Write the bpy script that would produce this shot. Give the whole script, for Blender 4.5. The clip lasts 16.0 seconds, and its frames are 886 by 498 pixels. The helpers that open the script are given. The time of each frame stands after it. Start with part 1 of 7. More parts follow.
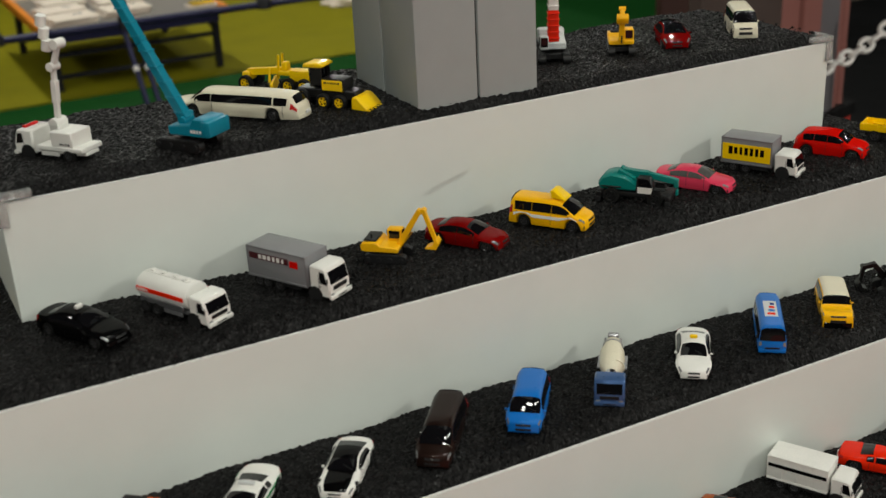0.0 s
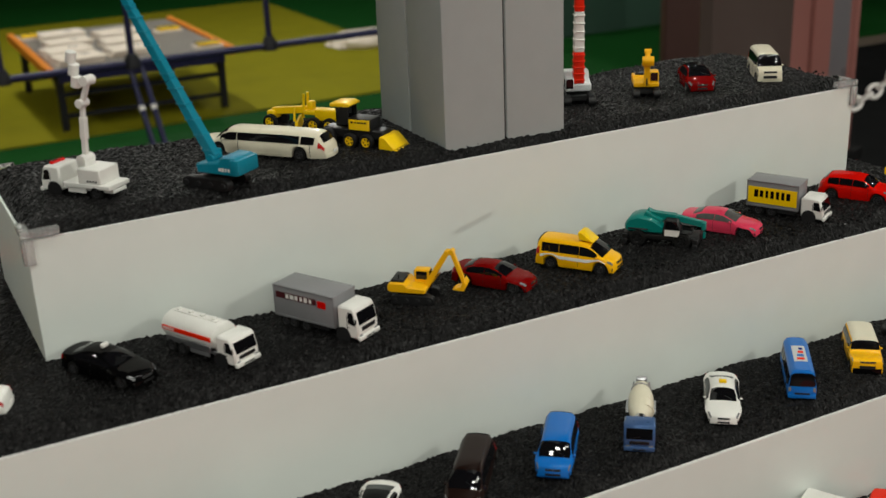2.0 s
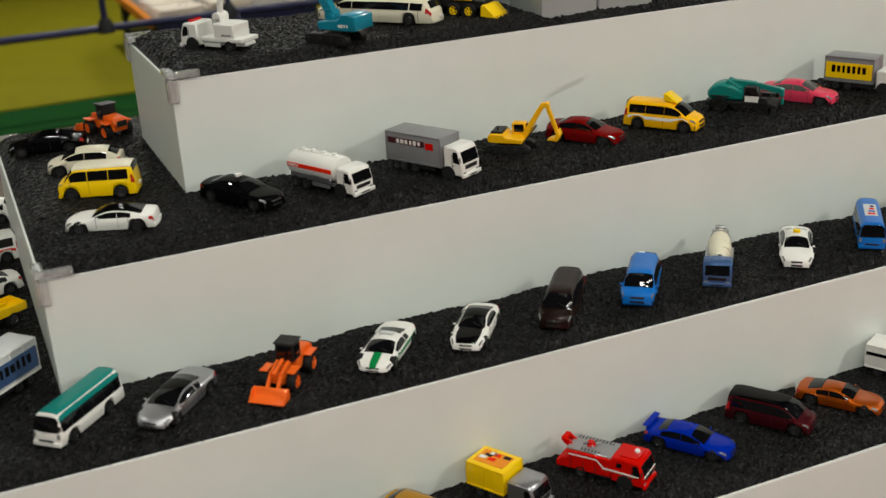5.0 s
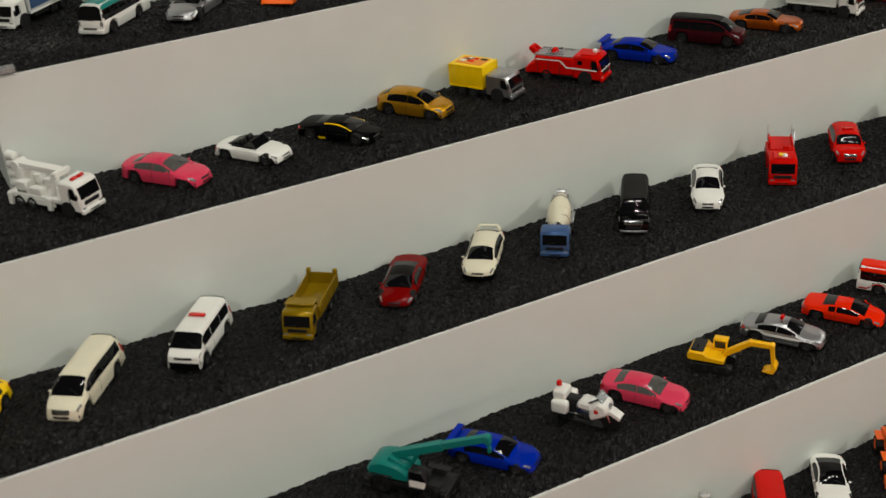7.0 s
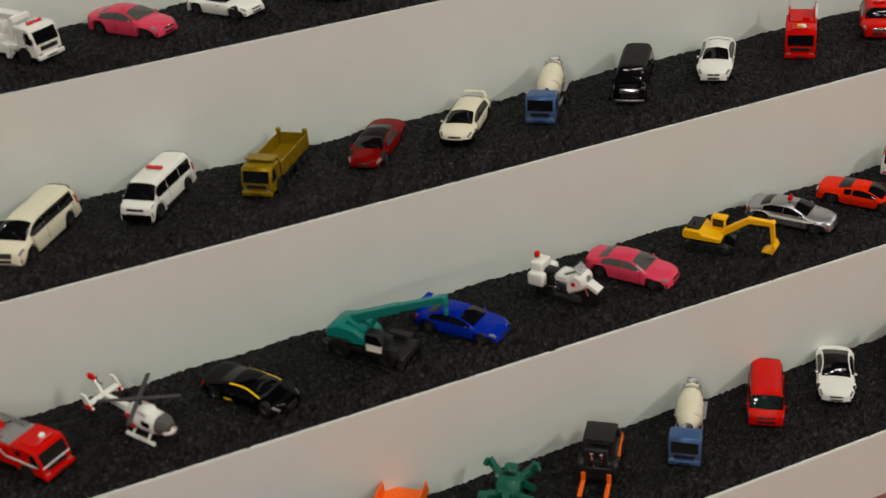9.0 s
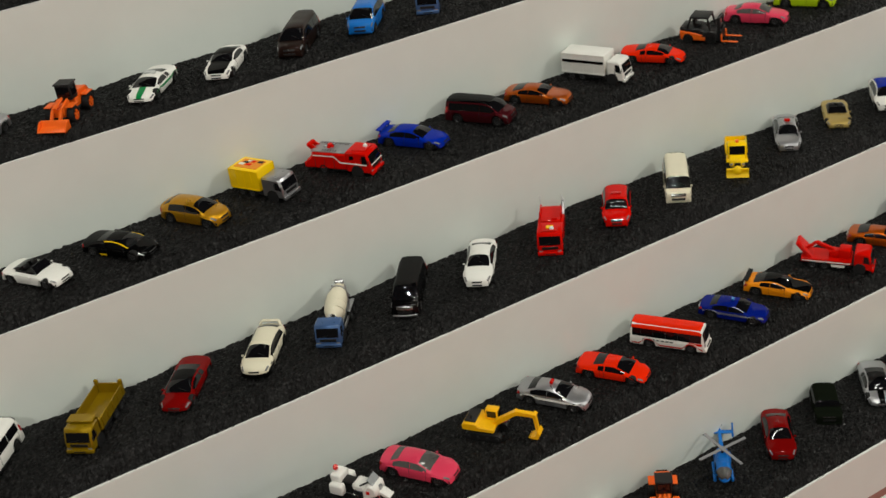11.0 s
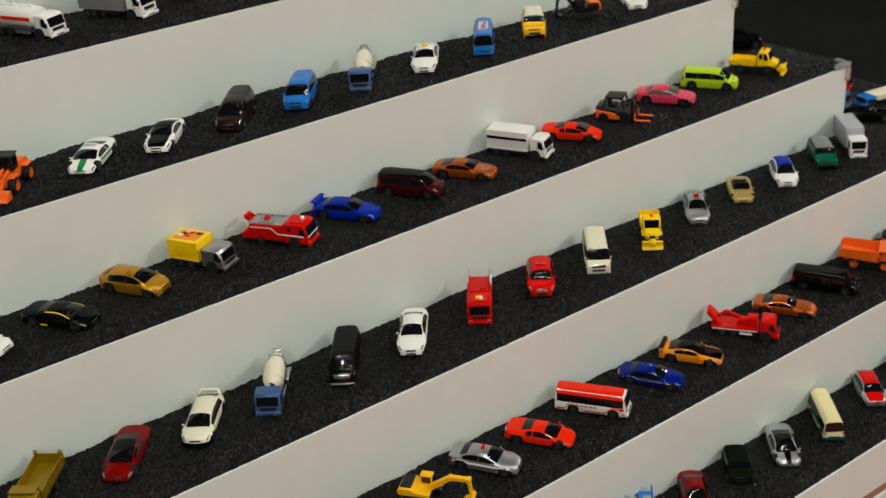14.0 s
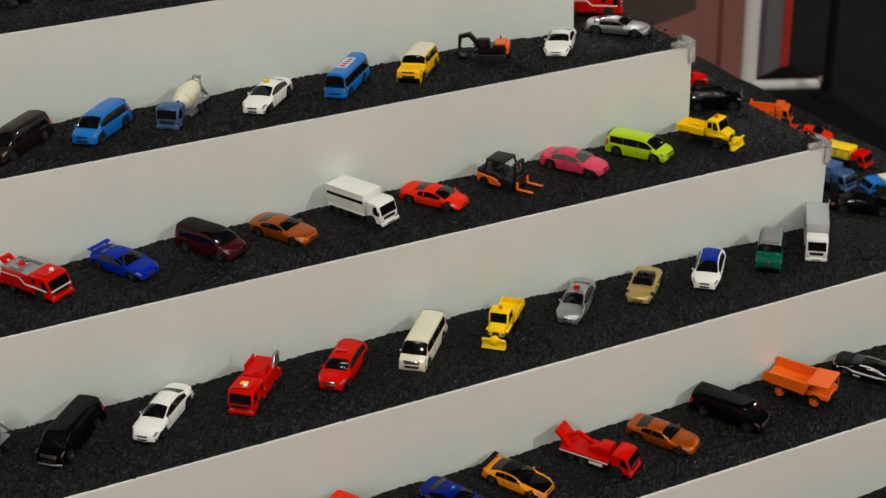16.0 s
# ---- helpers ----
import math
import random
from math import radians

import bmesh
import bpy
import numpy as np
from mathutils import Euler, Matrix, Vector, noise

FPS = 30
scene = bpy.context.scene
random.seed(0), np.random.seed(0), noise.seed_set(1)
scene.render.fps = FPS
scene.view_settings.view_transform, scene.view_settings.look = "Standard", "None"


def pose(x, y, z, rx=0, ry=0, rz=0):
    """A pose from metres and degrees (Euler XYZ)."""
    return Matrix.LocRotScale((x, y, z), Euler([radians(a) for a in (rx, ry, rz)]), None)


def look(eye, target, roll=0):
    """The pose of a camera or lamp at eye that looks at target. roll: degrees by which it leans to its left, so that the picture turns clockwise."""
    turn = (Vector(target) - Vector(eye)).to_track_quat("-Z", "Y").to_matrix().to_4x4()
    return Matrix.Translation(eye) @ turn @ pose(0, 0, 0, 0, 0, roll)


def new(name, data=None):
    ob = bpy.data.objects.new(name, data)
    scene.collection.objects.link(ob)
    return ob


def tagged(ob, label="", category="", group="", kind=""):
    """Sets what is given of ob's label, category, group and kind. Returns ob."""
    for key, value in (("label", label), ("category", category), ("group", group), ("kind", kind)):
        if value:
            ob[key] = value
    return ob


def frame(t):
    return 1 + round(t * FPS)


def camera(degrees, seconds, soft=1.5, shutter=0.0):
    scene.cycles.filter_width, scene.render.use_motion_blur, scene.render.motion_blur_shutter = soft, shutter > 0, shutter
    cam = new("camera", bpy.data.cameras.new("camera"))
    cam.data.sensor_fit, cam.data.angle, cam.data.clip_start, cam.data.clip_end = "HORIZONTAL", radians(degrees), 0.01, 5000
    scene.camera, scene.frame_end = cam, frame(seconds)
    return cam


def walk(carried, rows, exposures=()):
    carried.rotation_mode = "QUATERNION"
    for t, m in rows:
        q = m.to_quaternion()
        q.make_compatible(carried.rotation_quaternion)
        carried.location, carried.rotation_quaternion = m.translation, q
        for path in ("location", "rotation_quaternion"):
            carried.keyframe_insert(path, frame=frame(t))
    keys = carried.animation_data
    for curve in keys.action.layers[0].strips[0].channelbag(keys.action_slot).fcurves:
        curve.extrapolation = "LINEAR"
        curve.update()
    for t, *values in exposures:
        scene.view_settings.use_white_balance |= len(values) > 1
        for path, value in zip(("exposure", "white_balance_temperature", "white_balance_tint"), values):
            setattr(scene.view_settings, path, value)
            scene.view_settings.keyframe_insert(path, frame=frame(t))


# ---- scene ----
cam = camera(41.06, 16.0, soft=1.5)
cam.data.dof.use_dof = True
cam.data.dof.focus_distance = 1.1
cam.data.dof.aperture_fstop = 9
PATH = [
    (0, (-0.0119, 0.0066, 1.5642), (0.4053, 0.8299, 1.1791), -2.88),
    (0.5, (-0.0236, 0.0277, 1.5696), (0.3998, 0.8563, 1.2034), -1.13),
    (1, (-0.0286, 0.0175, 1.5732), (0.3916, 0.8455, 1.2021), -2.04),
    (1.5, (-0.0203, 0.0194, 1.5623), (0.4067, 0.8510, 1.2073), -2.23),
    (2, (-0.0296, 0.0252, 1.5610), (0.3967, 0.8584, 1.2089), -2.30),
    (2.5, (-0.0362, 0.0146, 1.5693), (0.3911, 0.8478, 1.2184), -1.90),
    (3, (-0.0392, 0.0123, 1.5604), (0.3861, 0.8466, 1.2095), -2.41),
    (3.2, (-0.0345, 0.0108, 1.5627), (0.3825, 0.8457, 1.2036), -2.85),
    (5.3, (-0.1201, -0.1337, 1.4709), (0.2331, 0.7257, 1.1011), -2.78),
    (5.5, (-0.1348, -0.1904, 1.4503), (0.2169, 0.6712, 1.0843), -2.57),
    (6, (-0.1760, -0.2562, 1.4193), (0.1681, 0.5944, 1.0216), -2.48),
    (6.5, (-0.2125, -0.2680, 1.3941), (0.1504, 0.5503, 0.9484), -3.42),
    (7, (-0.2449, -0.2621, 1.3501), (0.1425, 0.5362, 0.8891), -4.28),
    (7.5, (-0.2597, -0.2611, 1.2958), (0.1111, 0.5263, 0.8033), -4.66),
    (8, (-0.2694, -0.2596, 1.2528), (0.0982, 0.5239, 0.7518), -4.29),
    (8.5, (-0.2365, -0.2580, 1.2561), (0.1036, 0.5328, 0.7474), -4.76),
    (9, (-0.1551, -0.2961, 1.2589), (0.1423, 0.5244, 0.7707), -5.73),
    (9.5, (-0.0853, -0.3286, 1.3133), (0.1831, 0.5078, 0.8354), -6.60),
    (10, (-0.0491, -0.3526, 1.4216), (0.2443, 0.4513, 0.9043), -5.48),
    (10.2, (-0.0520, -0.3680, 1.4450), (0.2570, 0.4320, 0.9315), -6.60),
    (12.3, (-0.1525, -0.3686, 1.4902), (0.3513, 0.3628, 1.0307), -4.48),
    (12.5, (-0.1494, -0.3699, 1.4976), (0.3456, 0.3615, 1.0285), -4.70),
    (13, (-0.1466, -0.3646, 1.4956), (0.3465, 0.3701, 1.0298), -4.79),
    (13.5, (-0.1482, -0.3662, 1.4976), (0.3477, 0.3709, 1.0385), -4.60),
    (14, (-0.1476, -0.3687, 1.5012), (0.3513, 0.3708, 1.0492), -4.44),
    (14.5, (-0.1228, -0.3780, 1.5080), (0.3705, 0.3694, 1.0630), -4.63),
    (15, (0.0075, -0.4248, 1.5082), (0.4505, 0.3586, 1.0723), -4.85),
    (15.5, (0.1424, -0.4410, 1.5161), (0.5166, 0.3733, 1.0723), -4.49),
    (16, (0.3441, -0.4016, 1.4940), (0.6446, 0.4302, 1.0273), -3.70),
]
EXPOSURES = [
    (0, -0.10, 6480, 4), (1, -0.05, 6480, 4), (2.5, -0.09, 6470, 4), (3.2, -0.08, 6480, 4), (5.4, 0.04, 6530, 5), (6, -0.06, 6580, 5), (8, -0.16, 6680, 6), (10, -0.13, 6660, 5), (12.5, 0.02, 6480, 4), (14, 0.03, 6480, 4), (16, -0.05, 6480, 4),
]
walk(cam, [(t, look(eye, target, roll)) for t, eye, target, roll in PATH], EXPOSURES)

# ---------------------------------------------------------------- light
world = bpy.data.worlds.new("hall")
world.use_nodes = True
world.node_tree.nodes["Background"].inputs[0].default_value = (0.9, 0.85, 0.8, 1)
world.node_tree.nodes["Background"].inputs[1].default_value = 0.02
scene.world = world


def unseen_lamp(x, y, z, power, radius, color=(1.02, 0.985, 0.915)):
    data = bpy.data.lights.new("unseen_ceiling_lamp", "AREA")
    data.shape, data.size, data.energy, data.color = "DISK", radius * 2, power, color
    ob = new("unseen_ceiling_lamp", data)
    ob.matrix_world = look((x, y, z), (0.4, 0.6, 1.0)) if math.hypot(x, y) > 6 else pose(x, y, z)
    return ob


CEILING = 3.6
# unseen lamps: some set from glints and shadows, the rest added as fill
for lx, ly, p, r in (
    (-4.8, -5.8, 40, 0.03), (-1.4, -6.1, 22, 0.03), (1.6, -6.2, 14, 0.03), (6.6, -5.8, 36, 0.03),
    (-0.55, 0.16, 3.8, 0.085), (-0.10, 0.22, 3.6, 0.085), (0.18, 0.12, 3.4, 0.085), (0.50, 0.20, 3.4, 0.085), (0.78, 0.10, 3.2, 0.085), (1.06, 0.22, 3.2, 0.085), (1.40, 0.16, 3.2, 0.085),
    (0.62, -1.25, 4.5, 0.05), (-0.75, -1.10, 10, 0.05), (1.95, -1.0, 5, 0.05),
    (-2.2, -2.0, 52, 0.03), (0.3, -2.8, 10, 0.08), (3.5, -2.4, 122, 0.025),
    # added: back fill, gravel sparkle, glints from the right, brightness on the mat
    (-2.3, 2.4, 18, 0.10), (0.4, 3.0, 12, 0.10), (2.5, 3.3, 28, 0.05), (6.9, 1.6, 22, 0.035), (7.1, 2.6, 22, 0.035), (6.4, 0.4, 20, 0.035), (0.9, 5.9, 48, 0.10), (3.2, 7.6, 50, 0.10), (-1.9, 6.2, 40, 0.10),
):
    unseen_lamp(lx, ly, CEILING - 0.03, p, r)
scene.view_settings.exposure = 0.0

# ---------------------------------------------------------------- materials
MATS = {}


def mat(name, color, rough=0.5, metal=0.0, coat=0.0, var=0.06, grain=400.0, bump=0.0, bump_scale=900.0, spec=0.5, trans=0.0, ior=1.5, emit=0.0):
    """A procedural surface: colour with two scales of variation, uneven gloss and fine relief."""
    if name in MATS:
        return MATS[name]
    m = bpy.data.materials.new(name)
    m.use_nodes = True
    nt = m.node_tree
    bsdf = nt.nodes["Principled BSDF"]
    bsdf.inputs["Roughness"].default_value = rough
    bsdf.inputs["Metallic"].default_value = metal
    bsdf.inputs["Coat Weight"].default_value = coat
    bsdf.inputs["Coat Roughness"].default_value = 0.045
    bsdf.inputs["Specular IOR Level"].default_value = spec
    bsdf.inputs["Transmission Weight"].default_value = trans
    bsdf.inputs["IOR"].default_value = ior
    tc = nt.nodes.new("ShaderNodeTexCoord")
    fine = nt.nodes.new("ShaderNodeTexNoise")
    fine.inputs["Scale"].default_value = grain
    fine.inputs["Detail"].default_value = 4
    nt.links.new(tc.outputs["Object"], fine.inputs["Vector"])
    wide = nt.nodes.new("ShaderNodeTexNoise")
    wide.inputs["Scale"].default_value = grain * 0.07
    wide.inputs["Detail"].default_value = 3
    nt.links.new(tc.outputs["Object"], wide.inputs["Vector"])
    add = nt.nodes.new("ShaderNodeMath")
    add.operation = "ADD"
    nt.links.new(fine.outputs["Fac"], add.inputs[0])
    nt.links.new(wide.outputs["Fac"], add.inputs[1])
    ramp = nt.nodes.new("ShaderNodeMapRange")
    ramp.inputs["From Min"].default_value = 0.6
    ramp.inputs["From Max"].default_value = 1.4
    ramp.inputs["To Min"].default_value = 1 - var
    ramp.inputs["To Max"].default_value = 1 + var
    nt.links.new(add.outputs[0], ramp.inputs["Value"])
    mul = nt.nodes.new("ShaderNodeVectorMath")
    mul.operation = "SCALE"
    mul.inputs[0].default_value = color
    nt.links.new(ramp.outputs[0], mul.inputs["Scale"])
    nt.links.new(mul.outputs[0], bsdf.inputs["Base Color"])
    rr = nt.nodes.new("ShaderNodeMapRange")
    rr.inputs["From Min"].default_value = 0.3
    rr.inputs["From Max"].default_value = 0.7
    rr.inputs["To Min"].default_value = max(0.02, rough * 0.8)
    rr.inputs["To Max"].default_value = min(1, rough * 1.25)
    nt.links.new(wide.outputs["Fac"], rr.inputs["Value"])
    nt.links.new(rr.outputs[0], bsdf.inputs["Roughness"])
    if bump:
        bn = nt.nodes.new("ShaderNodeTexNoise")
        bn.inputs["Scale"].default_value = bump_scale
        bn.inputs["Detail"].default_value = 5
        nt.links.new(tc.outputs["Object"], bn.inputs["Vector"])
        bu = nt.nodes.new("ShaderNodeBump")
        bu.inputs["Strength"].default_value = bump
        bu.inputs["Distance"].default_value = 0.001
        nt.links.new(bn.outputs["Fac"], bu.inputs["Height"])
        nt.links.new(bu.outputs[0], bsdf.inputs["Normal"])
    if emit:
        bsdf.inputs["Emission Color"].default_value = (*color, 1)
        bsdf.inputs["Emission Strength"].default_value = emit
    MATS[name] = m
    return m


COLORS = {
    "white": (0.78, 0.77, 0.73), "cream": (0.72, 0.67, 0.52), "black": (0.002, 0.002, 0.0022), "red": (0.58, 0.004, 0.002),
    "deep_red": (0.16, 0.002, 0.002), "maroon": (0.055, 0.005, 0.008), "scarlet": (0.76, 0.020, 0.003), "pink": (0.66, 0.045, 0.1), "orange": (0.85, 0.13, 0.01),
    "copper": (0.44, 0.085, 0.004), "amber": (0.78, 0.25, 0.006), "yellow": (0.93, 0.60, 0.003), "golden": (0.92, 0.48, 0.004), "gold": (0.55, 0.27, 0.012), "ochre": (0.27, 0.17, 0.004), "sand": (0.46, 0.33, 0.1),
    "leaf": (0.003, 0.20, 0.05), "lime": (0.44, 0.62, 0.012), "green": (0.003, 0.088, 0.052), "jade": (0.004, 0.19, 0.165), "teal": (0.006, 0.2, 0.29), "blue": (0.0008, 0.018, 0.30),
    "sky": (0.007, 0.14, 0.50), "steel_blue": (0.06, 0.12, 0.27), "navy": (0.002, 0.010, 0.17), "brown": (0.019, 0.010, 0.008), "silver": (0.42, 0.42, 0.44), "grey": (0.22, 0.22, 0.23),
    "graphite": (0.035, 0.035, 0.038), "olive": (0.006, 0.008, 0.005), "ivory": (0.75, 0.66, 0.36), "pale": (0.60, 0.62, 0.62),
}
METALLIC = {"silver": 0.88, "gold": 0.70, "copper": 0.65, "sand": 0.5, "brown": 0.5, "maroon": 0.35, "ochre": 0.35, "steel_blue": 0.3, "grey": 0.4, "pale": 0.2}


DEEP = ("black", "maroon", "brown", "olive", "red", "deep_red", "scarlet", "blue", "navy", "green")


def paint(c):
    return mat("paint_" + c, COLORS[c], rough=0.34, metal=METALLIC.get(c, 0.0), coat=0.0 if c == "olive" else 0.36 if c in DEEP else 0.45, spec=0.0 if c in DEEP else 0.10, var=0.05, grain=900, bump=0.008)


def plastic(c):
    return mat("plastic_" + c, COLORS[c], rough=0.40, coat=0.22, spec=0.25, var=0.06, grain=700, bump=0.03)


GLASS = mat("tinted_window", (0.004, 0.004, 0.005), rough=0.03, coat=0.0, spec=0.5, var=0.1)
PALE_GLASS = mat("pale_window", (0.085, 0.082, 0.078), rough=0.05, spec=0.5, var=0.25, grain=260)
RUBBER = mat("tyre_rubber", (0.006, 0.006, 0.006), rough=0.7, spec=0.25, bump=0.2, bump_scale=2500)
RIM = mat("wheel_metal", (0.10, 0.10, 0.105), rough=0.3, metal=0.8)
CHROME = mat("chrome", (0.75, 0.75, 0.76), rough=0.14, metal=1.0)
LAMP = mat("headlight_plastic", (0.34, 0.35, 0.36), rough=0.10, metal=0.5, coat=0.6)
TAIL = mat("taillight_plastic", (0.45, 0.01, 0.01), rough=0.15, coat=0.8)
DARK = mat("dark_plastic", (0.008, 0.008, 0.0085), rough=0.45, spec=0.35, bump=0.1)
UNDER = mat("chassis_plastic", (0.012, 0.012, 0.013), rough=0.55, spec=0.3, bump=0.1)
BOARD = mat("white_board", (0.70, 0.738, 0.70), rough=0.38, var=0.035, grain=30, bump=0.03, bump_scale=220)
EDGE = mat("board_edge", (0.68, 0.69, 0.67), rough=0.6, var=0.12, grain=120, bump=0.1)
TRIM = mat("plinth_trim", (0.30, 0.15, 0.12), rough=0.5, var=0.2, grain=80, bump=0.1)
COLUMN = mat("column_cladding", (0.36, 0.395, 0.39), rough=0.45, metal=0.0, var=0.04, grain=60, bump=0.02)
SEAM = mat("seam_shadow_gap", (0.02, 0.02, 0.02), rough=0.8)
ACRYL = mat("clear_acrylic", (0.90, 0.91, 0.90), rough=0.10, trans=0.8, ior=1.2, var=0.02, coat=0.6)


def gravel_material():
    m = bpy.data.materials.new("black_gravel")
    m.use_nodes = True
    nt = m.node_tree
    bsdf = nt.nodes["Principled BSDF"]
    bsdf.inputs["Specular IOR Level"].default_value = 0.17
    tc = nt.nodes.new("ShaderNodeTexCoord")
    vo = nt.nodes.new("ShaderNodeTexVoronoi")
    vo.inputs["Scale"].default_value = 640
    nt.links.new(tc.outputs["Object"], vo.inputs["Vector"])
    no = nt.nodes.new("ShaderNodeTexNoise")
    no.inputs["Scale"].default_value = 14
    no.inputs["Detail"].default_value = 3
    nt.links.new(tc.outputs["Object"], no.inputs["Vector"])
    sep = nt.nodes.new("ShaderNodeSeparateColor")
    nt.links.new(vo.outputs["Color"], sep.inputs[0])
    cr = nt.nodes.new("ShaderNodeValToRGB")
    cr.color_ramp.elements[0].color = (0.0010, 0.0010, 0.0011, 1)
    cr.color_ramp.elements[1].position = 0.90
    cr.color_ramp.elements[1].color = (0.0088, 0.0084, 0.0088, 1)
    mid = cr.color_ramp.elements.new(0.45)
    mid.color = (0.0024, 0.0023, 0.0024, 1)
    top = cr.color_ramp.elements.new(0.985)
    top.color = (0.028, 0.027, 0.027, 1)
    nt.links.new(sep.outputs[0], cr.inputs[0])
    mr = nt.nodes.new("ShaderNodeMapRange")
    mr.inputs["From Min"].default_value, mr.inputs["From Max"].default_value = 0.3, 0.7
    mr.inputs["To Min"].default_value, mr.inputs["To Max"].default_value = 0.75, 1.25
    nt.links.new(no.outputs["Fac"], mr.inputs["Value"])
    sc = nt.nodes.new("ShaderNodeVectorMath")
    sc.operation = "SCALE"
    nt.links.new(cr.outputs[0], sc.inputs[0])
    nt.links.new(mr.outputs[0], sc.inputs["Scale"])
    nt.links.new(sc.outputs[0], bsdf.inputs["Base Color"])
    rr = nt.nodes.new("ShaderNodeMapRange")
    rr.inputs["To Min"].default_value, rr.inputs["To Max"].default_value = 0.34, 0.95
    nt.links.new(sep.outputs[1], rr.inputs["Value"])
    nt.links.new(rr.outputs[0], bsdf.inputs["Roughness"])
    bu = nt.nodes.new("ShaderNodeBump")
    bu.inputs["Strength"].default_value, bu.inputs["Distance"].default_value = 0.6, 0.0012
    nt.links.new(sep.outputs[2], bu.inputs["Height"])
    nt.links.new(bu.outputs[0], bsdf.inputs["Normal"])
    return m


GRAVEL = gravel_material()

# ---------------------------------------------------------------- mesh helpers


def part(name, bm, material, parent=None, label="", smooth=True, angle=38):
    """Links a bmesh as one mesh object under a thing or under a part."""
    me = bpy.data.meshes.new(name)
    bm.to_mesh(me)
    bm.free()
    me.materials.append(material)
    if smooth:
        me.shade_smooth()
        me.set_sharp_from_angle(angle=radians(angle))
    ob = new(name, me)
    ob.parent = parent
    return tagged(ob, label)


def thing(name, label, category, group="", kind=""):
    ob = new(name)
    ob.empty_display_size = 0.02
    return tagged(ob, label, category, group, kind)


def box(cx, cy, cz, sx, sy, sz, bevel=0.0005, seg=1, bm=None, m=None):
    out = bm or bmesh.new()
    one = bmesh.new()
    bmesh.ops.create_cube(one, size=1)
    for v in one.verts:
        v.co = Vector((v.co.x * sx, v.co.y * sy, v.co.z * sz))
    if bevel:
        bmesh.ops.bevel(one, geom=list(one.edges), offset=min(bevel, 0.45 * min(sx, sy, sz)), segments=seg, affect="EDGES", profile=0.5)
    move = Matrix.Translation((cx, cy, cz)) @ (m or Matrix())
    bmesh.ops.transform(one, matrix=move, verts=one.verts)
    return merge(out, one)


def merge(out, one):
    table = {v: out.verts.new(v.co) for v in one.verts}
    for f in one.faces:
        out.faces.new([table[v] for v in f.verts])
    one.free()
    return out


def lathe(points, seg=18, m=None, bm=None):
    """A turned body round the x axis: points are (x, radius)."""
    out = bm or bmesh.new()
    m = m or Matrix()
    rings = []
    for x, r in points:
        rings.append([out.verts.new(m @ Vector((x, r * math.cos(2 * math.pi * k / seg), r * math.sin(2 * math.pi * k / seg)))) for k in range(seg)])
    for a, b in zip(rings, rings[1:]):
        for k in range(seg):
            out.faces.new((a[k], a[(k + 1) % seg], b[(k + 1) % seg], b[k]))
    out.faces.new(list(reversed(rings[0])))
    out.faces.new(rings[-1])
    return out


def rod(p, q, r, r2=None, seg=8, bm=None):
    p, q = Vector(p), Vector(q)
    d = q - p
    turn = d.to_track_quat("X", "Z").to_matrix().to_4x4()
    return lathe([(0, r), (d.length, r if r2 is None else r2)], seg, Matrix.Translation(p) @ turn, bm)


def beam(p, q, w, h, w2=None, h2=None, bm=None, bevel=0.0003):
    """A square bar from p to q, w across and h high, which may taper."""
    out = bm or bmesh.new()
    p, q = Vector(p), Vector(q)
    d = q - p
    turn = Matrix.Translation(p) @ d.to_track_quat("X", "Z").to_matrix().to_4x4()
    one = bmesh.new()
    bmesh.ops.create_cube(one, size=1)
    for v in one.verts:
        end = v.co.x > 0
        v.co = Vector((d.length if end else 0, v.co.y * ((w2 or w) if end else w), v.co.z * ((h2 or h) if end else h)))
    if bevel:
        bmesh.ops.bevel(one, geom=list(one.edges), offset=bevel, segments=1, affect="EDGES")
    bmesh.ops.transform(one, matrix=turn, verts=one.verts)
    return merge(out, one)


def slab(outline, y0, y1, bm=None, bevel=0.0004):
    """An outline in x and z, made thick from y0 to y1."""
    out = bm or bmesh.new()
    one = bmesh.new()
    a = [one.verts.new((x, y0, z)) for x, z in outline]
    b = [one.verts.new((x, y1, z)) for x, z in outline]
    n = len(a)
    one.faces.new(a)
    one.faces.new(list(reversed(b)))
    for k in range(n):
        one.faces.new((a[(k + 1) % n], a[k], b[k], b[(k + 1) % n]))
    bmesh.ops.recalc_face_normals(one, faces=one.faces)
    if bevel:
        bmesh.ops.bevel(one, geom=list(one.edges), offset=bevel, segments=1, affect="EDGES")
    return merge(out, one)

# ---------------------------------------------------------------- the stepped stand
# front edge, height and ends of each tier, from the top one down
FRONT = [0.8603, 0.7484, 0.6475, 0.5477, 0.4440, 0.3495, 0.2600]
TOP = [1.2826, 1.1790, 1.0775, 0.9745, 0.8700, 0.7648, 0.6625]
LEFT = [0.067, -0.064, -0.172, -0.280, -0.388, -0.496, -0.604]
RIGHT = [0.862, 0.932, 1.022, 1.133, 1.335, 1.460, 1.580]
BACK = [1.052, 1.150, 1.250, 1.350, 1.450, 1.550, 1.650]
HEAP = [0.009, 0.0102, 0.0083, 0.0100, 0.0128, 0.0148, 0.0125]
GROUND = [TOP[k] + HEAP[k] for k in range(7)]
THICK = 0.002
FLOOR = 0.335

stand = tagged(new("tiered_display_stand"), "white stepped display stand with gravel-filled treads", "display stand", kind="structure")


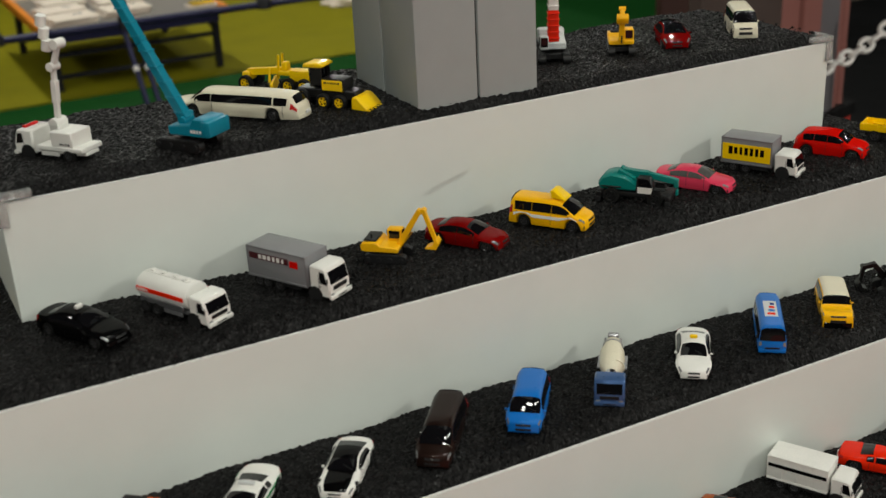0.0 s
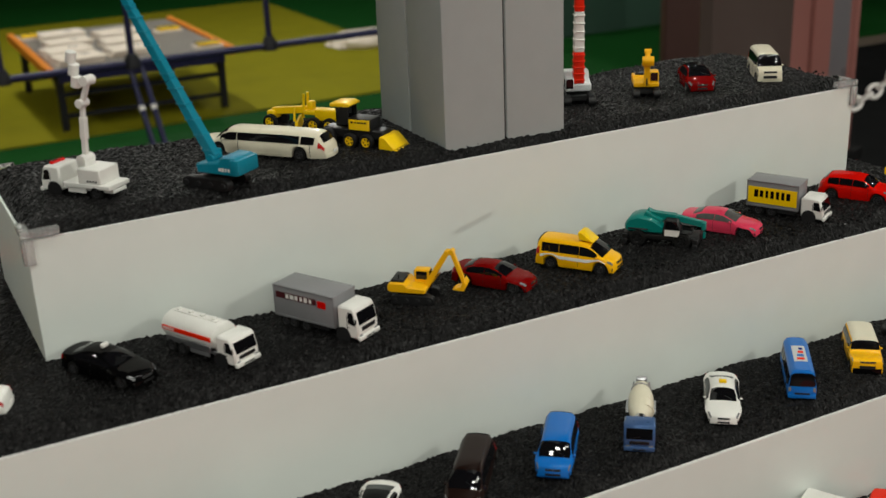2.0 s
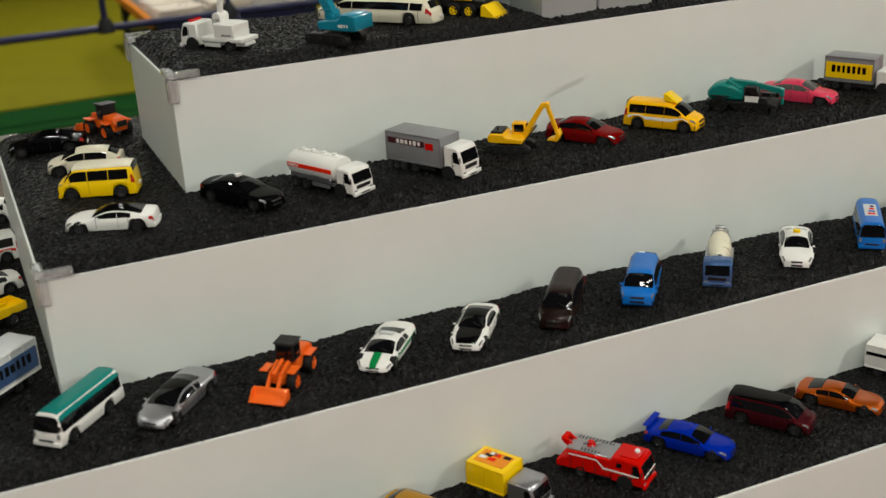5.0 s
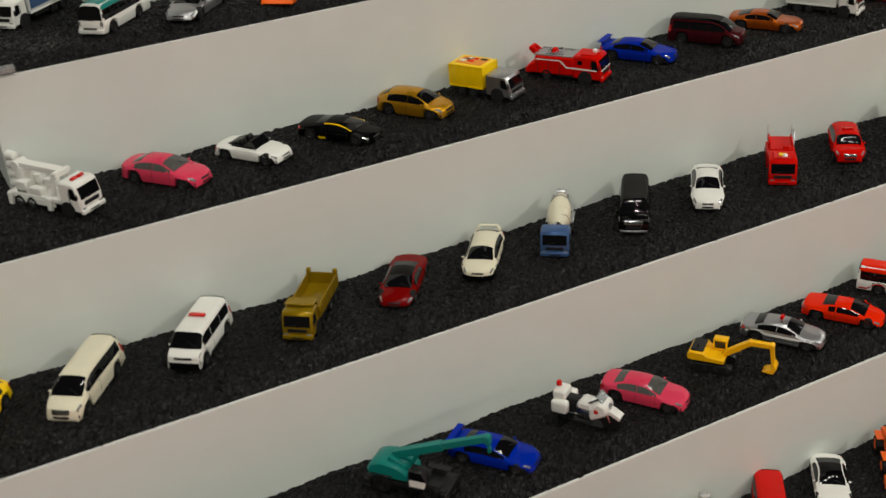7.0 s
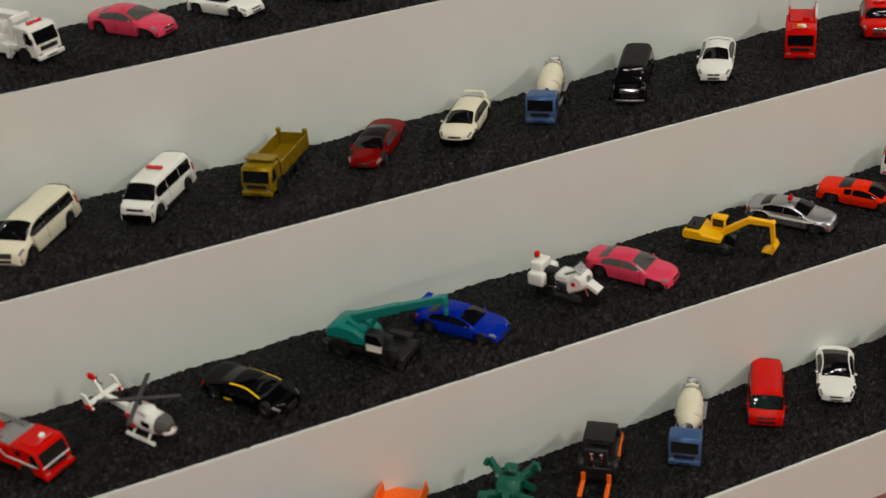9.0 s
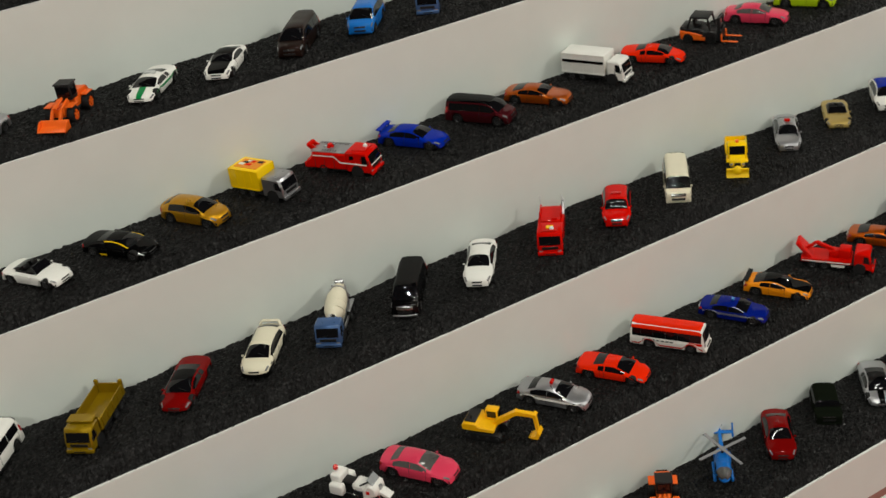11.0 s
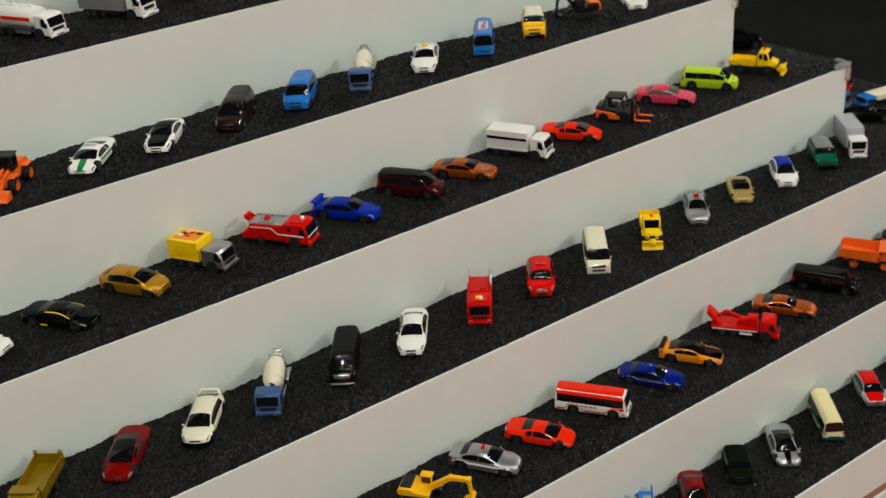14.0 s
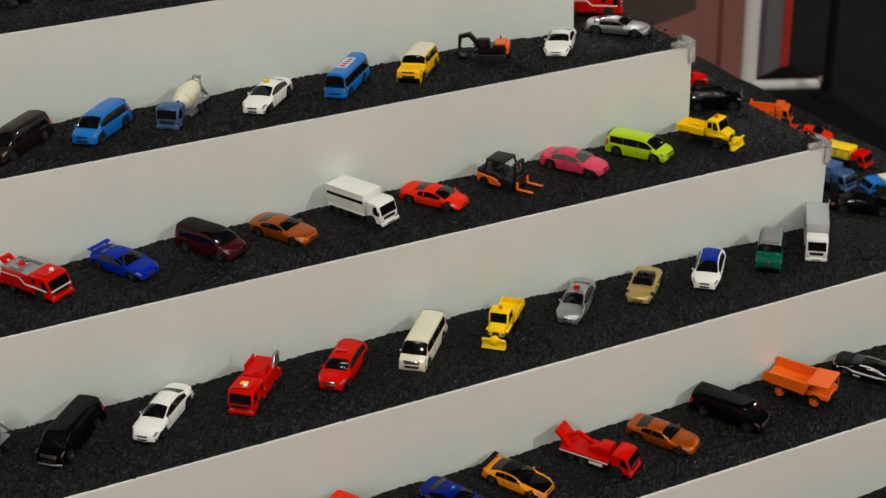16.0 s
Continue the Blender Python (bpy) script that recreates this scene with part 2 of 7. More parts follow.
def riser(k):
    lo = TOP[k + 1] - 0.015 if k < 6 else 0.598
    hi = TOP[k]
    zc, h = (lo + hi) / 2, hi - lo
    xc, w = (LEFT[k] + RIGHT[k]) / 2, RIGHT[k] - LEFT[k]
    yc, d = (FRONT[k] + BACK[k]) / 2, BACK[k] - FRONT[k]
    part("riser_front", box(xc, FRONT[k] + THICK / 2, zc, w, THICK, h, 0.0005), BOARD, stand)
    part("edge_cap", box(xc, FRONT[k] + 0.0010, hi + 0.0003, w - 0.0004, 0.0021, 0.0007, 0.0002), EDGE, stand, "bright cut board edge")
    part("riser_back", box(xc, BACK[k] - THICK / 2, zc, w, THICK, h, 0.0005), BOARD, stand)
    part("riser_left", box(LEFT[k] + THICK / 2, yc, zc, THICK, d - 2 * THICK - 0.0004, h, 0.0005), BOARD, stand)
    part("riser_right", box(RIGHT[k] - THICK / 2, yc, zc, THICK, d - 2 * THICK - 0.0004, h, 0.0005), BOARD, stand)


for k in range(7):
    riser(k)
k = 6
xc, yc = (LEFT[k] + RIGHT[k]) / 2, (FRONT[k] + BACK[k]) / 2
part("plinth_trim", box(xc, yc, 0.591, RIGHT[k] - LEFT[k] - 0.003, BACK[k] - FRONT[k] - 0.003, 0.013, 0.001), TRIM, stand)
part("plinth", box(xc, yc, (FLOOR + 0.584) / 2, RIGHT[k] - LEFT[k], BACK[k] - FRONT[k], 0.584 - FLOOR, 0.002), BOARD, stand)


def bed(k, x0, x1, y0, y1, step, rng, lips):
    """Rough gravel between the boards: vertices and quads, sunk towards the open edges."""
    nx, ny = max(2, round((x1 - x0) / step)), max(2, round((y1 - y0) / step))
    X, Y = np.meshgrid(np.linspace(x0, x1, nx + 1), np.linspace(y0, y1, ny + 1))
    edge = np.full(X.shape, 1.0)
    for side, at in lips:
        d = np.abs((X if side == "x" else Y) - at)
        edge = np.minimum(edge, d)
    rise = np.clip(edge / 0.016, 0, 1)
    rise = rise * rise * (3 - 2 * rise)
    soft = 0.0012 * np.sin(X * 31 + k) * np.sin(Y * 47 + 2 * k) + 0.0008 * np.sin(X * 83 + 3 * k)
    Z = TOP[k] - 0.0002 + HEAP[k] * rise + soft * rise + rng.uniform(-1, 1, X.shape) * 0.0009 * (0.6 + 0.5 * rise)
    free = np.ones(X.shape, bool)
    free[0], free[-1], free[:, 0], free[:, -1] = False, False, False, False
    X = X + rng.uniform(-0.35, 0.35, X.shape) * step * free
    Y = Y + rng.uniform(-0.35, 0.35, X.shape) * step * free
    idx = np.arange(X.size).reshape(X.shape)
    quads = np.stack([idx[:-1, :-1], idx[:-1, 1:], idx[1:, 1:], idx[1:, :-1]], -1).reshape(-1, 4)
    return np.stack([X, Y, Z], -1).reshape(-1, 3), quads


def gravel(k):
    rng = np.random.default_rng(40 + k)
    t = THICK
    pieces = []
    if k == 0:
        pieces.append(bed(0, LEFT[0] + t, RIGHT[0] - t, FRONT[0] + 0.0008, BACK[0] - t, 0.0022, rng, [("x", LEFT[0]), ("x", RIGHT[0]), ("y", FRONT[0]), ("y", BACK[0])]))
    else:
        y1 = FRONT[k - 1]
        lips = [("x", LEFT[k]), ("x", RIGHT[k]), ("y", FRONT[k])]
        pieces.append(bed(k, LEFT[k] + t, RIGHT[k] - t, FRONT[k] + 0.0008, y1, 0.0020, rng, lips))
        fine = 0.0026 if k < 5 else 0.006
        pieces.append(bed(k, LEFT[k] + t, LEFT[k - 1], y1, BACK[k] - t, fine, rng, [("x", LEFT[k]), ("y", BACK[k])]))
        pieces.append(bed(k, RIGHT[k - 1], RIGHT[k] - t, y1, BACK[k] - t, fine, rng, [("x", RIGHT[k]), ("y", BACK[k])]))
        pieces.append(bed(k, LEFT[k - 1], RIGHT[k - 1], BACK[k - 1], BACK[k] - t, 0.008, rng, [("y", BACK[k])]))
    verts, quads, base = [], [], 0
    for v, q in pieces:
        verts.append(v)
        quads.append(q + base)
        base += len(v)
    # loose grains on the surface and along the lip
    n = 2600 if k else 1500
    gx = rng.uniform(LEFT[k] + 0.004, RIGHT[k] - 0.004, n)
    depth = (FRONT[k - 1] if k else BACK[0] - 0.005) - FRONT[k]
    gy = FRONT[k] + 0.0022 + (depth - 0.006) * rng.uniform(0, 1, n) ** 2.2
    rise = np.clip((gy - FRONT[k]) / 0.016, 0, 1)
    gz = TOP[k] - 0.0004 + HEAP[k] * rise * rise * (3 - 2 * rise)
    size = rng.uniform(0.0009, 0.0019, n)
    octa = np.array([[1, 0, 0], [-1, 0, 0], [0, 1, 0], [0, -1, 0], [0, 0, 1], [0, 0, -1]], float)
    shape = octa[None] * size[:, None, None] * rng.uniform(0.55, 1.25, (n, 6, 1))
    shape = shape + rng.normal(0, 0.00025, shape.shape)
    a = rng.uniform(0, 6.28, n)
    ca, sa = np.cos(a)[:, None], np.sin(a)[:, None]
    gv = np.stack([shape[..., 0] * ca - shape[..., 1] * sa, shape[..., 0] * sa + shape[..., 1] * ca, shape[..., 2]], -1)
    gv = (gv + np.stack([gx, gy, gz], -1)[:, None]).reshape(-1, 3)
    tri = np.array([[0, 2, 4], [2, 1, 4], [1, 3, 4], [3, 0, 4], [2, 0, 5], [1, 2, 5], [3, 1, 5], [0, 3, 5]])
    tris = (tri[None] + 6 * np.arange(n)[:, None, None]).reshape(-1, 3) + base
    verts.append(gv)
    V, Q = np.concatenate(verts), np.concatenate(quads)
    me = bpy.data.meshes.new("gravel")
    me.from_pydata(V.tolist(), [], Q.tolist() + tris.tolist())
    me.materials.append(GRAVEL)
    tagged(new("gravel", me), "black crushed stone gravel filling a tread", "gravel", kind="stuff")


for k in range(7):
    gravel(k)


def corner_guard(x, y, z, sx, sy):
    """A clear acrylic cap on a tier's corner: two arms along the edges and a leg down the corner."""
    ob = thing("corner_guard", "clear acrylic corner guard capping the white board", "corner guard", "corner guards")
    part("arm", box(sx * 0.0105, sy * 0.0005, 0.001, 0.027, 0.0072, 0.0056, 0.0010, 2), ACRYL, ob)
    part("arm", box(sx * 0.0005, sy * 0.0135, 0.001, 0.0072, 0.0180, 0.0056, 0.0010, 2), ACRYL, ob)
    part("leg", box(sx * 0.0008, -sy * 0.0016, -0.0122, 0.0086, 0.0026, 0.0190, 0.0008, 2), ACRYL, ob)
    part("leg", box(-sx * 0.0016, sy * 0.0042, -0.0122, 0.0026, 0.0080, 0.0190, 0.0008, 2), ACRYL, ob)
    ob.matrix_basis = pose(x, y, z)


for k in range(5):
    corner_guard(LEFT[k], FRONT[k], TOP[k] + 0.004, 1, 1)
    corner_guard(RIGHT[k], FRONT[k], TOP[k] + 0.004, -1, 1)
    corner_guard(LEFT[k], BACK[k], TOP[k] + 0.004, 1, -1)

# square clad column that the top tier is built round
col = tagged(new("column"), "grey metal-clad square column with dark panel seams", "column", kind="structure")
cx0, cx1, cy0, cy1 = 0.410, 0.528, 0.872, 0.998
half = (cx1 - cx0) / 2
for x0, x1, y0, y1 in ((cx0, cx0 + half - 0.001, cy0, cy0 + 0.0645), (cx0 + half + 0.001, cx1, cy0, cy0 + 0.0645), (cx0, cx0 + half - 0.001, cy0 + 0.0665, cy1), (cx0 + half + 0.001, cx1, cy0 + 0.0665, cy1)):
    part("cladding_panel", box((x0 + x1) / 2, (y0 + y1) / 2, (1.25 + CEILING) / 2, x1 - x0, y1 - y0, CEILING - 1.25, 0.0015, 2), COLUMN, col)
part("seam", box((cx0 + cx1) / 2, (cy0 + cy1) / 2, (1.25 + CEILING) / 2, cx1 - cx0 - 0.006, cy1 - cy0 - 0.006, CEILING - 1.26, 0), SEAM, col)

# ---------------------------------------------------------------- the hall
CARPET_BOUNCE = mat("red_bounce_carpet", (0.36, 0.065, 0.055), rough=0.95, var=0.2, grain=60, bump=0.4, bump_scale=300)
CARPET_DARK = mat("dark_carpet", (0.004, 0.0042, 0.0045), rough=0.95, spec=0.1, var=0.25, grain=40, bump=0.4, bump_scale=300)
FLOOR_BROWN = mat("brown_floor", (0.13, 0.10, 0.075), rough=0.6, var=0.12, grain=12, bump=0.1)
MAT_GREEN = mat("yellow_green_mat", (0.22, 0.20, 0.005), rough=0.9, spec=0.15, var=0.10, grain=6, bump=0.2)
MAT_DARKGREEN = mat("dark_green_mat", (0.002, 0.05, 0.004), rough=0.9, spec=0.15, var=0.12, grain=8, bump=0.2)
WALL = mat("hall_wall", (0.13, 0.12, 0.105), rough=0.7, var=0.08, grain=4, bump=0.05)
CEIL = mat("hall_ceiling", (0.045, 0.045, 0.045), rough=0.8, var=0.06, grain=5)
BLACKWALL = mat("black_partition", (0.003, 0.003, 0.0033), rough=0.9, spec=0.1, var=0.2, grain=5)


def structure(name, bm, material, label, category):
    return tagged(part(name, bm, material), label, category, kind="structure")


structure("floor", box(0.5, 3.1, FLOOR - 0.05, 14.4, 23.8, 0.1, 0), FLOOR_BROWN, "brown vinyl floor of the exhibition hall", "floor")
# red floor added so that its bounce tints the lower risers pink
structure("bounce_carpet", box(0.9, -1.70, FLOOR + 0.003, 5.0, 3.6, 0.006, 0), CARPET_BOUNCE, "dull red carpet added to bounce pink onto the stand", "carpet")
structure("carpet_side", box(4.05, 2.25, FLOOR + 0.003, 4.5, 4.1, 0.006, 0), CARPET_DARK, "black carpet beside the stand", "carpet")
structure("play_mat_border", box(0.5, 9.69, FLOOR + 0.004, 13.0, 10.42, 0.008, 0), MAT_DARKGREEN, "dark green border of the play mat", "mat")
structure("play_mat", box(-1.72, 6.35, FLOOR + 0.010, 8.76, 2.99, 0.008, 0), MAT_GREEN, "yellow-green play mat on the floor", "mat")
structure("ceiling", box(0.5, 3.1, CEILING + 0.05, 14.4, 23.8, 0.1, 0), CEIL, "dark grey hall ceiling", "ceiling")
structure("wall_north", box(0.5, 14.95, CEILING / 2, 14.4, 0.1, CEILING, 0), WALL, "dull brown hall wall", "wall")
structure("wall_south", box(0.5, -8.75, CEILING / 2, 14.4, 0.1, CEILING, 0), WALL, "dull brown hall wall", "wall")
structure("wall_west", box(-6.65, 3.1, CEILING / 2, 0.1, 23.6, CEILING, 0), WALL, "dull brown hall wall", "wall")
structure("wall_east", box(7.65, 3.1, CEILING / 2, 0.1, 23.6, CEILING, 0), BLACKWALL, "black hall partition wall", "wall")

# ---------------------------------------------------------------- toy vehicles
# outlines of the upper edge, from nose to tail, in parts of length and height; belt: sill of the windows
NOSE, TAIL_END = [(0, .19), (.004, .31), (.012, .41), (.030, .49)], [(.988, .62), (.996, .44), (1, .24)]
SHAPES = {
    "sedan": dict(top=NOSE + [(.08, .56), (.18, .615), (.27, .66), (.33, .76), (.42, .915), (.49, .985), (.56, 1), (.66, .975), (.76, .875), (.84, .775), (.90, .745), (.97, .72)] + TAIL_END, belt=.62, ws=(.285, .44), rw=(.72, .825), side=[(.325, .545), (.551, .775)], H=.0210, W=.0285),
    "coupe": dict(top=NOSE + [(.10, .60), (.20, .65), (.31, .69), (.37, .80), (.45, .93), (.52, .99), (.58, 1), (.66, .97), (.78, .855), (.90, .755), (.97, .73)] + TAIL_END, belt=.65, ws=(.325, .465), rw=(.69, .85), side=[(.365, .59), (.596, .74)], H=.0178, W=.0290),
    "super": dict(top=[(0, .18), (.004, .27), (.012, .35), (.04, .45), (.10, .54), (.19, .64), (.25, .715), (.33, .86), (.41, .96), (.49, 1), (.57, .985), (.70, .90), (.83, .83), (.92, .79), (.975, .75)] + TAIL_END, belt=.63, ws=(.225, .405), rw=(.60, .74), side=[(.285, .56), (.58, .66)], H=.0166, W=.0300),
    "hatch": dict(top=NOSE + [(.08, .56), (.20, .645), (.27, .75), (.36, .895), (.44, .97), (.53, 1), (.66, .985), (.80, .92), (.88, .82), (.95, .68)] + TAIL_END[1:], belt=.59, ws=(.22, .40), rw=(.82, .935), side=[(.265, .51), (.516, .80)], H=.0225, W=.0285),
    "van": dict(top=NOSE + [(.07, .54), (.14, .60), (.22, .76), (.30, .905), (.37, .97), (.48, 1), (.80, .998), (.93, .985), (.966, .960), (.974, .84), (.984, .62)] + TAIL_END[1:], belt=.57, ws=(.155, .315), rw=(.963, .978), side=[(.215, .44), (.445, .69), (.695, .915)], H=.0255, W=.0285),
    "boxvan": dict(top=[(0, .19), (.004, .35), (.012, .45), (.03, .515), (.09, .57), (.135, .67), (.195, .89), (.225, .96), (.27, .99), (.33, 1), (.92, .992), (.964, .965), (.974, .84), (.984, .62)] + TAIL_END[1:], belt=.56, ws=(.108, .222), rw=(.952, .976), side=[(.175, .40), (.412, .66), (.672, .91)], H=.0275, W=.0275),
    "suv": dict(top=[(0, .22), (.004, .37), (.012, .47), (.03, .54), (.10, .605), (.22, .65), (.27, .71), (.35, .89), (.42, .97), (.52, 1), (.74, .985), (.86, .93), (.94, .73), (.98, .62)] + TAIL_END[1:], belt=.61, ws=(.245, .385), rw=(.87, .94), side=[(.30, .52), (.526, .70), (.706, .86)], H=.0250, W=.0290),
    "jeep": dict(top=[(0, .24), (.004, .44), (.012, .54), (.03, .58), (.26, .62), (.29, .70), (.335, .93), (.38, .99), (.44, 1), (.93, .985), (.965, .93), (.985, .64)] + TAIL_END[1:], belt=.61, ws=(.285, .345), rw=(.962, .982), side=[(.33, .54), (.555, .74), (.755, .92)], H=.0255, W=.0275),
    "bus": dict(top=[(0, .19), (.004, .40), (.012, .50), (.026, .76), (.040, .93), (.06, .985), (.09, 1), (.965, 1), (.985, .93), (.995, .6), (1, .3)], belt=.48, ws=(.012, .044), rw=(.975, .993), side=[(.085, .20), (.215, .36), (.375, .52), (.535, .68), (.695, .84), (.855, .95)], H=.0265, W=.0245),
    "limo": dict(top=[(0, .24), (.004, .42), (.012, .50), (.03, .545), (.14, .60), (.18, .70), (.235, .91), (.28, .985), (.34, 1), (.90, .98), (.945, .92), (.975, .66), (.995, .5), (1, .3)], belt=.58, ws=(.16, .25), rw=(.94, .972), side=[(.20, .33), (.336, .80), (.812, .915)], H=.0235, W=.0280),
    "open": dict(top=[(0, .26), (.004, .40), (.012, .50), (.035, .60), (.12, .70), (.32, .80), (.38, .81), (.74, .83), (.92, .80), (.975, .74), (.992, .55), (1, .3)], belt=.78, ws=None, rw=None, side=[], H=.0145, W=.0285),
}
BOXY = {"bus": 5.5, "boxvan": 6.5, "jeep": 4.4}


def flowing(xs, ys, at):
    """A smooth line through the points that never swings past them."""
    xs, ys = np.array(xs, float), np.array(ys, float)
    h, d = np.diff(xs), np.diff(ys) / np.diff(xs)
    m = np.r_[d[0], [0 if a * b <= 0 else (p + q) * a * b / (q * b + p * a) if abs(q * b + p * a) > 1e-9 else 0 for a, b, p, q in zip(d, d[1:], h, h[1:])], d[-1]]
    i = np.clip(np.searchsorted(xs, at) - 1, 0, len(h) - 1)
    t = (at - xs[i]) / h[i]
    return ys[i] * (1 + 2 * t) * (1 - t) ** 2 + m[i] * h[i] * t * (1 - t) ** 2 + ys[i + 1] * t * t * (3 - 2 * t) + m[i + 1] * h[i] * t * t * (t - 1)


class Shell:
    """The skin of a small vehicle: a rounded section at every place along its length."""

    def __init__(self, shape, L, W, H, wheels=(), wheel_r=0.0052, clear=0.0028):
        s = SHAPES[shape]
        self.s, self.L, self.W, self.H, self.clear = s, L, W, H, clear
        self.wheels, self.wheel_r = wheels, wheel_r
        self.u = np.linspace(0, 1, 801)
        self.z = flowing([p[0] for p in s["top"]], [p[1] for p in s["top"]], self.u) * H
        self.boxy = shape in BOXY
        self.full = BOXY.get(shape, 6.5 if shape == "van" else 3.8 if shape in ("limo", "suv") else 3.1)
        self.tum = 0.14 if self.boxy else {"van": 0.28, "limo": 0.28, "suv": 0.36, "hatch": 0.44, "sedan": 0.50, "coupe": 0.56}.get(shape, 0.62)
        self.front_bow, self.rear_bow = (0.022 * L, 0.008 * L) if self.boxy else (0.042 * L, 0.010 * L) if shape == "van" else (0.062 * L, 0.030 * L)
        self.taper = (0.07, 0.07) if self.boxy else (0.17, 0.08) if shape == "van" else (0.26, 0.20)
        self.rings = {}

    def ring(self, u):
        key = round(u, 5)
        if key in self.rings:
            return self.rings[key]
        L, W, H = self.L, self.W, self.H
        zt = float(np.interp(u, self.u, self.z))
        zb = max(min(self.s["belt"] * H, zt - (0.05 if self.boxy else 0.11) * H), self.clear + 0.0003)
        e = max(0.0, 1 - u / 0.17) if u < 0.5 else max(0.0, 1 - (1 - u) / 0.14)
        w = W / 2 * (1 - self.taper[0 if u < 0.5 else 1] * e ** 2.2)
        bow = self.front_bow * max(0.0, 1 - u / 0.36) ** 2 - self.rear_bow * max(0.0, 1 - (1 - u) / 0.32) ** 2
        x = L / 2 - u * L
        sill = self.clear
        for wx in self.wheels:
            d = abs(x - bow - wx)
            if not self.boxy:
                w *= 1 + 0.022 * math.exp(-(d / (1.4 * self.wheel_r)) ** 2)
            if d < self.wheel_r * 1.22:
                sill = max(sill, self.wheel_r * 0.95 + math.sqrt((self.wheel_r * 1.22) ** 2 - d * d))
        sill = min(sill, self.clear + (zb - self.clear) * 0.92)
        dz = zt - zb
        k = min(1.0, dz / (0.30 * H))
        n = self.full if self.boxy or (self.full > 4 and u > 0.5) else 2.3 + (self.full - 2.3) * k * k * (3 - 2 * k)
        self.rings[key] = (x, w, zb, dz, sill, n, bow, k)
        return self.rings[key]

    def point(self, u, q):
        """q: 0 on the middle line of the roof, 2.5 at its shoulder, 5 at the belt, 8 at the sill; the sign is the side."""
        x, w, zb, dz, sill, n, bow, k = self.ring(u)
        a = min(8.0, abs(q))
        if a >= 5:
            v = (a - 5) / 3
            z = zb + (sill - zb) * v
            y = w * ((1 - 0.055 * ((0.40 - v) / 0.40) ** 2) if v < 0.40 else (1 - 0.075 * ((v - 0.40) / 0.60) ** 2.2))
        else:
            corner = 0.5 ** (1 / n)
            if a > 2.5:
                s = (5 - a) / 2.5 * corner
                c = (1 - s ** n) ** (1 / n)
            else:
                c = a / 2.5 * corner
                s = (1 - c ** n) ** (1 / n)
            z = zb + dz * s + (0.0002 if self.boxy else 0.0005) * k * (1 - c)
            y = c * (0.945 * w - self.tum * dz * s * k)
        return Vector((x - bow * (2 * y / self.W) ** 2, math.copysign(y, q) if q else 0.0, z))

    def body(self):
        bm = bmesh.new()
        us = set(np.linspace(0, 1, 37).round(4)) | {0.0015, 0.003, 0.006, 0.009, 0.013, 0.019, 0.975, 0.984, 0.991, 0.995, 0.998}
        for wx in self.wheels:
            c = 0.5 - wx / self.L
            for k in np.linspace(-1.3, 1.3, 13):
                us.add(round(float(c + k * self.wheel_r / self.L), 4))
        us = sorted(v for v in us if 0 <= v <= 1)
        half = [8, 7.3, 6.6, 6.0, 5.4, 5.0, 4.5, 4.0, 3.5, 3.1, 2.8, 2.6, 2.4, 2.2, 1.9, 1.4, 0.7]
        qs = half + [0] + [-q for q in reversed(half)]
        m = len(qs) - 1
        rows = [[bm.verts.new(self.point(u, q)) for q in qs] for u in us]
        for a, b in zip(rows, rows[1:]):
            for k in range(m):
                bm.faces.new((a[k], b[k], b[k + 1], a[k + 1]))
            bm.faces.new((a[0], a[m], b[m], b[0]))
        bm.faces.new(rows[0])
        bm.faces.new(list(reversed(rows[-1])))
        bmesh.ops.recalc_face_normals(bm, faces=bm.faces)
        return bm

    def nose_bar(self, z0, z1, part_w, out=0.0005, deep=0.003, n=10, rear=False):
        """A bar that follows the curve of the nose or tail on plan."""
        bm = bmesh.new()
        rows = []
        for k in range(n + 1):
            f = 2 * k / n - 1
            y = f * part_w * self.W / 2
            t = abs(2 * y / self.W)
            bow = self.rear_bow if rear else self.front_bow
            x = self.L / 2 - bow * t * t - 0.35 * self.L * max(0.0, t - 0.72) ** 2 + out
            s = -1 if rear else 1
            rows.append([bm.verts.new((s * (x - dx), y, z)) for dx, z in ((deep, z0), (0.0004, z0), (0, z0 + 0.0004), (0, z1 - 0.0004), (0.0004, z1), (deep, z1))])
        for a, b in zip(rows, rows[1:]):
            for j in range(6):
                bm.faces.new((a[j], a[(j + 1) % 6], b[(j + 1) % 6], b[j]))
        bm.faces.new(rows[0])
        bm.faces.new(list(reversed(rows[-1])))
        bmesh.ops.recalc_face_normals(bm, faces=bm.faces)
        return bm

    def patch(self, u0, u1, q0, q1, nu=7, nq=5, lift=0.00028, bm=None, bulge=0.0):
        """A thin panel that lies on the skin, with a rim that goes down into it."""
        bm = bm or bmesh.new()
        P = np.array([[self.point(u0 + (u1 - u0) * a / nu, q0 + (q1 - q0) * b / nq) for b in range(nq + 1)] for a in range(nu + 1)])
        da, db = np.gradient(P, axis=0), np.gradient(P, axis=1)
        N = np.cross(da, db)
        N /= np.maximum(np.linalg.norm(N, axis=-1, keepdims=True), 1e-12)
        mid = P.reshape(-1, 3).mean(0) - np.array([P[..., 0].mean() * 0.8, 0, self.H * 0.4])
        if (N.reshape(-1, 3).mean(0) * mid).sum() < 0:
            N = -N
        ra, rb = np.linspace(-1, 1, nu + 1), np.linspace(-1, 1, nq + 1)
        rise = lift + bulge * (1 - ra[:, None] ** 2) * (1 - rb[None] ** 2)
        hi = [[bm.verts.new(v) for v in row] for row in P + N * rise[..., None]]
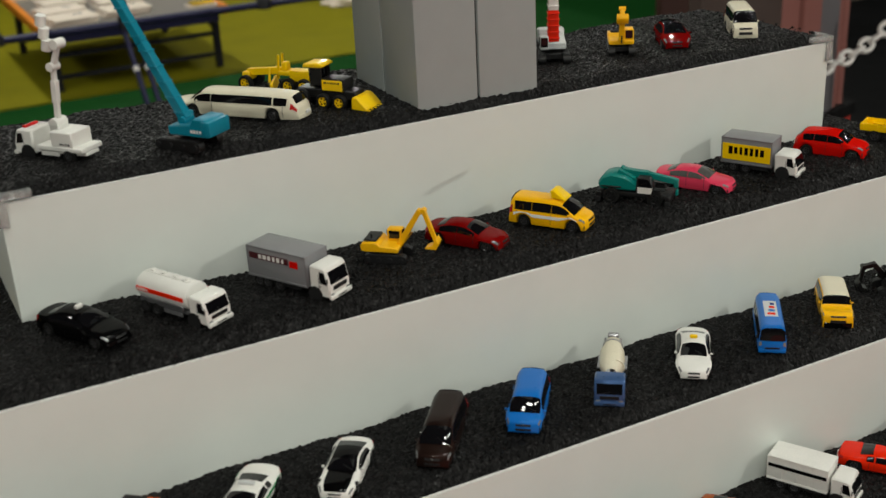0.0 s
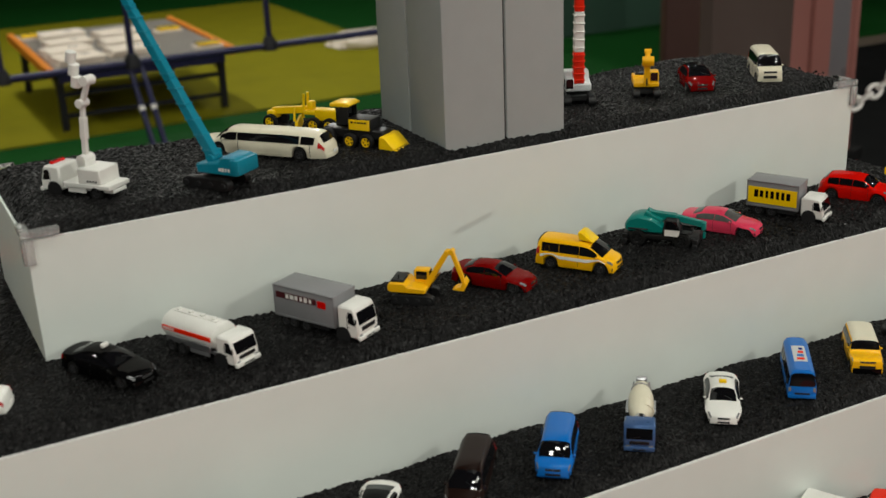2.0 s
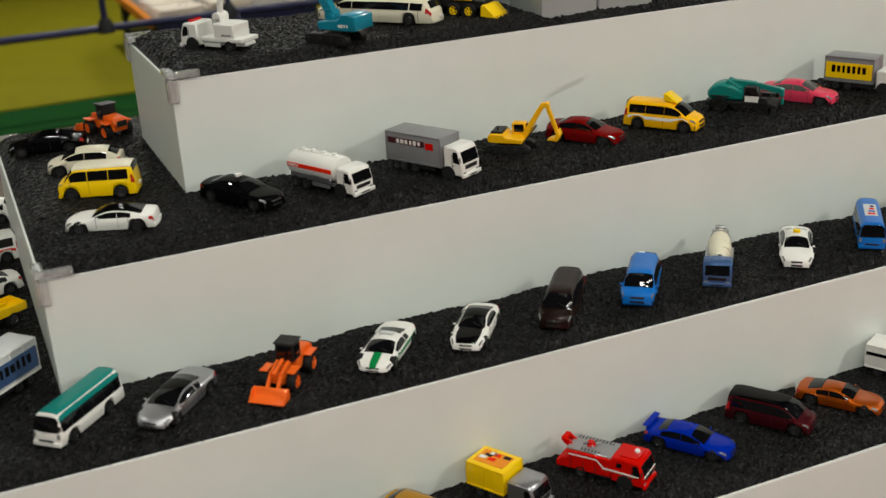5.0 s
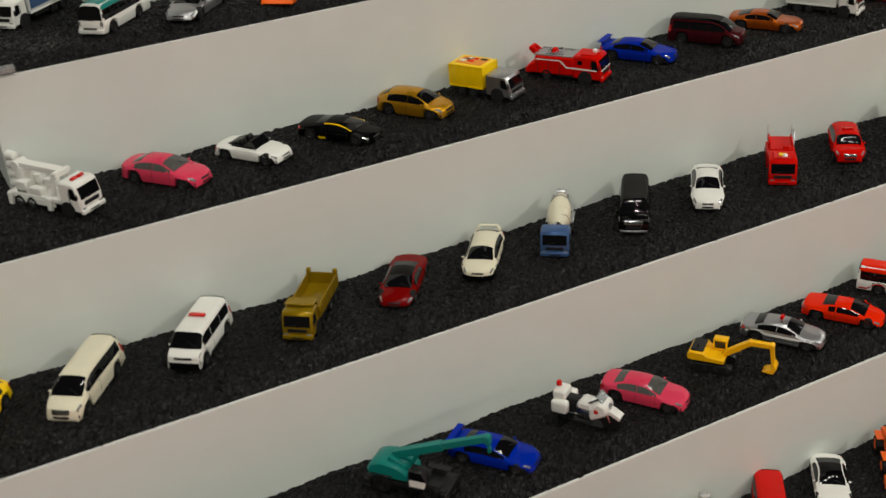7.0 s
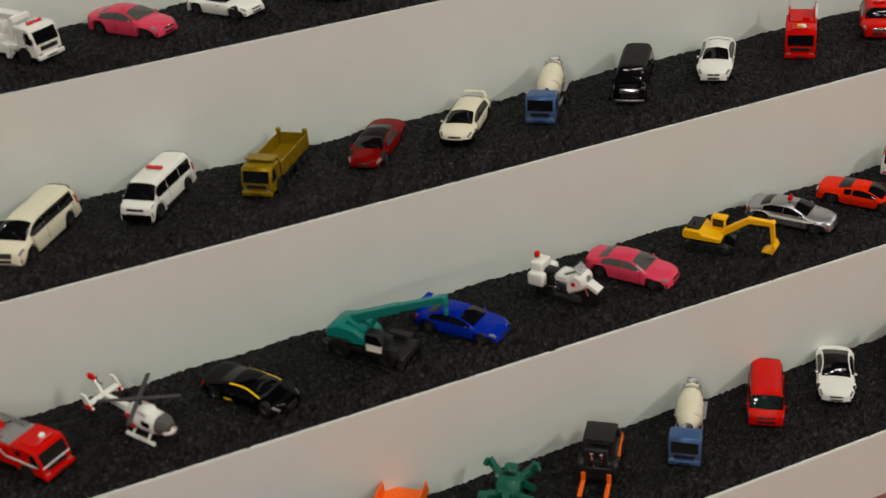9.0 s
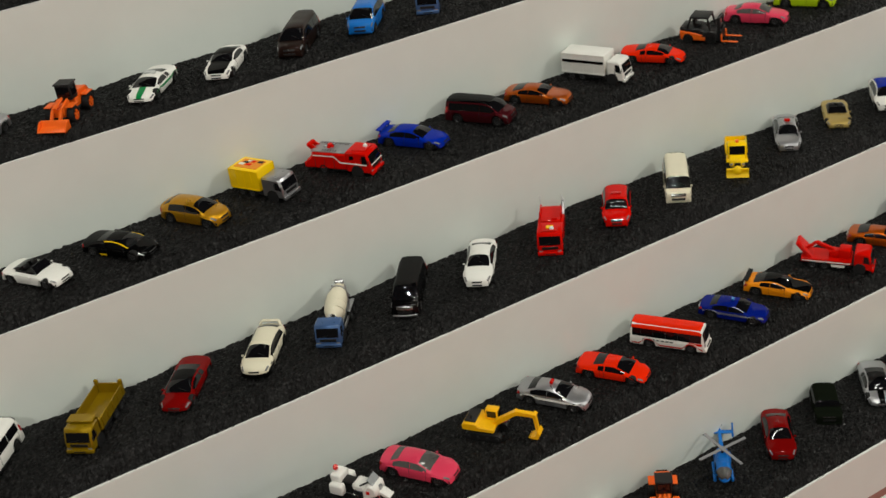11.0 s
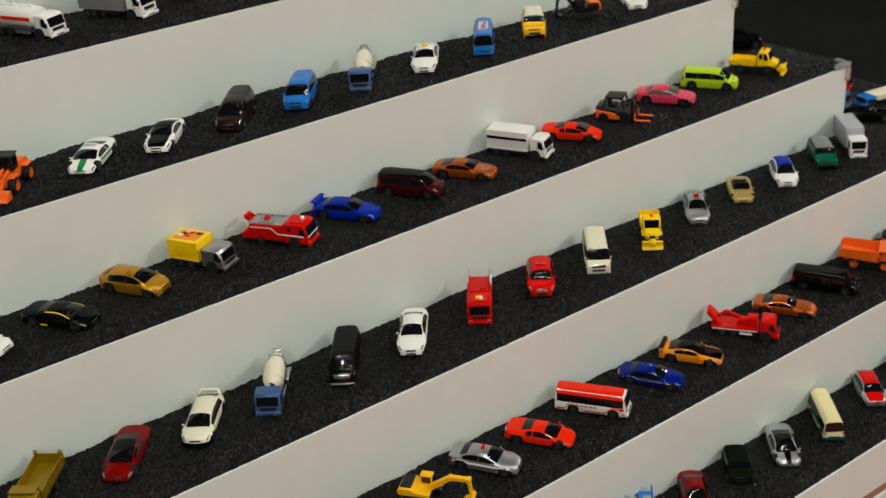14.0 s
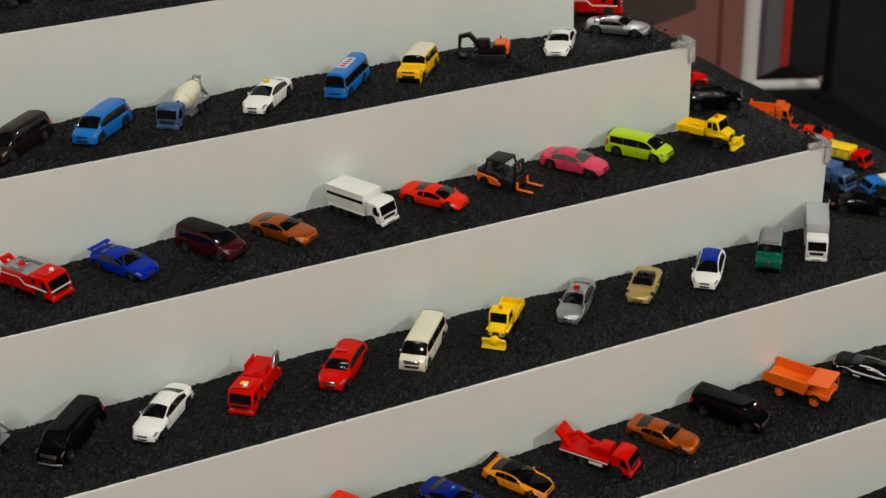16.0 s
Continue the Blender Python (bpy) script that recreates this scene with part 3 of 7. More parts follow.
        for a in range(nu):
            for b in range(nq):
                bm.faces.new((hi[a][b], hi[a + 1][b], hi[a + 1][b + 1], hi[a][b + 1]))
        ring = [(0, b) for b in range(nq)] + [(a, nq) for a in range(nu)] + [(nu, b) for b in range(nq, 0, -1)] + [(a, 0) for a in range(nu, 0, -1)]
        lo = {k: bm.verts.new(P[k] - N[k] * 0.0003) for k in ring}
        for k, j in zip(ring, ring[1:] + ring[:1]):
            bm.faces.new((hi[k[0]][k[1]], hi[j[0]][j[1]], lo[j], lo[k]))
        bmesh.ops.recalc_face_normals(bm, faces=bm.faces)
        return bm


WHEELS = {}


def wheel(parent, x, y, r, width=0.0044, hub=None):
    """Tyre with a rim under it; alike wheels share their meshes."""
    side = 1 if y > 0 else -1
    hub = hub or RIM
    key = (round(r, 5), round(width, 5), side, hub.name)
    if key not in WHEELS:
        turn = pose(0, 0, 0, 0, 0, 90 * side)
        h = width / 2
        tyre = lathe([(-h, r * 0.80), (-h * 0.92, r * 0.93), (-h * 0.6, r), (h * 0.6, r), (h * 0.92, r * 0.93), (h, r * 0.80), (h * 0.96, r * 0.64), (h * 0.6, r * 0.62)], 22, turn)
        rim = lathe([(-h * 0.5, r * 0.58), (h * 0.78, r * 0.62), (h * 0.86, r * 0.56), (h * 0.55, r * 0.46), (h * 0.5, r * 0.24), (h * 0.82, r * 0.18), (h * 0.84, r * 0.05)], 20, turn)
        for k in range(5):
            a = 2 * math.pi * k / 5
            c, s = math.cos(a), math.sin(a)
            beam(turn @ Vector((h * 0.66, c * r * 0.16, s * r * 0.16)), turn @ Vector((h * 0.72, c * r * 0.56, s * r * 0.56)), r * 0.17, r * 0.17, bm=rim, bevel=0)
        a = part("wheel", tyre, RUBBER)
        b = part("rim", rim, hub, a)
        WHEELS[key] = (a.data, b.data)
        bpy.data.objects.remove(b)
        bpy.data.objects.remove(a)
    t, m = WHEELS[key]
    ob = new("wheel", t)
    ob.parent, ob.location = parent, (x, y, r)
    rim = new("rim", m)
    rim.parent = ob
    return ob


def place(ob, k, x, y, head, sink=0.0012, tilt=0.0, lean=0.0):
    ob.matrix_basis = Matrix.Translation((x, y, GROUND[k] - sink)) @ pose(0, 0, 0, 0, 0, head) @ pose(0, 0, 0, lean, tilt, 0)
    return ob


def glaze(sh, ob, glass=GLASS, side=True):
    s = sh.s
    if s["ws"]:
        edge = 2.85 if sh.boxy else 2.62
        part("windscreen", sh.patch(*s["ws"], edge, -edge, 9, 20, bulge=0.0002), glass, ob)
    if s["rw"]:
        part("rear_window", sh.patch(*s["rw"], 2.45, -2.45, 6, 14), glass, ob)
    if side:
        for a, b in s["side"]:
            for q in (1, -1):
                part("side_window", sh.patch(a, b, 3.0 * q, 4.82 * q, 8, 5), glass, ob)


def car(name, label, shape, color, L=0.072, W=None, H=None, roof=None, hood=None, stripe=None, wing=None, beacon=None, lower=None, hub=None, r=0.0053, rack=None, lamps=True, category="toy car", glass=GLASS, side_color=None, taxi=None, grille=DARK, trim=None):
    """A die-cast car with body, windows, lights, bumpers and wheels."""
    s = SHAPES[shape]
    W, H = W or s["W"], H or s["H"]
    fx, rx = L * 0.315, -L * 0.295
    sh = Shell(shape, L, W, H, (fx, rx), r)
    ob = thing(name, label, category, "toy vehicles on the stand")
    skin = paint(color)
    part("body", sh.body(), skin, ob)
    glaze(sh, ob, glass)
    belt = s["belt"]
    for q in (1, -1):
        if lamps:
            part("headlight", sh.patch(0.016, 0.080, 3.1 * q, 4.4 * q, 6, 4, 0.00024), LAMP, ob)
            part("taillight", sh.patch(0.945, 0.990, 4.0 * q, 5.6 * q, 4, 4), TAIL, ob)
        for x in (fx, rx):
            wheel(ob, x, q * (W / 2 - 0.0021), r, hub=hub)
        # mirrors
        p = sh.point((s["ws"] or (0.36, 0.4))[0] + 0.065, 4.7 * q)
        part("mirror", box(p.x, p.y + q * 0.0011, p.z + 0.0006, 0.0018, 0.0022, 0.0014, 0.0004), skin, ob)
    if grille is CHROME:
        front = part("grille", sh.patch(0.0050, 0.0200, 1.75, -1.75, 6, 14, 0.00026), CHROME, ob, "tall chrome grille")
        for u in (0.0065, 0.0095, 0.0130):
            part("grille_slot", sh.patch(u, u + 0.0014, 1.5, -1.5, 2, 12, 0.00045), DARK, front)
    else:
        part("grille", sh.patch(0.0070, 0.0140, 1.55, -1.55, 4, 12, 0.00026), grille, ob)
    part("badge", sh.patch(0.0100, 0.0150, 0.16, -0.16, 2, 2, 0.00050), CHROME, ob)
    part("air_intake", sh.patch(0.0008, 0.0030, 1.6, -1.6, 3, 12, 0.00026), DARK, ob)
    for q in (1, -1):
        part("fog_light_pocket", sh.patch(0.006, 0.016, 5.3 * q, 6.9 * q, 3, 3, 0.00025), DARK, ob)
        part("sill", sh.patch(0.27, 0.69, 7.35 * q, 8.0 * q, 8, 2, 0.00025), UNDER if lower == "black" else skin, ob)
    if lower:
        part("front_bumper", sh.nose_bar(H * 0.10, H * (0.30 if lower == "black" else 0.17), 0.86, 0.0007), paint(lower), ob, lower + " front bumper")
    part("rear_bumper", sh.nose_bar(H * 0.14, H * 0.30, 0.80, 0.0005, rear=True), skin, ob)
    part("plate", box(-L / 2 - 0.0008, 0, H * 0.34, 0.0008, 0.0070, 0.0030, 0.0002), paint("white"), ob)
    part("underside", box(0, 0, 0.0034, L * 0.90, W * 0.74, 0.0028, 0.0005), UNDER, ob)
    part("axle", merge(rod((fx, -W / 2 + 0.003, r), (fx, W / 2 - 0.003, r), 0.0007, seg=6), rod((rx, -W / 2 + 0.003, r), (rx, W / 2 - 0.003, r), 0.0007, seg=6)), CHROME, ob)
    if s["ws"]:
        a, b = s["ws"]
        if roof:
            part("roof_panel", sh.patch(b - 0.004, (s["rw"] or (0.9, 1))[0] + 0.004, 2.6, -2.6, 12, 16, 0.00045), paint(roof), ob, roof + " roof")
        if hood:
            part("bonnet_panel", sh.patch(0.024, a + 0.004, 2.3, -2.3, 14, 16, 0.00040), paint(hood), ob, hood + " bonnet")
        if stripe:
            part("bonnet_stripe", sh.patch(0.010, a - 0.004, 0.75, -0.75, 12, 6, 0.00045), paint(stripe), ob, stripe + " stripe")
        part("wiper", beam(sh.point(a + 0.01, 1.9) + Vector((0, 0, 0.0006)), sh.point(a + 0.05, 0.2) + Vector((0, 0, 0.0006)), 0.0004, 0.0004, bevel=0), DARK, ob)
    if s["side"]:
        for q in (1, -1):
            for u in (s["side"][0][0] + 0.005, s["side"][0][1] + 0.01, s["side"][-1][1] - 0.03):
                part("door_seam", sh.patch(u, u + 0.0035, 4.95 * q, 7.6 * q, 1, 5, 0.00010), UNDER, ob)
    if side_color:
        for q in (1, -1):
            part("side_stripe", sh.patch(0.10, 0.93, 5.5 * q, 6.2 * q, 10, 2, 0.00022), paint(side_color), ob, side_color + " stripe")
    if trim:
        for q in (1, -1):
            part("sill_trim", sh.patch(0.58, 0.68, 7.2 * q, 7.9 * q, 4, 2, 0.0004), paint(trim), ob, trim + " trim")
            part("window_trim", sh.patch(0.25, 0.62, 2.62 * q, 2.88 * q, 10, 2, 0.0004), paint(trim), ob, trim + " trim")
    if wing and wing[1] == "loop":
        x, tint = -L / 2 + L * 0.075, paint(wing[0])
        loop = [(x, q * W * 0.36, H * 0.74) for q in (1, -1)] + [(x - 0.0022, q * W * 0.27, H * 0.93) for q in (1, -1)]
        part("wing", merge(merge(beam(loop[0], loop[2], 0.0030, 0.0010), beam(loop[2], loop[3], 0.0036, 0.0009)), beam(loop[3], loop[1], 0.0030, 0.0010)), tint, ob, "looped rear wing")
    elif wing:
        z = H * 0.83 if wing[1] == "high" else 0.755
        x = -L / 2 + L * 0.055
        for q in (1, -1):
            part("wing_strut", box(x, q * W * 0.30, z - H * 0.05, 0.0022, 0.0010, H * 0.18, 0.0002), paint(wing[0]), ob)
        part("wing", box(x - 0.001, 0, z + H * 0.05, 0.0052, W * 0.86, 0.0009, 0.0003, m=pose(0, 0, 0, 0, 6, 0)), paint(wing[0]), ob)
    if beacon:
        c, wide = beacon
        part("light_bar", box(sh.point(0.52, 0).x, 0, H + 0.0014, 0.0034, wide, 0.0024, 0.0006), mat("beacon_" + c, COLORS[c], rough=0.15, coat=0.8), ob, c + " light bar")
    if taxi and shape == "van":
        part("roof_sign", slab([(0.0150, H), (0.0020, H + 0.0012), (0.0005, H + 0.0075), (0.0040, H + 0.0080)], -0.0075, 0.0075, bevel=0.0005), paint(taxi), ob, "slanted roof sign")
    elif taxi:
        part("roof_sign", box(sh.point(0.53, 0).x, 0, H + 0.0018, 0.0030, 0.0062, 0.0030, 0.0006), paint(taxi), ob)
    if rack:
        for q in (1, -1):
            part("roof_rail", rod((L * 0.08, q * W * 0.34, H + 0.0012), (-L * 0.40, q * W * 0.34, H + 0.0010), 0.0005, seg=6), DARK, ob)
    return ob


def convertible(name, label, color, L=0.070, inner="black"):
    ob = car(name, label, "open", color, L)
    W, H = SHAPES["open"]["W"], SHAPES["open"]["H"]
    tub = plastic(inner)
    part("cockpit", box(-L * 0.06, 0, H * 0.80, L * 0.34, W * 0.72, 0.0030, 0.0012, 2), tub, ob, "dark open cockpit")
    for q in (1, -1):
        part("seat", box(-L * 0.10, q * W * 0.17, H * 0.95, 0.0042, W * 0.24, 0.0070, 0.0012, 2, m=pose(0, 0, 0, 0, -14, 0)), tub, ob)
        part("windscreen_post", beam((L * 0.15, q * W * 0.36, H * 0.80), (L * 0.07, q * W * 0.31, H * 1.24), 0.0010, 0.0010), DARK, ob)
    part("windscreen_header", beam((L * 0.07, -W * 0.32, H * 1.24), (L * 0.07, W * 0.32, H * 1.24), 0.0010, 0.0010), DARK, ob)
    part("rear_cowl", slab([(-L * 0.16, H * 0.80), (-L * 0.13, H * 1.10), (-L * 0.20, H * 1.04), (-L * 0.32, H * 0.82)], -W * 0.30, W * 0.30, bevel=0.0012), tub, ob, "black rear cowl")
    part("windscreen", slab([(L * 0.15, H * 0.80), (L * 0.07, H * 1.23), (L * 0.065, H * 1.23), (L * 0.145, H * 0.80)], -W * 0.32, W * 0.32, bevel=0), GLASS, ob)
    return ob


def truck_base(name, label, cab_color, L, W=0.0245, H=0.0245, cab_len=0.019, r=0.0052, axles=None, category="toy truck", chassis=UNDER, hub=None, beacon=None, bumper=None):
    """Cab, frame and wheels of a lorry; its load is added after."""
    ob = thing(name, label, category, "toy vehicles on the stand")
    axles = axles or (L / 2 - 0.013, -L / 2 + 0.024, -L / 2 + 0.012)
    h, half = H - 0.0005, cab_len / 2
    cab = part("cab", slab([(-half, 0.0040), (half - 0.0002, 0.0036), (half, h * 0.50), (half - 0.0032, h * 0.93), (half - 0.0052, h), (-half, h)], -W * 0.49, W * 0.49, bevel=0.0013), paint(cab_color), ob)
    cab.location = (L / 2 - half, 0, 0)
    belt, lintel = h * 0.53, h * 0.87
    fx0, fx1 = half - 0.0032 * (0.03 / 0.43), half - 0.0032 * (0.37 / 0.43)
    part("windscreen", slab([(fx0 + 0.0003, belt), (fx1 + 0.0003, lintel), (fx1 - 0.0004, lintel), (fx0 - 0.0004, belt)], -W * 0.41, W * 0.41, bevel=0), GLASS, cab)
    part("wiper", beam((fx0 + 0.0005, -W * 0.30, belt + 0.0004), (fx0 - 0.0002, W * 0.02, belt + 0.0020), 0.0004, 0.0004, bevel=0), DARK, cab)
    for q in (1, -1):
        part("side_window", slab([(half - 0.0092, belt + 0.0004), (half - 0.0024, belt - 0.0006), (half - 0.0046, lintel), (half - 0.0092, lintel)], q * W * 0.484, q * W * 0.4945, bevel=0), GLASS, cab)
        part("door_seam", box(half - 0.0100, q * W * 0.4905, h * 0.48, 0.0004, 0.0004, h * 0.60, 0), UNDER, cab)
        part("door_handle", box(half - 0.0088, q * W * 0.492, h * 0.44, 0.0018, 0.0006, 0.0006, 0.0001), DARK, cab)
        part("wheel_arch", lathe([(0, r * 1.26), (0.0010, r * 1.26)], 18, Matrix.Translation((axles[0] - (L / 2 - half), q * (W * 0.49 - 0.0004), r)) @ pose(0, 0, 0, 0, 0, 90 * q)), UNDER, cab)
        part("headlight", box(half - 0.0002, q * W * 0.36, 0.0062, 0.0012, W * 0.15, 0.0020, 0.0003), LAMP, cab)
        part("mirror", box(half - 0.0010, q * (W * 0.49 + 0.0012), h * 0.66, 0.0008, 0.0014, 0.0040, 0.0003), DARK, cab)
    part("grille", box(half + 0.0001, 0, h * 0.40, 0.0010, W * 0.62, h * 0.12, 0.0003), DARK, cab)
    part("bumper", box(half + 0.0002, 0, 0.0044, 0.0030, W * 0.97, 0.0034, 0.0007, 2), bumper or paint(cab_color), cab)
    part("step_slot", box(half + 0.0014, 0, 0.0042, 0.0008, W * 0.40, 0.0013, 0.0002), DARK, cab)
    if beacon:
        part("light_bar", box(0.001, 0, H + 0.0002, 0.0036, W * 0.6, 0.0024, 0.0005), mat("beacon_" + beacon, COLORS[beacon], rough=0.15, coat=0.8), cab, beacon + " light bar")
    part("chassis", box(-0.002, 0, 0.0068, L * 0.94, W * 0.62, 0.0030, 0.0004), chassis, ob)
    part("side_guard", merge(box(0.0, W * 0.40, 0.0058, L * 0.26, 0.0014, 0.0036, 0.0003), box(0.0, -W * 0.40, 0.0058, L * 0.26, 0.0014, 0.0036, 0.0003)), chassis, ob)
    for x in axles:
        for q in (1, -1):
            wheel(ob, x, q * (W / 2 - 0.0020), r, hub=hub)
    return ob


def bars(ob, x0, x1, y, z, h, n, m, seed=1):
    """Print too small to read: a row of short plain bars on a side."""
    rng = random.Random(seed)
    bm = bmesh.new()
    x = x0
    step = (x1 - x0) / n
    for k in range(n):
        w = step * rng.uniform(0.45, 0.8)
        box(x + step / 2, y, z, w, 0.0003, h * rng.uniform(0.75, 1.0), 0, bm=bm)
        x += step
    return part("print_mark", bm, m, ob)


def box_truck(name, label, cab, load, L=0.074, W=0.0250, load_h=0.0270, rails=None, panel=None, top_panel=None, stripe=None, cab_h=0.0235, cab_len=0.019, hub=None, seed=1, axles=None, posts=5):
    ob = truck_base(name, label, cab, L, W, cab_h, cab_len, hub=hub, axles=axles)
    bl = L - cab_len - 0.002
    bx = -L / 2 + bl / 2
    zc = 0.0085 + load_h / 2
    cargo = part("cargo_box", box(bx, 0, zc, bl, W * 1.02, load_h, 0.0010, 2), plastic(load), ob)
    edge = paint(rails or load)
    for q in (1, -1):
        y = q * (W * 0.51 + 0.0002)
        part("top_rail", box(bx, y, 0.0085 + load_h - 0.0010, bl, 0.0008, 0.0014, 0.0002), edge, cargo)
        part("bottom_rail", box(bx, y, 0.0085 + 0.0010, bl, 0.0008, 0.0016, 0.0002), edge, cargo)
        for k in range(posts):
            part("post", box(bx + bl * (k / (posts - 1) - 0.5) * 0.98, y, zc, 0.0007, 0.0006, load_h * 0.92, 0.0001), edge, cargo)
        if panel:
            part("side_print", box(bx, y + q * 0.0002, zc - load_h * 0.04, bl * 0.94, 0.0005, load_h * 0.62, 0.0002), paint(panel), cargo, panel + " side print")
            bars(cargo, bx - bl * 0.36, bx + bl * 0.36, y + q * 0.0006, zc + load_h * 0.02, load_h * 0.30, 7, paint("black" if panel != "navy" else "white"), seed)
        if stripe == "print":
            part("side_print", box(bx - bl * 0.12, y + q * 0.0002, zc + load_h * 0.20, bl * 0.66, 0.0004, load_h * 0.20, 0.0001), plastic("maroon"), cargo, "dark printed strip")
            bars(cargo, bx - bl * 0.30, bx + bl * 0.16, y + q * 0.0005, zc + load_h * 0.20, load_h * 0.15, 6, paint("white"), seed)
            part("side_print", box(bx + bl * 0.30, y + q * 0.0002, zc + load_h * 0.16, bl * 0.14, 0.0004, load_h * 0.22, 0.0001), paint("red"), cargo, "red printed patch")
        elif stripe:
            part("side_stripe", box(bx, y + q * 0.0002, zc + load_h * 0.12, bl * 0.95, 0.0005, load_h * 0.14, 0.0001), paint(stripe), cargo, stripe + " stripe")
    if top_panel:
        part("roof_print", box(bx, 0, 0.0085 + load_h + 0.0002, bl * 0.76, W * 0.70, 0.0004, 0.0001), paint(top_panel), cargo)
        rng = random.Random(seed + 5)
        for k in range(6):
            part("print_mark", box(bx + bl * 0.28 * rng.uniform(-1, 1), W * 0.25 * rng.uniform(-1, 1), 0.0085 + load_h + 0.0005, 0.006, 0.004, 0.0004, 0.0001), paint(rng.choice(("scarlet", "brown", "white"))), cargo)
    part("rear_door_seam", box(-L / 2 - 0.0001, 0, zc, 0.0006, 0.0006, load_h * 0.9, 0), DARK, cargo)
    return ob


def tanker(name, label):
    L, W = 0.076, 0.0250
    ob = truck_base(name, label, "white", L, W, 0.0245, 0.0185, chassis=paint("grey"), axles=(0.024, -0.016, -0.028))
    rings = [(-0.027, 0.70), (-0.0265, 0.92), (-0.0245, 1.0), (0.0245, 1.0), (0.0265, 0.92), (0.027, 0.70)]
    squash = Matrix.Translation((-0.010, 0, 0.0190)) @ Matrix.Diagonal((1, 1, 0.82, 1))
    tank = part("tank", lathe([(x, 0.0128 * r) for x, r in rings], 24, squash), paint("white"), ob)
    for q in (1, -1):
        part("orange_band", box(-0.010, q * 0.01275, 0.0196, 0.050, 0.0007, 0.0036, 0.0002), paint("scarlet"), tank, "orange band")
        bars(tank, -0.034, -0.022, q * 0.01325, 0.0196, 0.0022, 5, paint("white"), 3)
        part("skirt", box(-0.010, q * 0.0112, 0.0112, 0.046, 0.0016, 0.0046, 0.0004), paint("silver"), ob, "silver side skirt")
    part("walkway", box(-0.010, 0, 0.0293, 0.046, 0.0060, 0.0012, 0.0004), paint("white"), tank)
    for k in range(4):
        part("hatch", lathe([(0, 0.0022), (0.0014, 0.0022), (0.0018, 0.0016)], 12, Matrix.Translation((-0.028 + 0.012 * k, 0, 0.0297)) @ pose(0, 0, 0, 0, -90, 0)), paint("white"), tank)
    return ob


def mixer(name, label):
    L, W = 0.072, 0.0245
    ob = truck_base(name, label, "steel_blue", L, W, 0.0240, 0.0180, chassis=paint("silver"), bumper=paint("steel_blue"))
    turn = Matrix.Translation((-0.009, 0, 0.0205)) @ pose(0, 0, 0, 0, 11, 0)
    drum = part("drum", lathe([(0.0205, 0.0042), (0.0195, 0.0060), (0.012, 0.0092), (0.002, 0.0102), (-0.006, 0.0100), (-0.016, 0.0072), (-0.0225, 0.0054), (-0.0240, 0.0050)], 26, turn), plastic("cream"), ob, "cream ribbed drum")
    part("drum_ring", lathe([(-0.0145, 0.0078), (-0.0145, 0.0084), (-0.0160, 0.0082), (-0.0160, 0.0072)], 26, turn), paint("silver"), drum)
    for k in range(3):
        part("spiral_rib", lathe([(0.013 - 0.009 * k, 0.0088 + 0.0012 * min(k, 1) - 0.0012 * (k == 2)), (0.0124 - 0.009 * k, 0.0090 + 0.0012 * min(k, 1) - 0.0012 * (k == 2)), (0.0118 - 0.009 * k, 0.0089 + 0.0012 * min(k, 1) - 0.0012 * (k == 2))], 26, turn @ pose(0, 0, 0, 0, 0, 9)), plastic("cream"), drum)
    part("motor", lathe([(0.0, 0.0046), (0.005, 0.0040), (0.006, 0.0024)], 14, Matrix.Translation((0.0115, 0, 0.0180)) @ pose(0, 0, 0, 0, 8, 0)), CHROME, ob)
    part("hopper", slab([(-0.031, 0.0270), (-0.0350, 0.0310), (-0.0310, 0.0330), (-0.0280, 0.0305)], -0.0044, 0.0044, bevel=0.0010), paint("silver"), ob, "silver loading hopper")
    part("chute", beam((-0.033, 0, 0.022), (-0.039, 0.004, 0.010), 0.0060, 0.0020), paint("silver"), ob)
    for q in (1, -1):
        part("drum_stay", beam((-0.024, q * 0.008, 0.009), (-0.027, q * 0.006, 0.030), 0.0014, 0.0014), paint("silver"), ob)
        part("front_stay", beam((0.008, q * 0.007, 0.009), (0.010, q * 0.004, 0.0175), 0.0014, 0.0014), paint("silver"), ob)
        part("mudguard", box(-0.020, q * 0.0104, 0.0112, 0.022, 0.0034, 0.0012, 0.0003), paint("silver"), ob)
    return ob


def dump_bed(ob, color, x0, x1, z0, h, W, flare=0.0, wall=0.0011):
    """An open tipper bed: floor, two sides, headboard and tailboard."""
    p = paint(color)
    L, xc = x1 - x0, (x0 + x1) / 2
    bed_ob = part("tipper_bed", box(xc, 0, z0, L, W, 0.0014, 0.0003), p, ob)
    for q in (1, -1):
        part("side_board", box(xc, q * (W / 2 - wall / 2), z0 + h / 2, L, wall, h, 0.0003), p, bed_ob)
        for k in range(5):
            part("rib", box(x0 + L * (0.08 + 0.21 * k), q * (W / 2 + 0.0003), z0 + h / 2, 0.0012, 0.0008, h * 0.86, 0.0002), p, bed_ob)
    part("headboard", box(x1 - wall / 2, 0, z0 + h * 0.62, wall, W - 2 * wall - 0.0002, h * 1.25, 0.0003), p, bed_ob)
    part("tailboard", box(x0 + wall / 2, 0, z0 + h / 2, wall, W - 2 * wall - 0.0002, h, 0.0003), p, bed_ob)
    return bed_ob


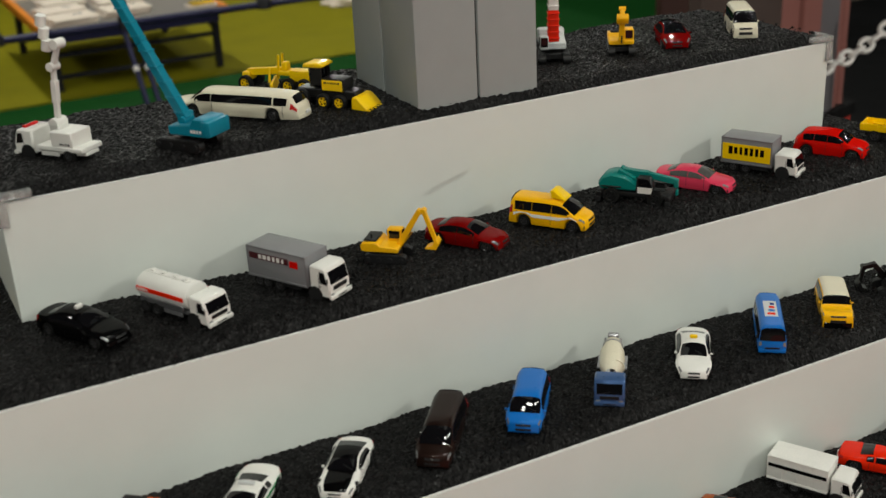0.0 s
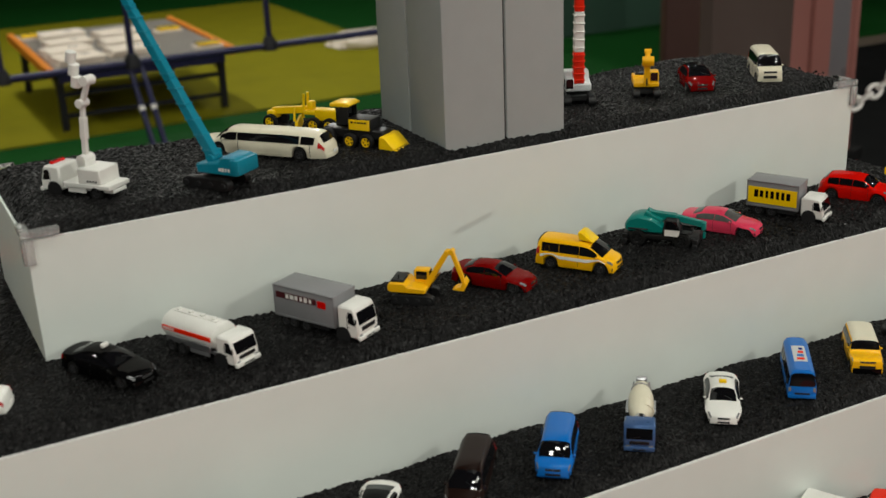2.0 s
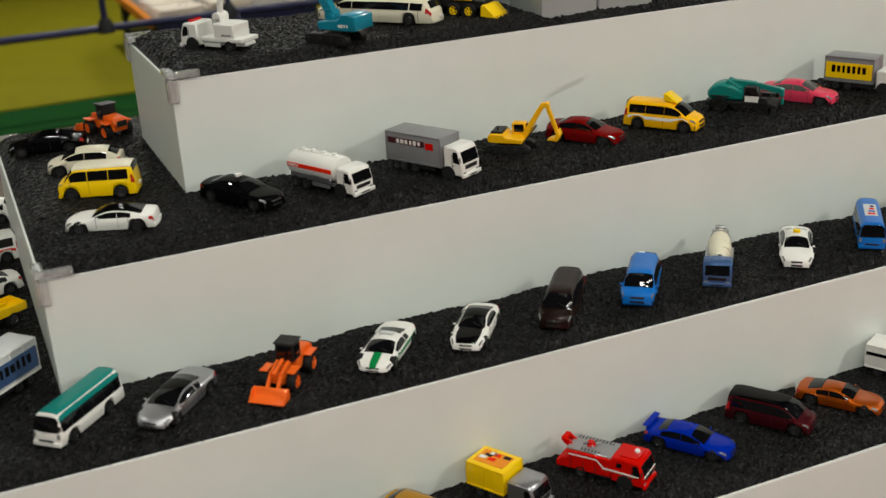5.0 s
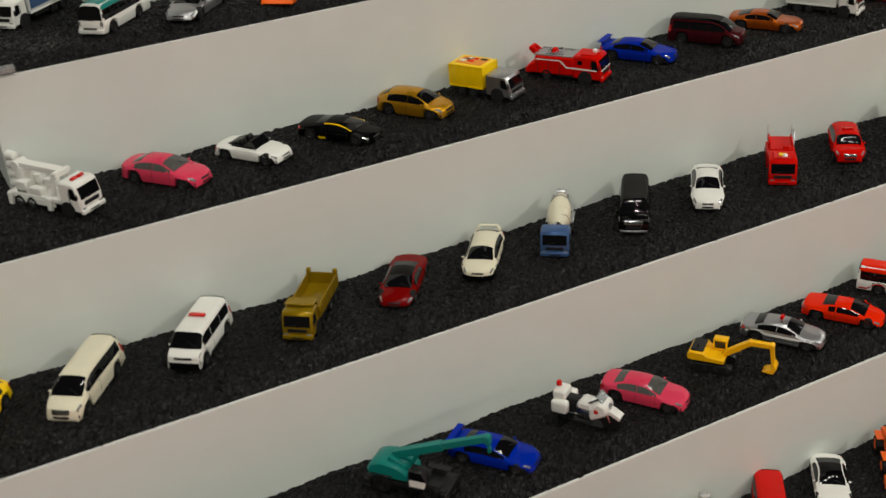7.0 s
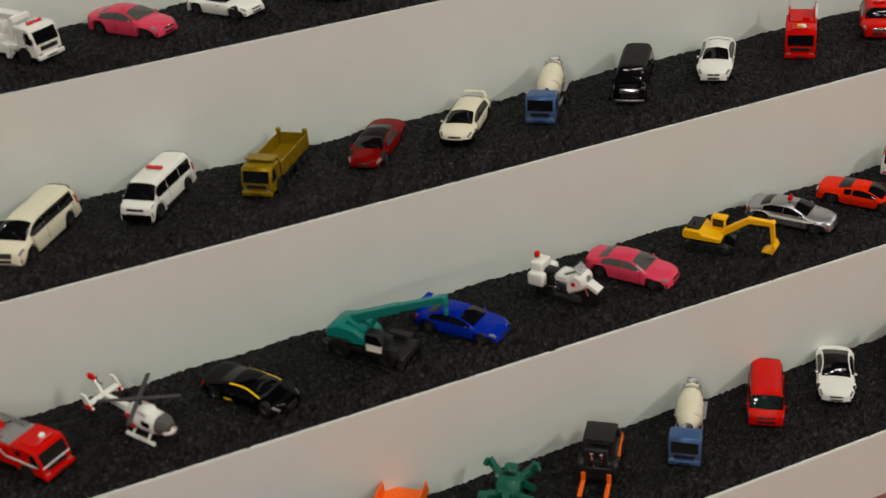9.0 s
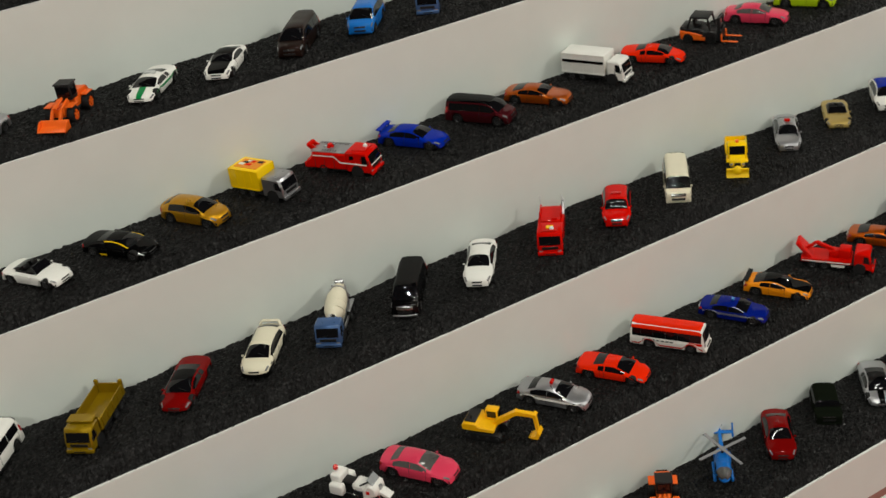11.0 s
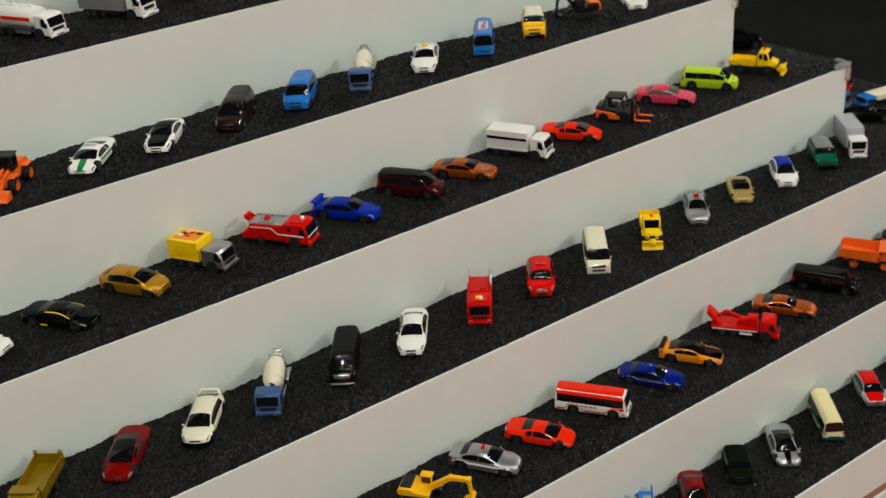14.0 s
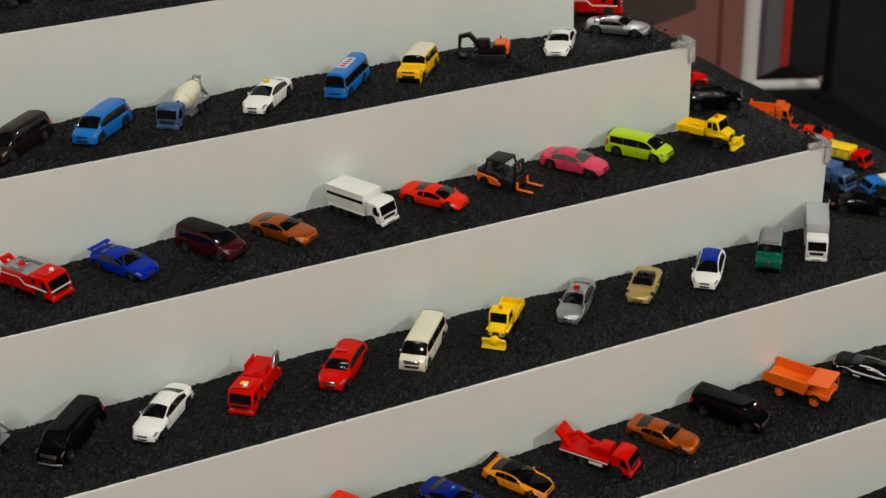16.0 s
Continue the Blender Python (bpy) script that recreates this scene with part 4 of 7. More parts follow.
def dump_truck(name, label, color, L=0.070, W=0.0250):
    ob = truck_base(name, label, color, L, W, 0.0245, 0.0185, axles=(0.0225, -0.0125, -0.0245))
    b = dump_bed(ob, color, -L / 2, L / 2 - 0.020, 0.0105, 0.0105, W)
    for q in (1, -1):
        part("corner_post", box(-L / 2 + 0.0015, q * W * 0.44, 0.0225, 0.0028, 0.0036, 0.0050, 0.0006), paint(color), b)
    part("cab_guard", box(L / 2 - 0.0155, 0, 0.0262, 0.0105, W * 0.92, 0.0014, 0.0004), paint(color), b)
    return ob


def quarry_dumper(name, label, color, L=0.068):
    """A rigid off-road dumper: large wheels, a deep bed and a canopy over the cab."""
    W = 0.0330
    ob = thing(name, label, "toy dump truck", "toy vehicles on the stand")
    part("frame", box(0, 0, 0.0105, L * 0.86, W * 0.45, 0.0050, 0.0006), plastic(color), ob)
    for x in (0.0195, -0.0165):
        for q in (1, -1):
            wheel(ob, x, q * (W / 2 - 0.0042), 0.0078, 0.0070, hub=plastic(color))
    bed_ob = part("tipper_bed", slab([(-0.034, 0.0160), (0.009, 0.0130), (0.010, 0.0150), (-0.034, 0.0180)], -W / 2 + 0.001, W / 2 - 0.001), plastic(color), ob)
    for q in (1, -1):
        part("side_board", slab([(-0.036, 0.0165), (0.009, 0.0132), (0.0125, 0.0275), (-0.033, 0.0280)], q * W / 2, q * (W / 2 - 0.0014)), plastic(color), bed_ob)
    part("headboard", slab([(0.008, 0.0135), (0.0095, 0.0135), (0.0130, 0.0280), (0.0110, 0.0280)], -W / 2 + 0.0016, W / 2 - 0.0016), plastic(color), bed_ob)
    part("canopy", slab([(0.0105, 0.0268), (0.0330, 0.0290), (0.0330, 0.0305), (0.0105, 0.0285)], -W / 2, W / 2), plastic(color), bed_ob)
    part("engine_deck", box(0.0235, 0, 0.0150, 0.0190, W * 0.86, 0.0060, 0.0008), plastic(color), ob)
    part("cab", box(0.0225, 0.0070, 0.0220, 0.0130, 0.0120, 0.0088, 0.0008), plastic(color), ob)
    part("windscreen", box(0.0292, 0.0070, 0.0225, 0.0006, 0.0100, 0.0052, 0.0002), GLASS, ob)
    part("side_window", box(0.0225, 0.0131, 0.0225, 0.0090, 0.0006, 0.0050, 0.0002), GLASS, ob)
    part("grille", box(0.0332, -0.0020, 0.0135, 0.0008, W * 0.4, 0.0050, 0.0002), DARK, ob)
    for q in (1, -1):
        part("handrail", rod((0.0325, q * W * 0.42, 0.018), (0.0325, q * W * 0.42, 0.0245), 0.0004, seg=6), plastic(color), ob)
    return ob


def fire_engine(name, label, L=0.074, ladder=True, color="red", stripe="white", tower=False):
    """A fire engine whose crew cab runs into the body: deck with grating, monitor, thin stripe, folded rear arm."""
    W = 0.0255
    ob = truck_base(name, label, color, L, W, 0.0255, 0.0270, axles=(L / 2 - 0.0150, -L / 2 + 0.0180), category="toy fire engine")
    bl = L - 0.0262
    bx = -L / 2 + bl / 2
    body = part("equipment_body", slab([(-L / 2, 0.0060), (-L / 2 + bl, 0.0060), (-L / 2 + bl, 0.0226), (-L / 2 + 0.0070, 0.0226), (-L / 2 + 0.0055, 0.0160), (-L / 2 - 0.0005, 0.0140)], -W / 2, W / 2, bevel=0.0012), paint(color), ob)
    white = paint(stripe)
    for q in (1, -1):
        y = q * (W / 2 + 0.0001 if not tower else W / 2 - 0.0006)
        part("side_stripe", beam((-L / 2 + 0.008, y, 0.0196), (bx + bl * 0.22, y, 0.0196), 0.0004, 0.0010, bevel=0), white, body, stripe + " stripe")
        part("side_stripe", beam((bx + bl * 0.21, y, 0.0198), (bx + bl * 0.36, y, 0.0136), 0.0004, 0.0011, bevel=0), white, body, stripe + " stripe")
        part("side_stripe", beam((bx + bl * 0.34, y, 0.0138), (L / 2 - 0.004, y - q * 0.0002, 0.0128), 0.0006, 0.0012, bevel=0), white, body, stripe + " stripe")
        part("rear_side_window", box(L / 2 - 0.0200, q * (W / 2 - 0.0006), 0.0192, 0.0050, 0.0008, 0.0046, 0.0003), GLASS, ob)
        for k in range(3):
            part("locker_seam", box(bx - bl * 0.28 + bl * 0.24 * k, q * (W / 2 + 0.0001), 0.0120, 0.0004, 0.0004, 0.0090, 0), UNDER, body)
    if not tower:
        part("front_stripe", box(L / 2 + 0.0002, 0, 0.0126, 0.0006, W * 0.88, 0.0011, 0.0001), white, ob)
    if not tower:
        deck = part("roof_deck", box(bx + 0.0024, 0, 0.0231, bl * 0.86, W * 0.88, 0.0012, 0.0003), paint("silver"), body, "silver slotted roof deck")
        for k in range(11):
            part("slot", box(bx - bl * 0.30 + bl * 0.066 * k, W * 0.32, 0.0237, 0.0009, W * 0.17, 0.0005, 0), DARK, deck)
            if 2 < k < 9:
                part("slot", box(bx - bl * 0.30 + bl * 0.066 * k, -W * 0.33, 0.0237, 0.0009, W * 0.13, 0.0005, 0), DARK, deck)
        part("monitor_base", lathe([(0, 0.0036), (0.0010, 0.0036), (0.0016, 0.0026), (0.0034, 0.0024)], 14, Matrix.Translation((bx, 0, 0.0236)) @ pose(0, 0, 0, 0, -90, 0)), paint(color), deck, "red water monitor")
        part("monitor_barrel", rod((bx - 0.005, -0.004, 0.0252), (bx + 0.006, 0.005, 0.0256), 0.0010, seg=8), CHROME, deck)
        part("monitor_arm", rod((bx + 0.004, -0.005, 0.0246), (bx - 0.004, 0.004, 0.0250), 0.0008, seg=8), CHROME, deck)
    else:
        part("roof_locker", box(bx, 0, 0.0235, bl * 0.90, W * 0.80, 0.0040, 0.0008), paint(color), body)
        part("roof_light", box(bx + bl * 0.36, W * 0.16, 0.0262, 0.0040, 0.0060, 0.0030, 0.0008), paint(color), body)
    part("cab_roof_panel", box(L / 2 - 0.0135, 0, 0.0254, 0.0150, W * 0.66, 0.0014, 0.0005), paint(color), ob)
    part("beacon", lathe([(0, 0.0022), (0.0016, 0.0021), (0.0024, 0.0013)], 12, Matrix.Translation((L / 2 - 0.0105, 0.002, 0.0260)) @ pose(0, 0, 0, 0, -90, 0)), mat("beacon_white", (0.8, 0.8, 0.78), rough=0.2), ob, "white beacon")
    part("light_bar", box(L / 2 - 0.0072, 0, 0.0259, 0.0022, W * 0.46, 0.0016, 0.0005), mat("beacon_red", COLORS["red"], rough=0.15, coat=0.8), ob)
    if ladder:
        for q in (1, -1):
            part("rear_arm", slab([(-L / 2 + 0.012, 0.0210), (-L / 2 + 0.003, 0.0272), (-L / 2 - 0.0020, 0.0272), (-L / 2 - 0.0004, 0.0235), (-L / 2 + 0.0050, 0.0195)], q * 0.0028, q * 0.0050, bevel=0.0005), paint(color), body, "folded red rear arm")
        part("arm_head", box(-L / 2 + 0.0006, 0, 0.0262, 0.0046, 0.0110, 0.0040, 0.0009), paint(color), body)
        part("rear_step", box(-L / 2 - 0.0006, 0, 0.0084, 0.0050, W * 0.94, 0.0056, 0.0010, 2), paint(color), body)
    if tower:
        for q in (1, -1):
            part("hose_rack", box(-L / 2 + 0.016, q * W * 0.40, 0.0262, 0.0200, 0.0016, 0.0070, 0.0004), paint(color), body)
            part("rear_mast", beam((-L / 2 + 0.006, q * W * 0.42, 0.0230), (-L / 2 + 0.004, q * W * 0.43, 0.0380), 0.0012, 0.0012), paint("pale"), body, "pale upright mast")
        part("ladder_pack", slab([(-L / 2 + 0.002, 0.0220), (-L / 2 + 0.016, 0.0220), (-L / 2 + 0.010, 0.0330), (-L / 2 + 0.001, 0.0330)], W * 0.40, W * 0.52, bevel=0.0006), paint("silver"), body, "silver folded ladder pack")
        part("yellow_plate", box(L / 2 - 0.0135, 0, 0.0266, 0.0050, 0.0070, 0.0012, 0.0003), paint("yellow"), body)
    return ob


def flat_crane_truck(name, label, color):
    """A red crane lorry with a low bed and a folded arm."""
    L, W = 0.074, 0.0250
    ob = truck_base(name, label, color, L, W, 0.0240, 0.0190, axles=(0.0240, -0.0120, -0.0240), category="toy truck")
    bed_ob = part("bed", box(-0.0105, 0, 0.0108, 0.052, W, 0.0044, 0.0006), paint(color), ob)
    for q in (1, -1):
        part("side_stripe", box(-0.0105, q * (W / 2 + 0.0001), 0.0104, 0.050, 0.0005, 0.0012, 0.0001), paint("white"), bed_ob)
        part("step_plate", box(0.002, q * (W / 2 - 0.0006), 0.0060, 0.014, 0.0012, 0.0030, 0.0003), paint("white"), ob)
    part("crane_house", box(0.0080, 0, 0.0180, 0.0120, 0.0150, 0.0110, 0.0012, 2), paint(color), ob)
    part("winch", box(-0.0030, 0, 0.0165, 0.0110, 0.0120, 0.0070, 0.0010, 2), paint(color), ob)
    part("arm", beam((-0.004, 0, 0.0195), (-0.022, 0, 0.0270), 0.0040, 0.0034), paint(color), ob)
    part("arm", beam((-0.022, 0, 0.0270), (-0.034, 0, 0.0170), 0.0036, 0.0030), paint(color), ob)
    part("tail_ramp", slab([(-0.030, 0.0125), (-0.043, 0.0270), (-0.040, 0.0285), (-0.0245, 0.0125)], -0.0095, 0.0095), paint(color), ob)
    return ob


def bus(name, label, roof, lower, L=0.078, stripe=None, swoosh=None, roof_print=None):
    sh = Shell("bus", L, 0.0245, 0.0265, (L * 0.30, -L * 0.24), 0.0050, clear=0.0030)
    ob = thing(name, label, "toy bus", "toy vehicles on the stand")
    body = part("body", sh.body(), paint(lower), ob)
    part("roof_panel", sh.patch(0.075, 0.975, 2.75, -2.75, 14, 8, 0.0003), paint(roof), body, roof + " roof")
    for q in (1, -1):
        part("upper_band", sh.patch(0.055, 0.975, 2.7 * q, 3.25 * q, 14, 2, 0.00025), paint(roof), body)
        part("lower_band", sh.patch(0.02, 0.985, 5.0 * q, 6.0 * q, 14, 2, 0.00020), paint(stripe or lower), body)
        part("side_window", sh.patch(0.055, 0.965, 3.2 * q, 4.92 * q, 16, 4, 0.0003), GLASS, body, "dark window band")
        for a, b in sh.s["side"][:-1]:
            part("pillar", sh.patch(b + 0.003, b + 0.009, 3.3 * q, 4.85 * q, 1, 3, 0.0005), DARK, body)
        if swoosh:
            part("side_stripe", sh.patch(0.04, 0.22, 5.05 * q, 5.8 * q, 10, 4, 0.0004), paint(swoosh), body, swoosh + " flash")
            part("side_stripe", sh.patch(0.03, 0.97, 7.2 * q, 7.6 * q, 10, 2, 0.0004), paint(swoosh), body, swoosh + " stripe")
            for k in range(7):
                part("print_mark", sh.patch(0.42 + 0.06 * k, 0.46 + 0.06 * k, 5.5 * q, 5.9 * q, 1, 1, 0.0004), DARK, body)
        part("headlight", sh.patch(0.003, 0.011, 2.3 * q, 4.6 * q, 4, 4), LAMP, body)
        for x in (L * 0.30, -L * 0.24):
            wheel(ob, x, q * 0.0103, 0.0050)
        part("mirror", box(L / 2 - 0.001, q * 0.0128, 0.0180, 0.0010, 0.0016, 0.0036, 0.0003), DARK, body)
    part("windscreen", sh.patch(0.0135, 0.041, 2.9, -2.9, 6, 20, 0.0003), GLASS, body)
    part("rear_window", sh.patch(0.972, 0.992, 2.8, -2.8, 4, 8, 0.0003), GLASS, body)
    part("bumper", box(L / 2 - 0.0012, 0, 0.0050, 0.0030, 0.0226, 0.0036, 0.0008, 2), paint(stripe or lower), body)
    part("grille", box(L / 2 + 0.0001, 0, 0.0076, 0.0008, 0.0120, 0.0014, 0.0002), DARK, body)
    if roof_print:
        part("roof_print", sh.patch(0.30, 0.72, 1.6, -1.6, 8, 6, 0.0006), paint(roof_print), body, "printed roof panel")
        for k, c in enumerate(("scarlet", "sky", "scarlet", "navy")):
            part("print_mark", sh.patch(0.34 + 0.09 * k, 0.39 + 0.09 * k, 1.0, -0.9 + 0.3 * k, 2, 3, 0.0009), paint(c), body)
    part("underside", box(0, 0, 0.0036, L * 0.92, 0.019, 0.0028, 0.0005), UNDER, ob)
    return ob


def tracks(ob, L, gauge, w, h, color=DARK):
    """Two crawler belts with their rollers."""
    for q in (1, -1):
        r = h / 2
        pts = []
        for k in range(9):
            a = math.pi / 2 + math.pi * k / 8
            pts.append((-L / 2 + r + r * math.cos(a), r + r * math.sin(a)))
        for k in range(9):
            a = -math.pi / 2 + math.pi * k / 8
            pts.append((L / 2 - r + r * math.cos(a), r + r * math.sin(a)))
        belt_ob = part("track", slab(pts, q * (gauge / 2 - w / 2), q * (gauge / 2 + w / 2)), color, ob, "black rubber track")
        n = int(L / 0.0026)
        for k in range(n):
            part("track_pad", box(-L / 2 + r + (L - 2 * r) * (k + 0.5) / n, q * gauge / 2, h + 0.0001, 0.0016, w * 0.96, 0.0009, 0.0002), color, belt_ob)
        for k in range(4):
            part("roller", lathe([(0, h * 0.26), (0.0012, h * 0.22)], 10, Matrix.Translation((-L / 2 + r + (L - 2 * r) * k / 3, q * (gauge / 2 + w / 2 - 0.0003), h / 2)) @ pose(0, 0, 0, 0, 0, 90 * q)), UNDER, belt_ob)


def excavator(name, label, color, swing=0.0, pts=None, body_l=0.030, arm_w=0.0052, cab_color=None, bucket_color=None, cover=None):
    """Crawler excavator: tracks, slewing house with cab, two-piece arm and bucket."""
    ob = thing(name, label, "toy excavator", "toy vehicles on the stand")
    tracks(ob, 0.036, 0.0190, 0.0062, 0.0080)
    part("undercarriage", box(0, 0, 0.0052, 0.020, 0.014, 0.0050, 0.0008), DARK, ob)
    part("turntable", lathe([(0, 0.0070), (0.0020, 0.0066)], 18, Matrix.Translation((0, 0, 0.0078)) @ pose(0, 0, 0, 0, -90, 0)), DARK, ob)
    turn = pose(0, 0, 0, 0, 0, swing)
    p = plastic(color)
    house = part("house", slab([(-0.020, 0.0105), (-0.0165, 0.0098), (0.0110, 0.0098), (0.0115, 0.0140), (-0.004, 0.0150), (-0.0060, 0.0178), (-0.0185, 0.0178), (-0.0205, 0.0150)], -0.0120, 0.0120, bevel=0.0008), p, ob)
    part("engine_cover", box(-0.0125, 0, 0.0188, 0.0110, 0.0190, 0.0020, 0.0007), plastic(cover) if cover else DARK, house)
    if cover:
        part("counterweight", box(-0.0195, 0, 0.0135, 0.0040, 0.0240, 0.0090, 0.0014, 2), plastic(cover), house, cover + " counterweight")
    cab = part("cab", box(0.0045, 0.0072, 0.0188, 0.0125, 0.0088, 0.0120, 0.0012, 2), plastic(cab_color or color), house)
    part("windscreen", box(0.0109, 0.0072, 0.0198, 0.0005, 0.0070, 0.0078, 0.0002), GLASS, house)
    part("side_window", box(0.0045, 0.0117, 0.0200, 0.0090, 0.0005, 0.0066, 0.0002), GLASS, house)
    part("inner_window", box(0.0045, 0.0027, 0.0200, 0.0090, 0.0005, 0.0066, 0.0002), GLASS, house)
    part("rear_window", box(-0.0019, 0.0072, 0.0215, 0.0005, 0.0066, 0.0040, 0.0002), GLASS, house)
    part("exhaust", rod((-0.012, -0.006, 0.019), (-0.012, -0.006, 0.0235), 0.0007, seg=8), DARK, house)
    pts = pts or [(0.010, 0.0135), (0.026, 0.0400), (0.046, 0.0330), (0.052, 0.0100)]
    for (x0, z0), (x1, z1), w in zip(pts, pts[1:], (1.0, 0.9, 0.7)):
        part("boom" if w == 1.0 else "dipper", beam((x0, 0, z0), (x1, 0, z1), arm_w * w, 0.0052 * w, arm_w * w, 0.0042 * w), p, house)
    for x, z in pts[:-1]:
        part("pivot", rod((x, -arm_w * 0.62, z), (x, arm_w * 0.62, z), 0.0022, seg=12), p, house)
    (xa, za), (xb, zb) = pts[0], pts[1]
    part("ram", rod((xa + 0.002, 0.0, za - 0.002), ((xa + xb) / 2 + 0.003, 0.0, (za + zb) / 2 - 0.0034), 0.0010), CHROME, house)
    x, z = pts[-1]
    bucket_ob = part("bucket", slab([(x + 0.0010, z + 0.0035), (x + 0.0035, z - 0.0010), (x + 0.0010, z - 0.0065), (x - 0.0060, z - 0.0060), (x - 0.0068, z - 0.0045), (x - 0.0018, z - 0.0030)], -0.0055, 0.0055), plastic(bucket_color or color), house)
    for k in range(4):
        part("tooth", box(x - 0.0070, -0.0042 + 0.0028 * k, z - 0.0055, 0.0024, 0.0012, 0.0010, 0.0002), plastic(bucket_color or color), house)
    for o in (house,):
        o.matrix_basis = turn
    return ob


def rough_crane(name, label, color, boom, stowed=True):
    """A rough-terrain crane: rounded engine end, low dark carrier, small cab, telescopic boom."""
    ob = thing(name, label, "toy crane", "toy vehicles on the stand")
    L, W = 0.066, 0.0270
    part("carrier", box(0, 0, 0.0095, L, W * 0.86, 0.0048, 0.0010, 2), DARK, ob, "black wheeled carrier")
    for x in (0.0195, -0.0195):
        for q in (1, -1):
            wheel(ob, x, q * (W / 2 - 0.0034), 0.0076, 0.0060, hub=DARK)
            part("mudguard", box(x, q * (W / 2 - 0.0036), 0.0160, 0.0180, 0.0060, 0.0012, 0.0004), DARK, ob)
    for x in (0.0310, -0.0310):
        part("outrigger_box", box(x, 0, 0.0080, 0.0052, W * 1.0, 0.0056, 0.0006), DARK, ob)
        for q in (1, -1):
            part("outrigger_foot", box(x, q * W * 0.48, 0.0040, 0.0046, 0.0030, 0.0050, 0.0004), UNDER, ob)
    c = plastic(color)
    house = part("engine_house", slab([(-0.0300, 0.0125), (0.0040, 0.0125), (0.0040, 0.0190), (-0.0060, 0.0255), (-0.0200, 0.0275), (-0.0290, 0.0240), (-0.0325, 0.0180)], -0.0115, 0.0115, bevel=0.0018), c, ob)
    part("turret_cheek", slab([(-0.0200, 0.0200), (0.0000, 0.0180), (0.0010, 0.0240), (-0.0140, 0.0310)], 0.0016, 0.0072, bevel=0.0006), c, house)
    part("turret_cheek", slab([(-0.0200, 0.0200), (0.0000, 0.0180), (0.0010, 0.0240), (-0.0140, 0.0310)], -0.0072, -0.0016, bevel=0.0006), c, house)
    cab = part("cab", slab([(0.0020, 0.0120), (0.0170, 0.0120), (0.0185, 0.0185), (0.0150, 0.0265), (0.0040, 0.0265)], -0.0135, -0.0040, bevel=0.0007), DARK, house, "dark glazed operator cab")
    part("cab_door", slab([(0.0045, 0.0125), (0.0165, 0.0125), (0.0178, 0.0180), (0.0045, 0.0180)], -0.0141, -0.0134, bevel=0), plastic("white"), house, "white lower cab door")
    part("side_window", slab([(0.0050, 0.0190), (0.0175, 0.0190), (0.0145, 0.0255), (0.0055, 0.0255)], -0.0140, -0.0134, bevel=0), GLASS, house)
    for k, ((x0, z0), (x1, z1)) in enumerate(zip(boom, boom[1:])):
        part("boom_section", beam((x0, 0, z0), (x1, 0, z1), 0.0062 - 0.0012 * k, 0.0064 - 0.0012 * k), c, house)
    x, z = boom[-1]
    part("boom_head", box(x, 0, z - 0.0016, 0.0040, 0.0060, 0.0078, 0.0008), c, house)
    part("hook_block", box(x + 0.0006, 0, z - 0.0100, 0.0024, 0.0034, 0.0060, 0.0006), c if stowed else DARK, house)
    part("hook_rope", rod((x + 0.0006, 0, z - 0.003), (x + 0.0006, 0, z - 0.009), 0.0004, seg=6), DARK, house)
    part("lift_ram", rod((boom[0][0] + 0.010, 0, 0.0170), ((boom[0][0] + boom[1][0]) / 2, 0, (boom[0][1] + boom[1][1]) / 2 - 0.003), 0.0017), c, house)
    return ob


def crawler_crane(name, label, color, boom, tip_colors=None, tower=False):
    """A crawler crane with a long boom that stands high over its house."""
    ob = thing(name, label, "toy crane", "toy vehicles on the stand")
    tracks(ob, 0.044, 0.0230, 0.0070, 0.0090)
    part("undercarriage", box(0, 0, 0.0060, 0.022, 0.018, 0.0060, 0.0008), DARK, ob)
    c = plastic(color)
    house = part("house", slab([(-0.0290, 0.0120), (0.0090, 0.0120), (0.0100, 0.0190), (-0.0120, 0.0215), (-0.0150, 0.0265), (-0.0280, 0.0265), (-0.0310, 0.0220)], -0.0118, 0.0118, bevel=0.0010), c, ob)
    part("counterweight", box(-0.0275, 0, 0.0190, 0.0085, 0.0260, 0.0120, 0.0012, 2), c, house)
    bars(house, -0.026, -0.012, 0.0121, 0.0165, 0.0030, 5, paint("white"), 4)
    bars(house, -0.026, -0.012, -0.0121, 0.0165, 0.0030, 5, paint("white"), 4)
    cab = part("cab", box(0.0080, -0.0090, 0.0195, 0.0120, 0.0080, 0.0130, 0.0010), c, house)
    part("windscreen", box(0.0141, -0.0090, 0.0205, 0.0005, 0.0066, 0.0090, 0.0002), GLASS, house)
    part("side_window", box(0.0080, -0.0131, 0.0205, 0.0090, 0.0005, 0.0070, 0.0002), GLASS, house)
    for k, ((x0, z0), (x1, z1)) in enumerate(zip(boom, boom[1:])):
        m = plastic(tip_colors[k % len(tip_colors)]) if tip_colors else c
        wide = 0.0104 if tip_colors else 0.0082
        sec = part("boom_section", beam((x0, 0, z0), (x1, 0, z1), wide - 0.0008 * k, wide - 0.0008 * k, wide - 0.0008 - 0.0008 * k, wide - 0.0008 - 0.0008 * k, bevel=0.0006), m, house)
        n = 5
        for j in range(n):
            f = (j + 0.5) / n
            part("lattice_rib", box(x0 + (x1 - x0) * f, 0, z0 + (z1 - z0) * f, wide + 0.0014 - 0.0008 * k, wide + 0.0010 - 0.0008 * k, 0.0012, 0.0003), m, house)
    part("boom_pivot", rod((boom[0][0], -0.0062, boom[0][1]), (boom[0][0], 0.0062, boom[0][1]), 0.0032, seg=14), c, house)
    return ob


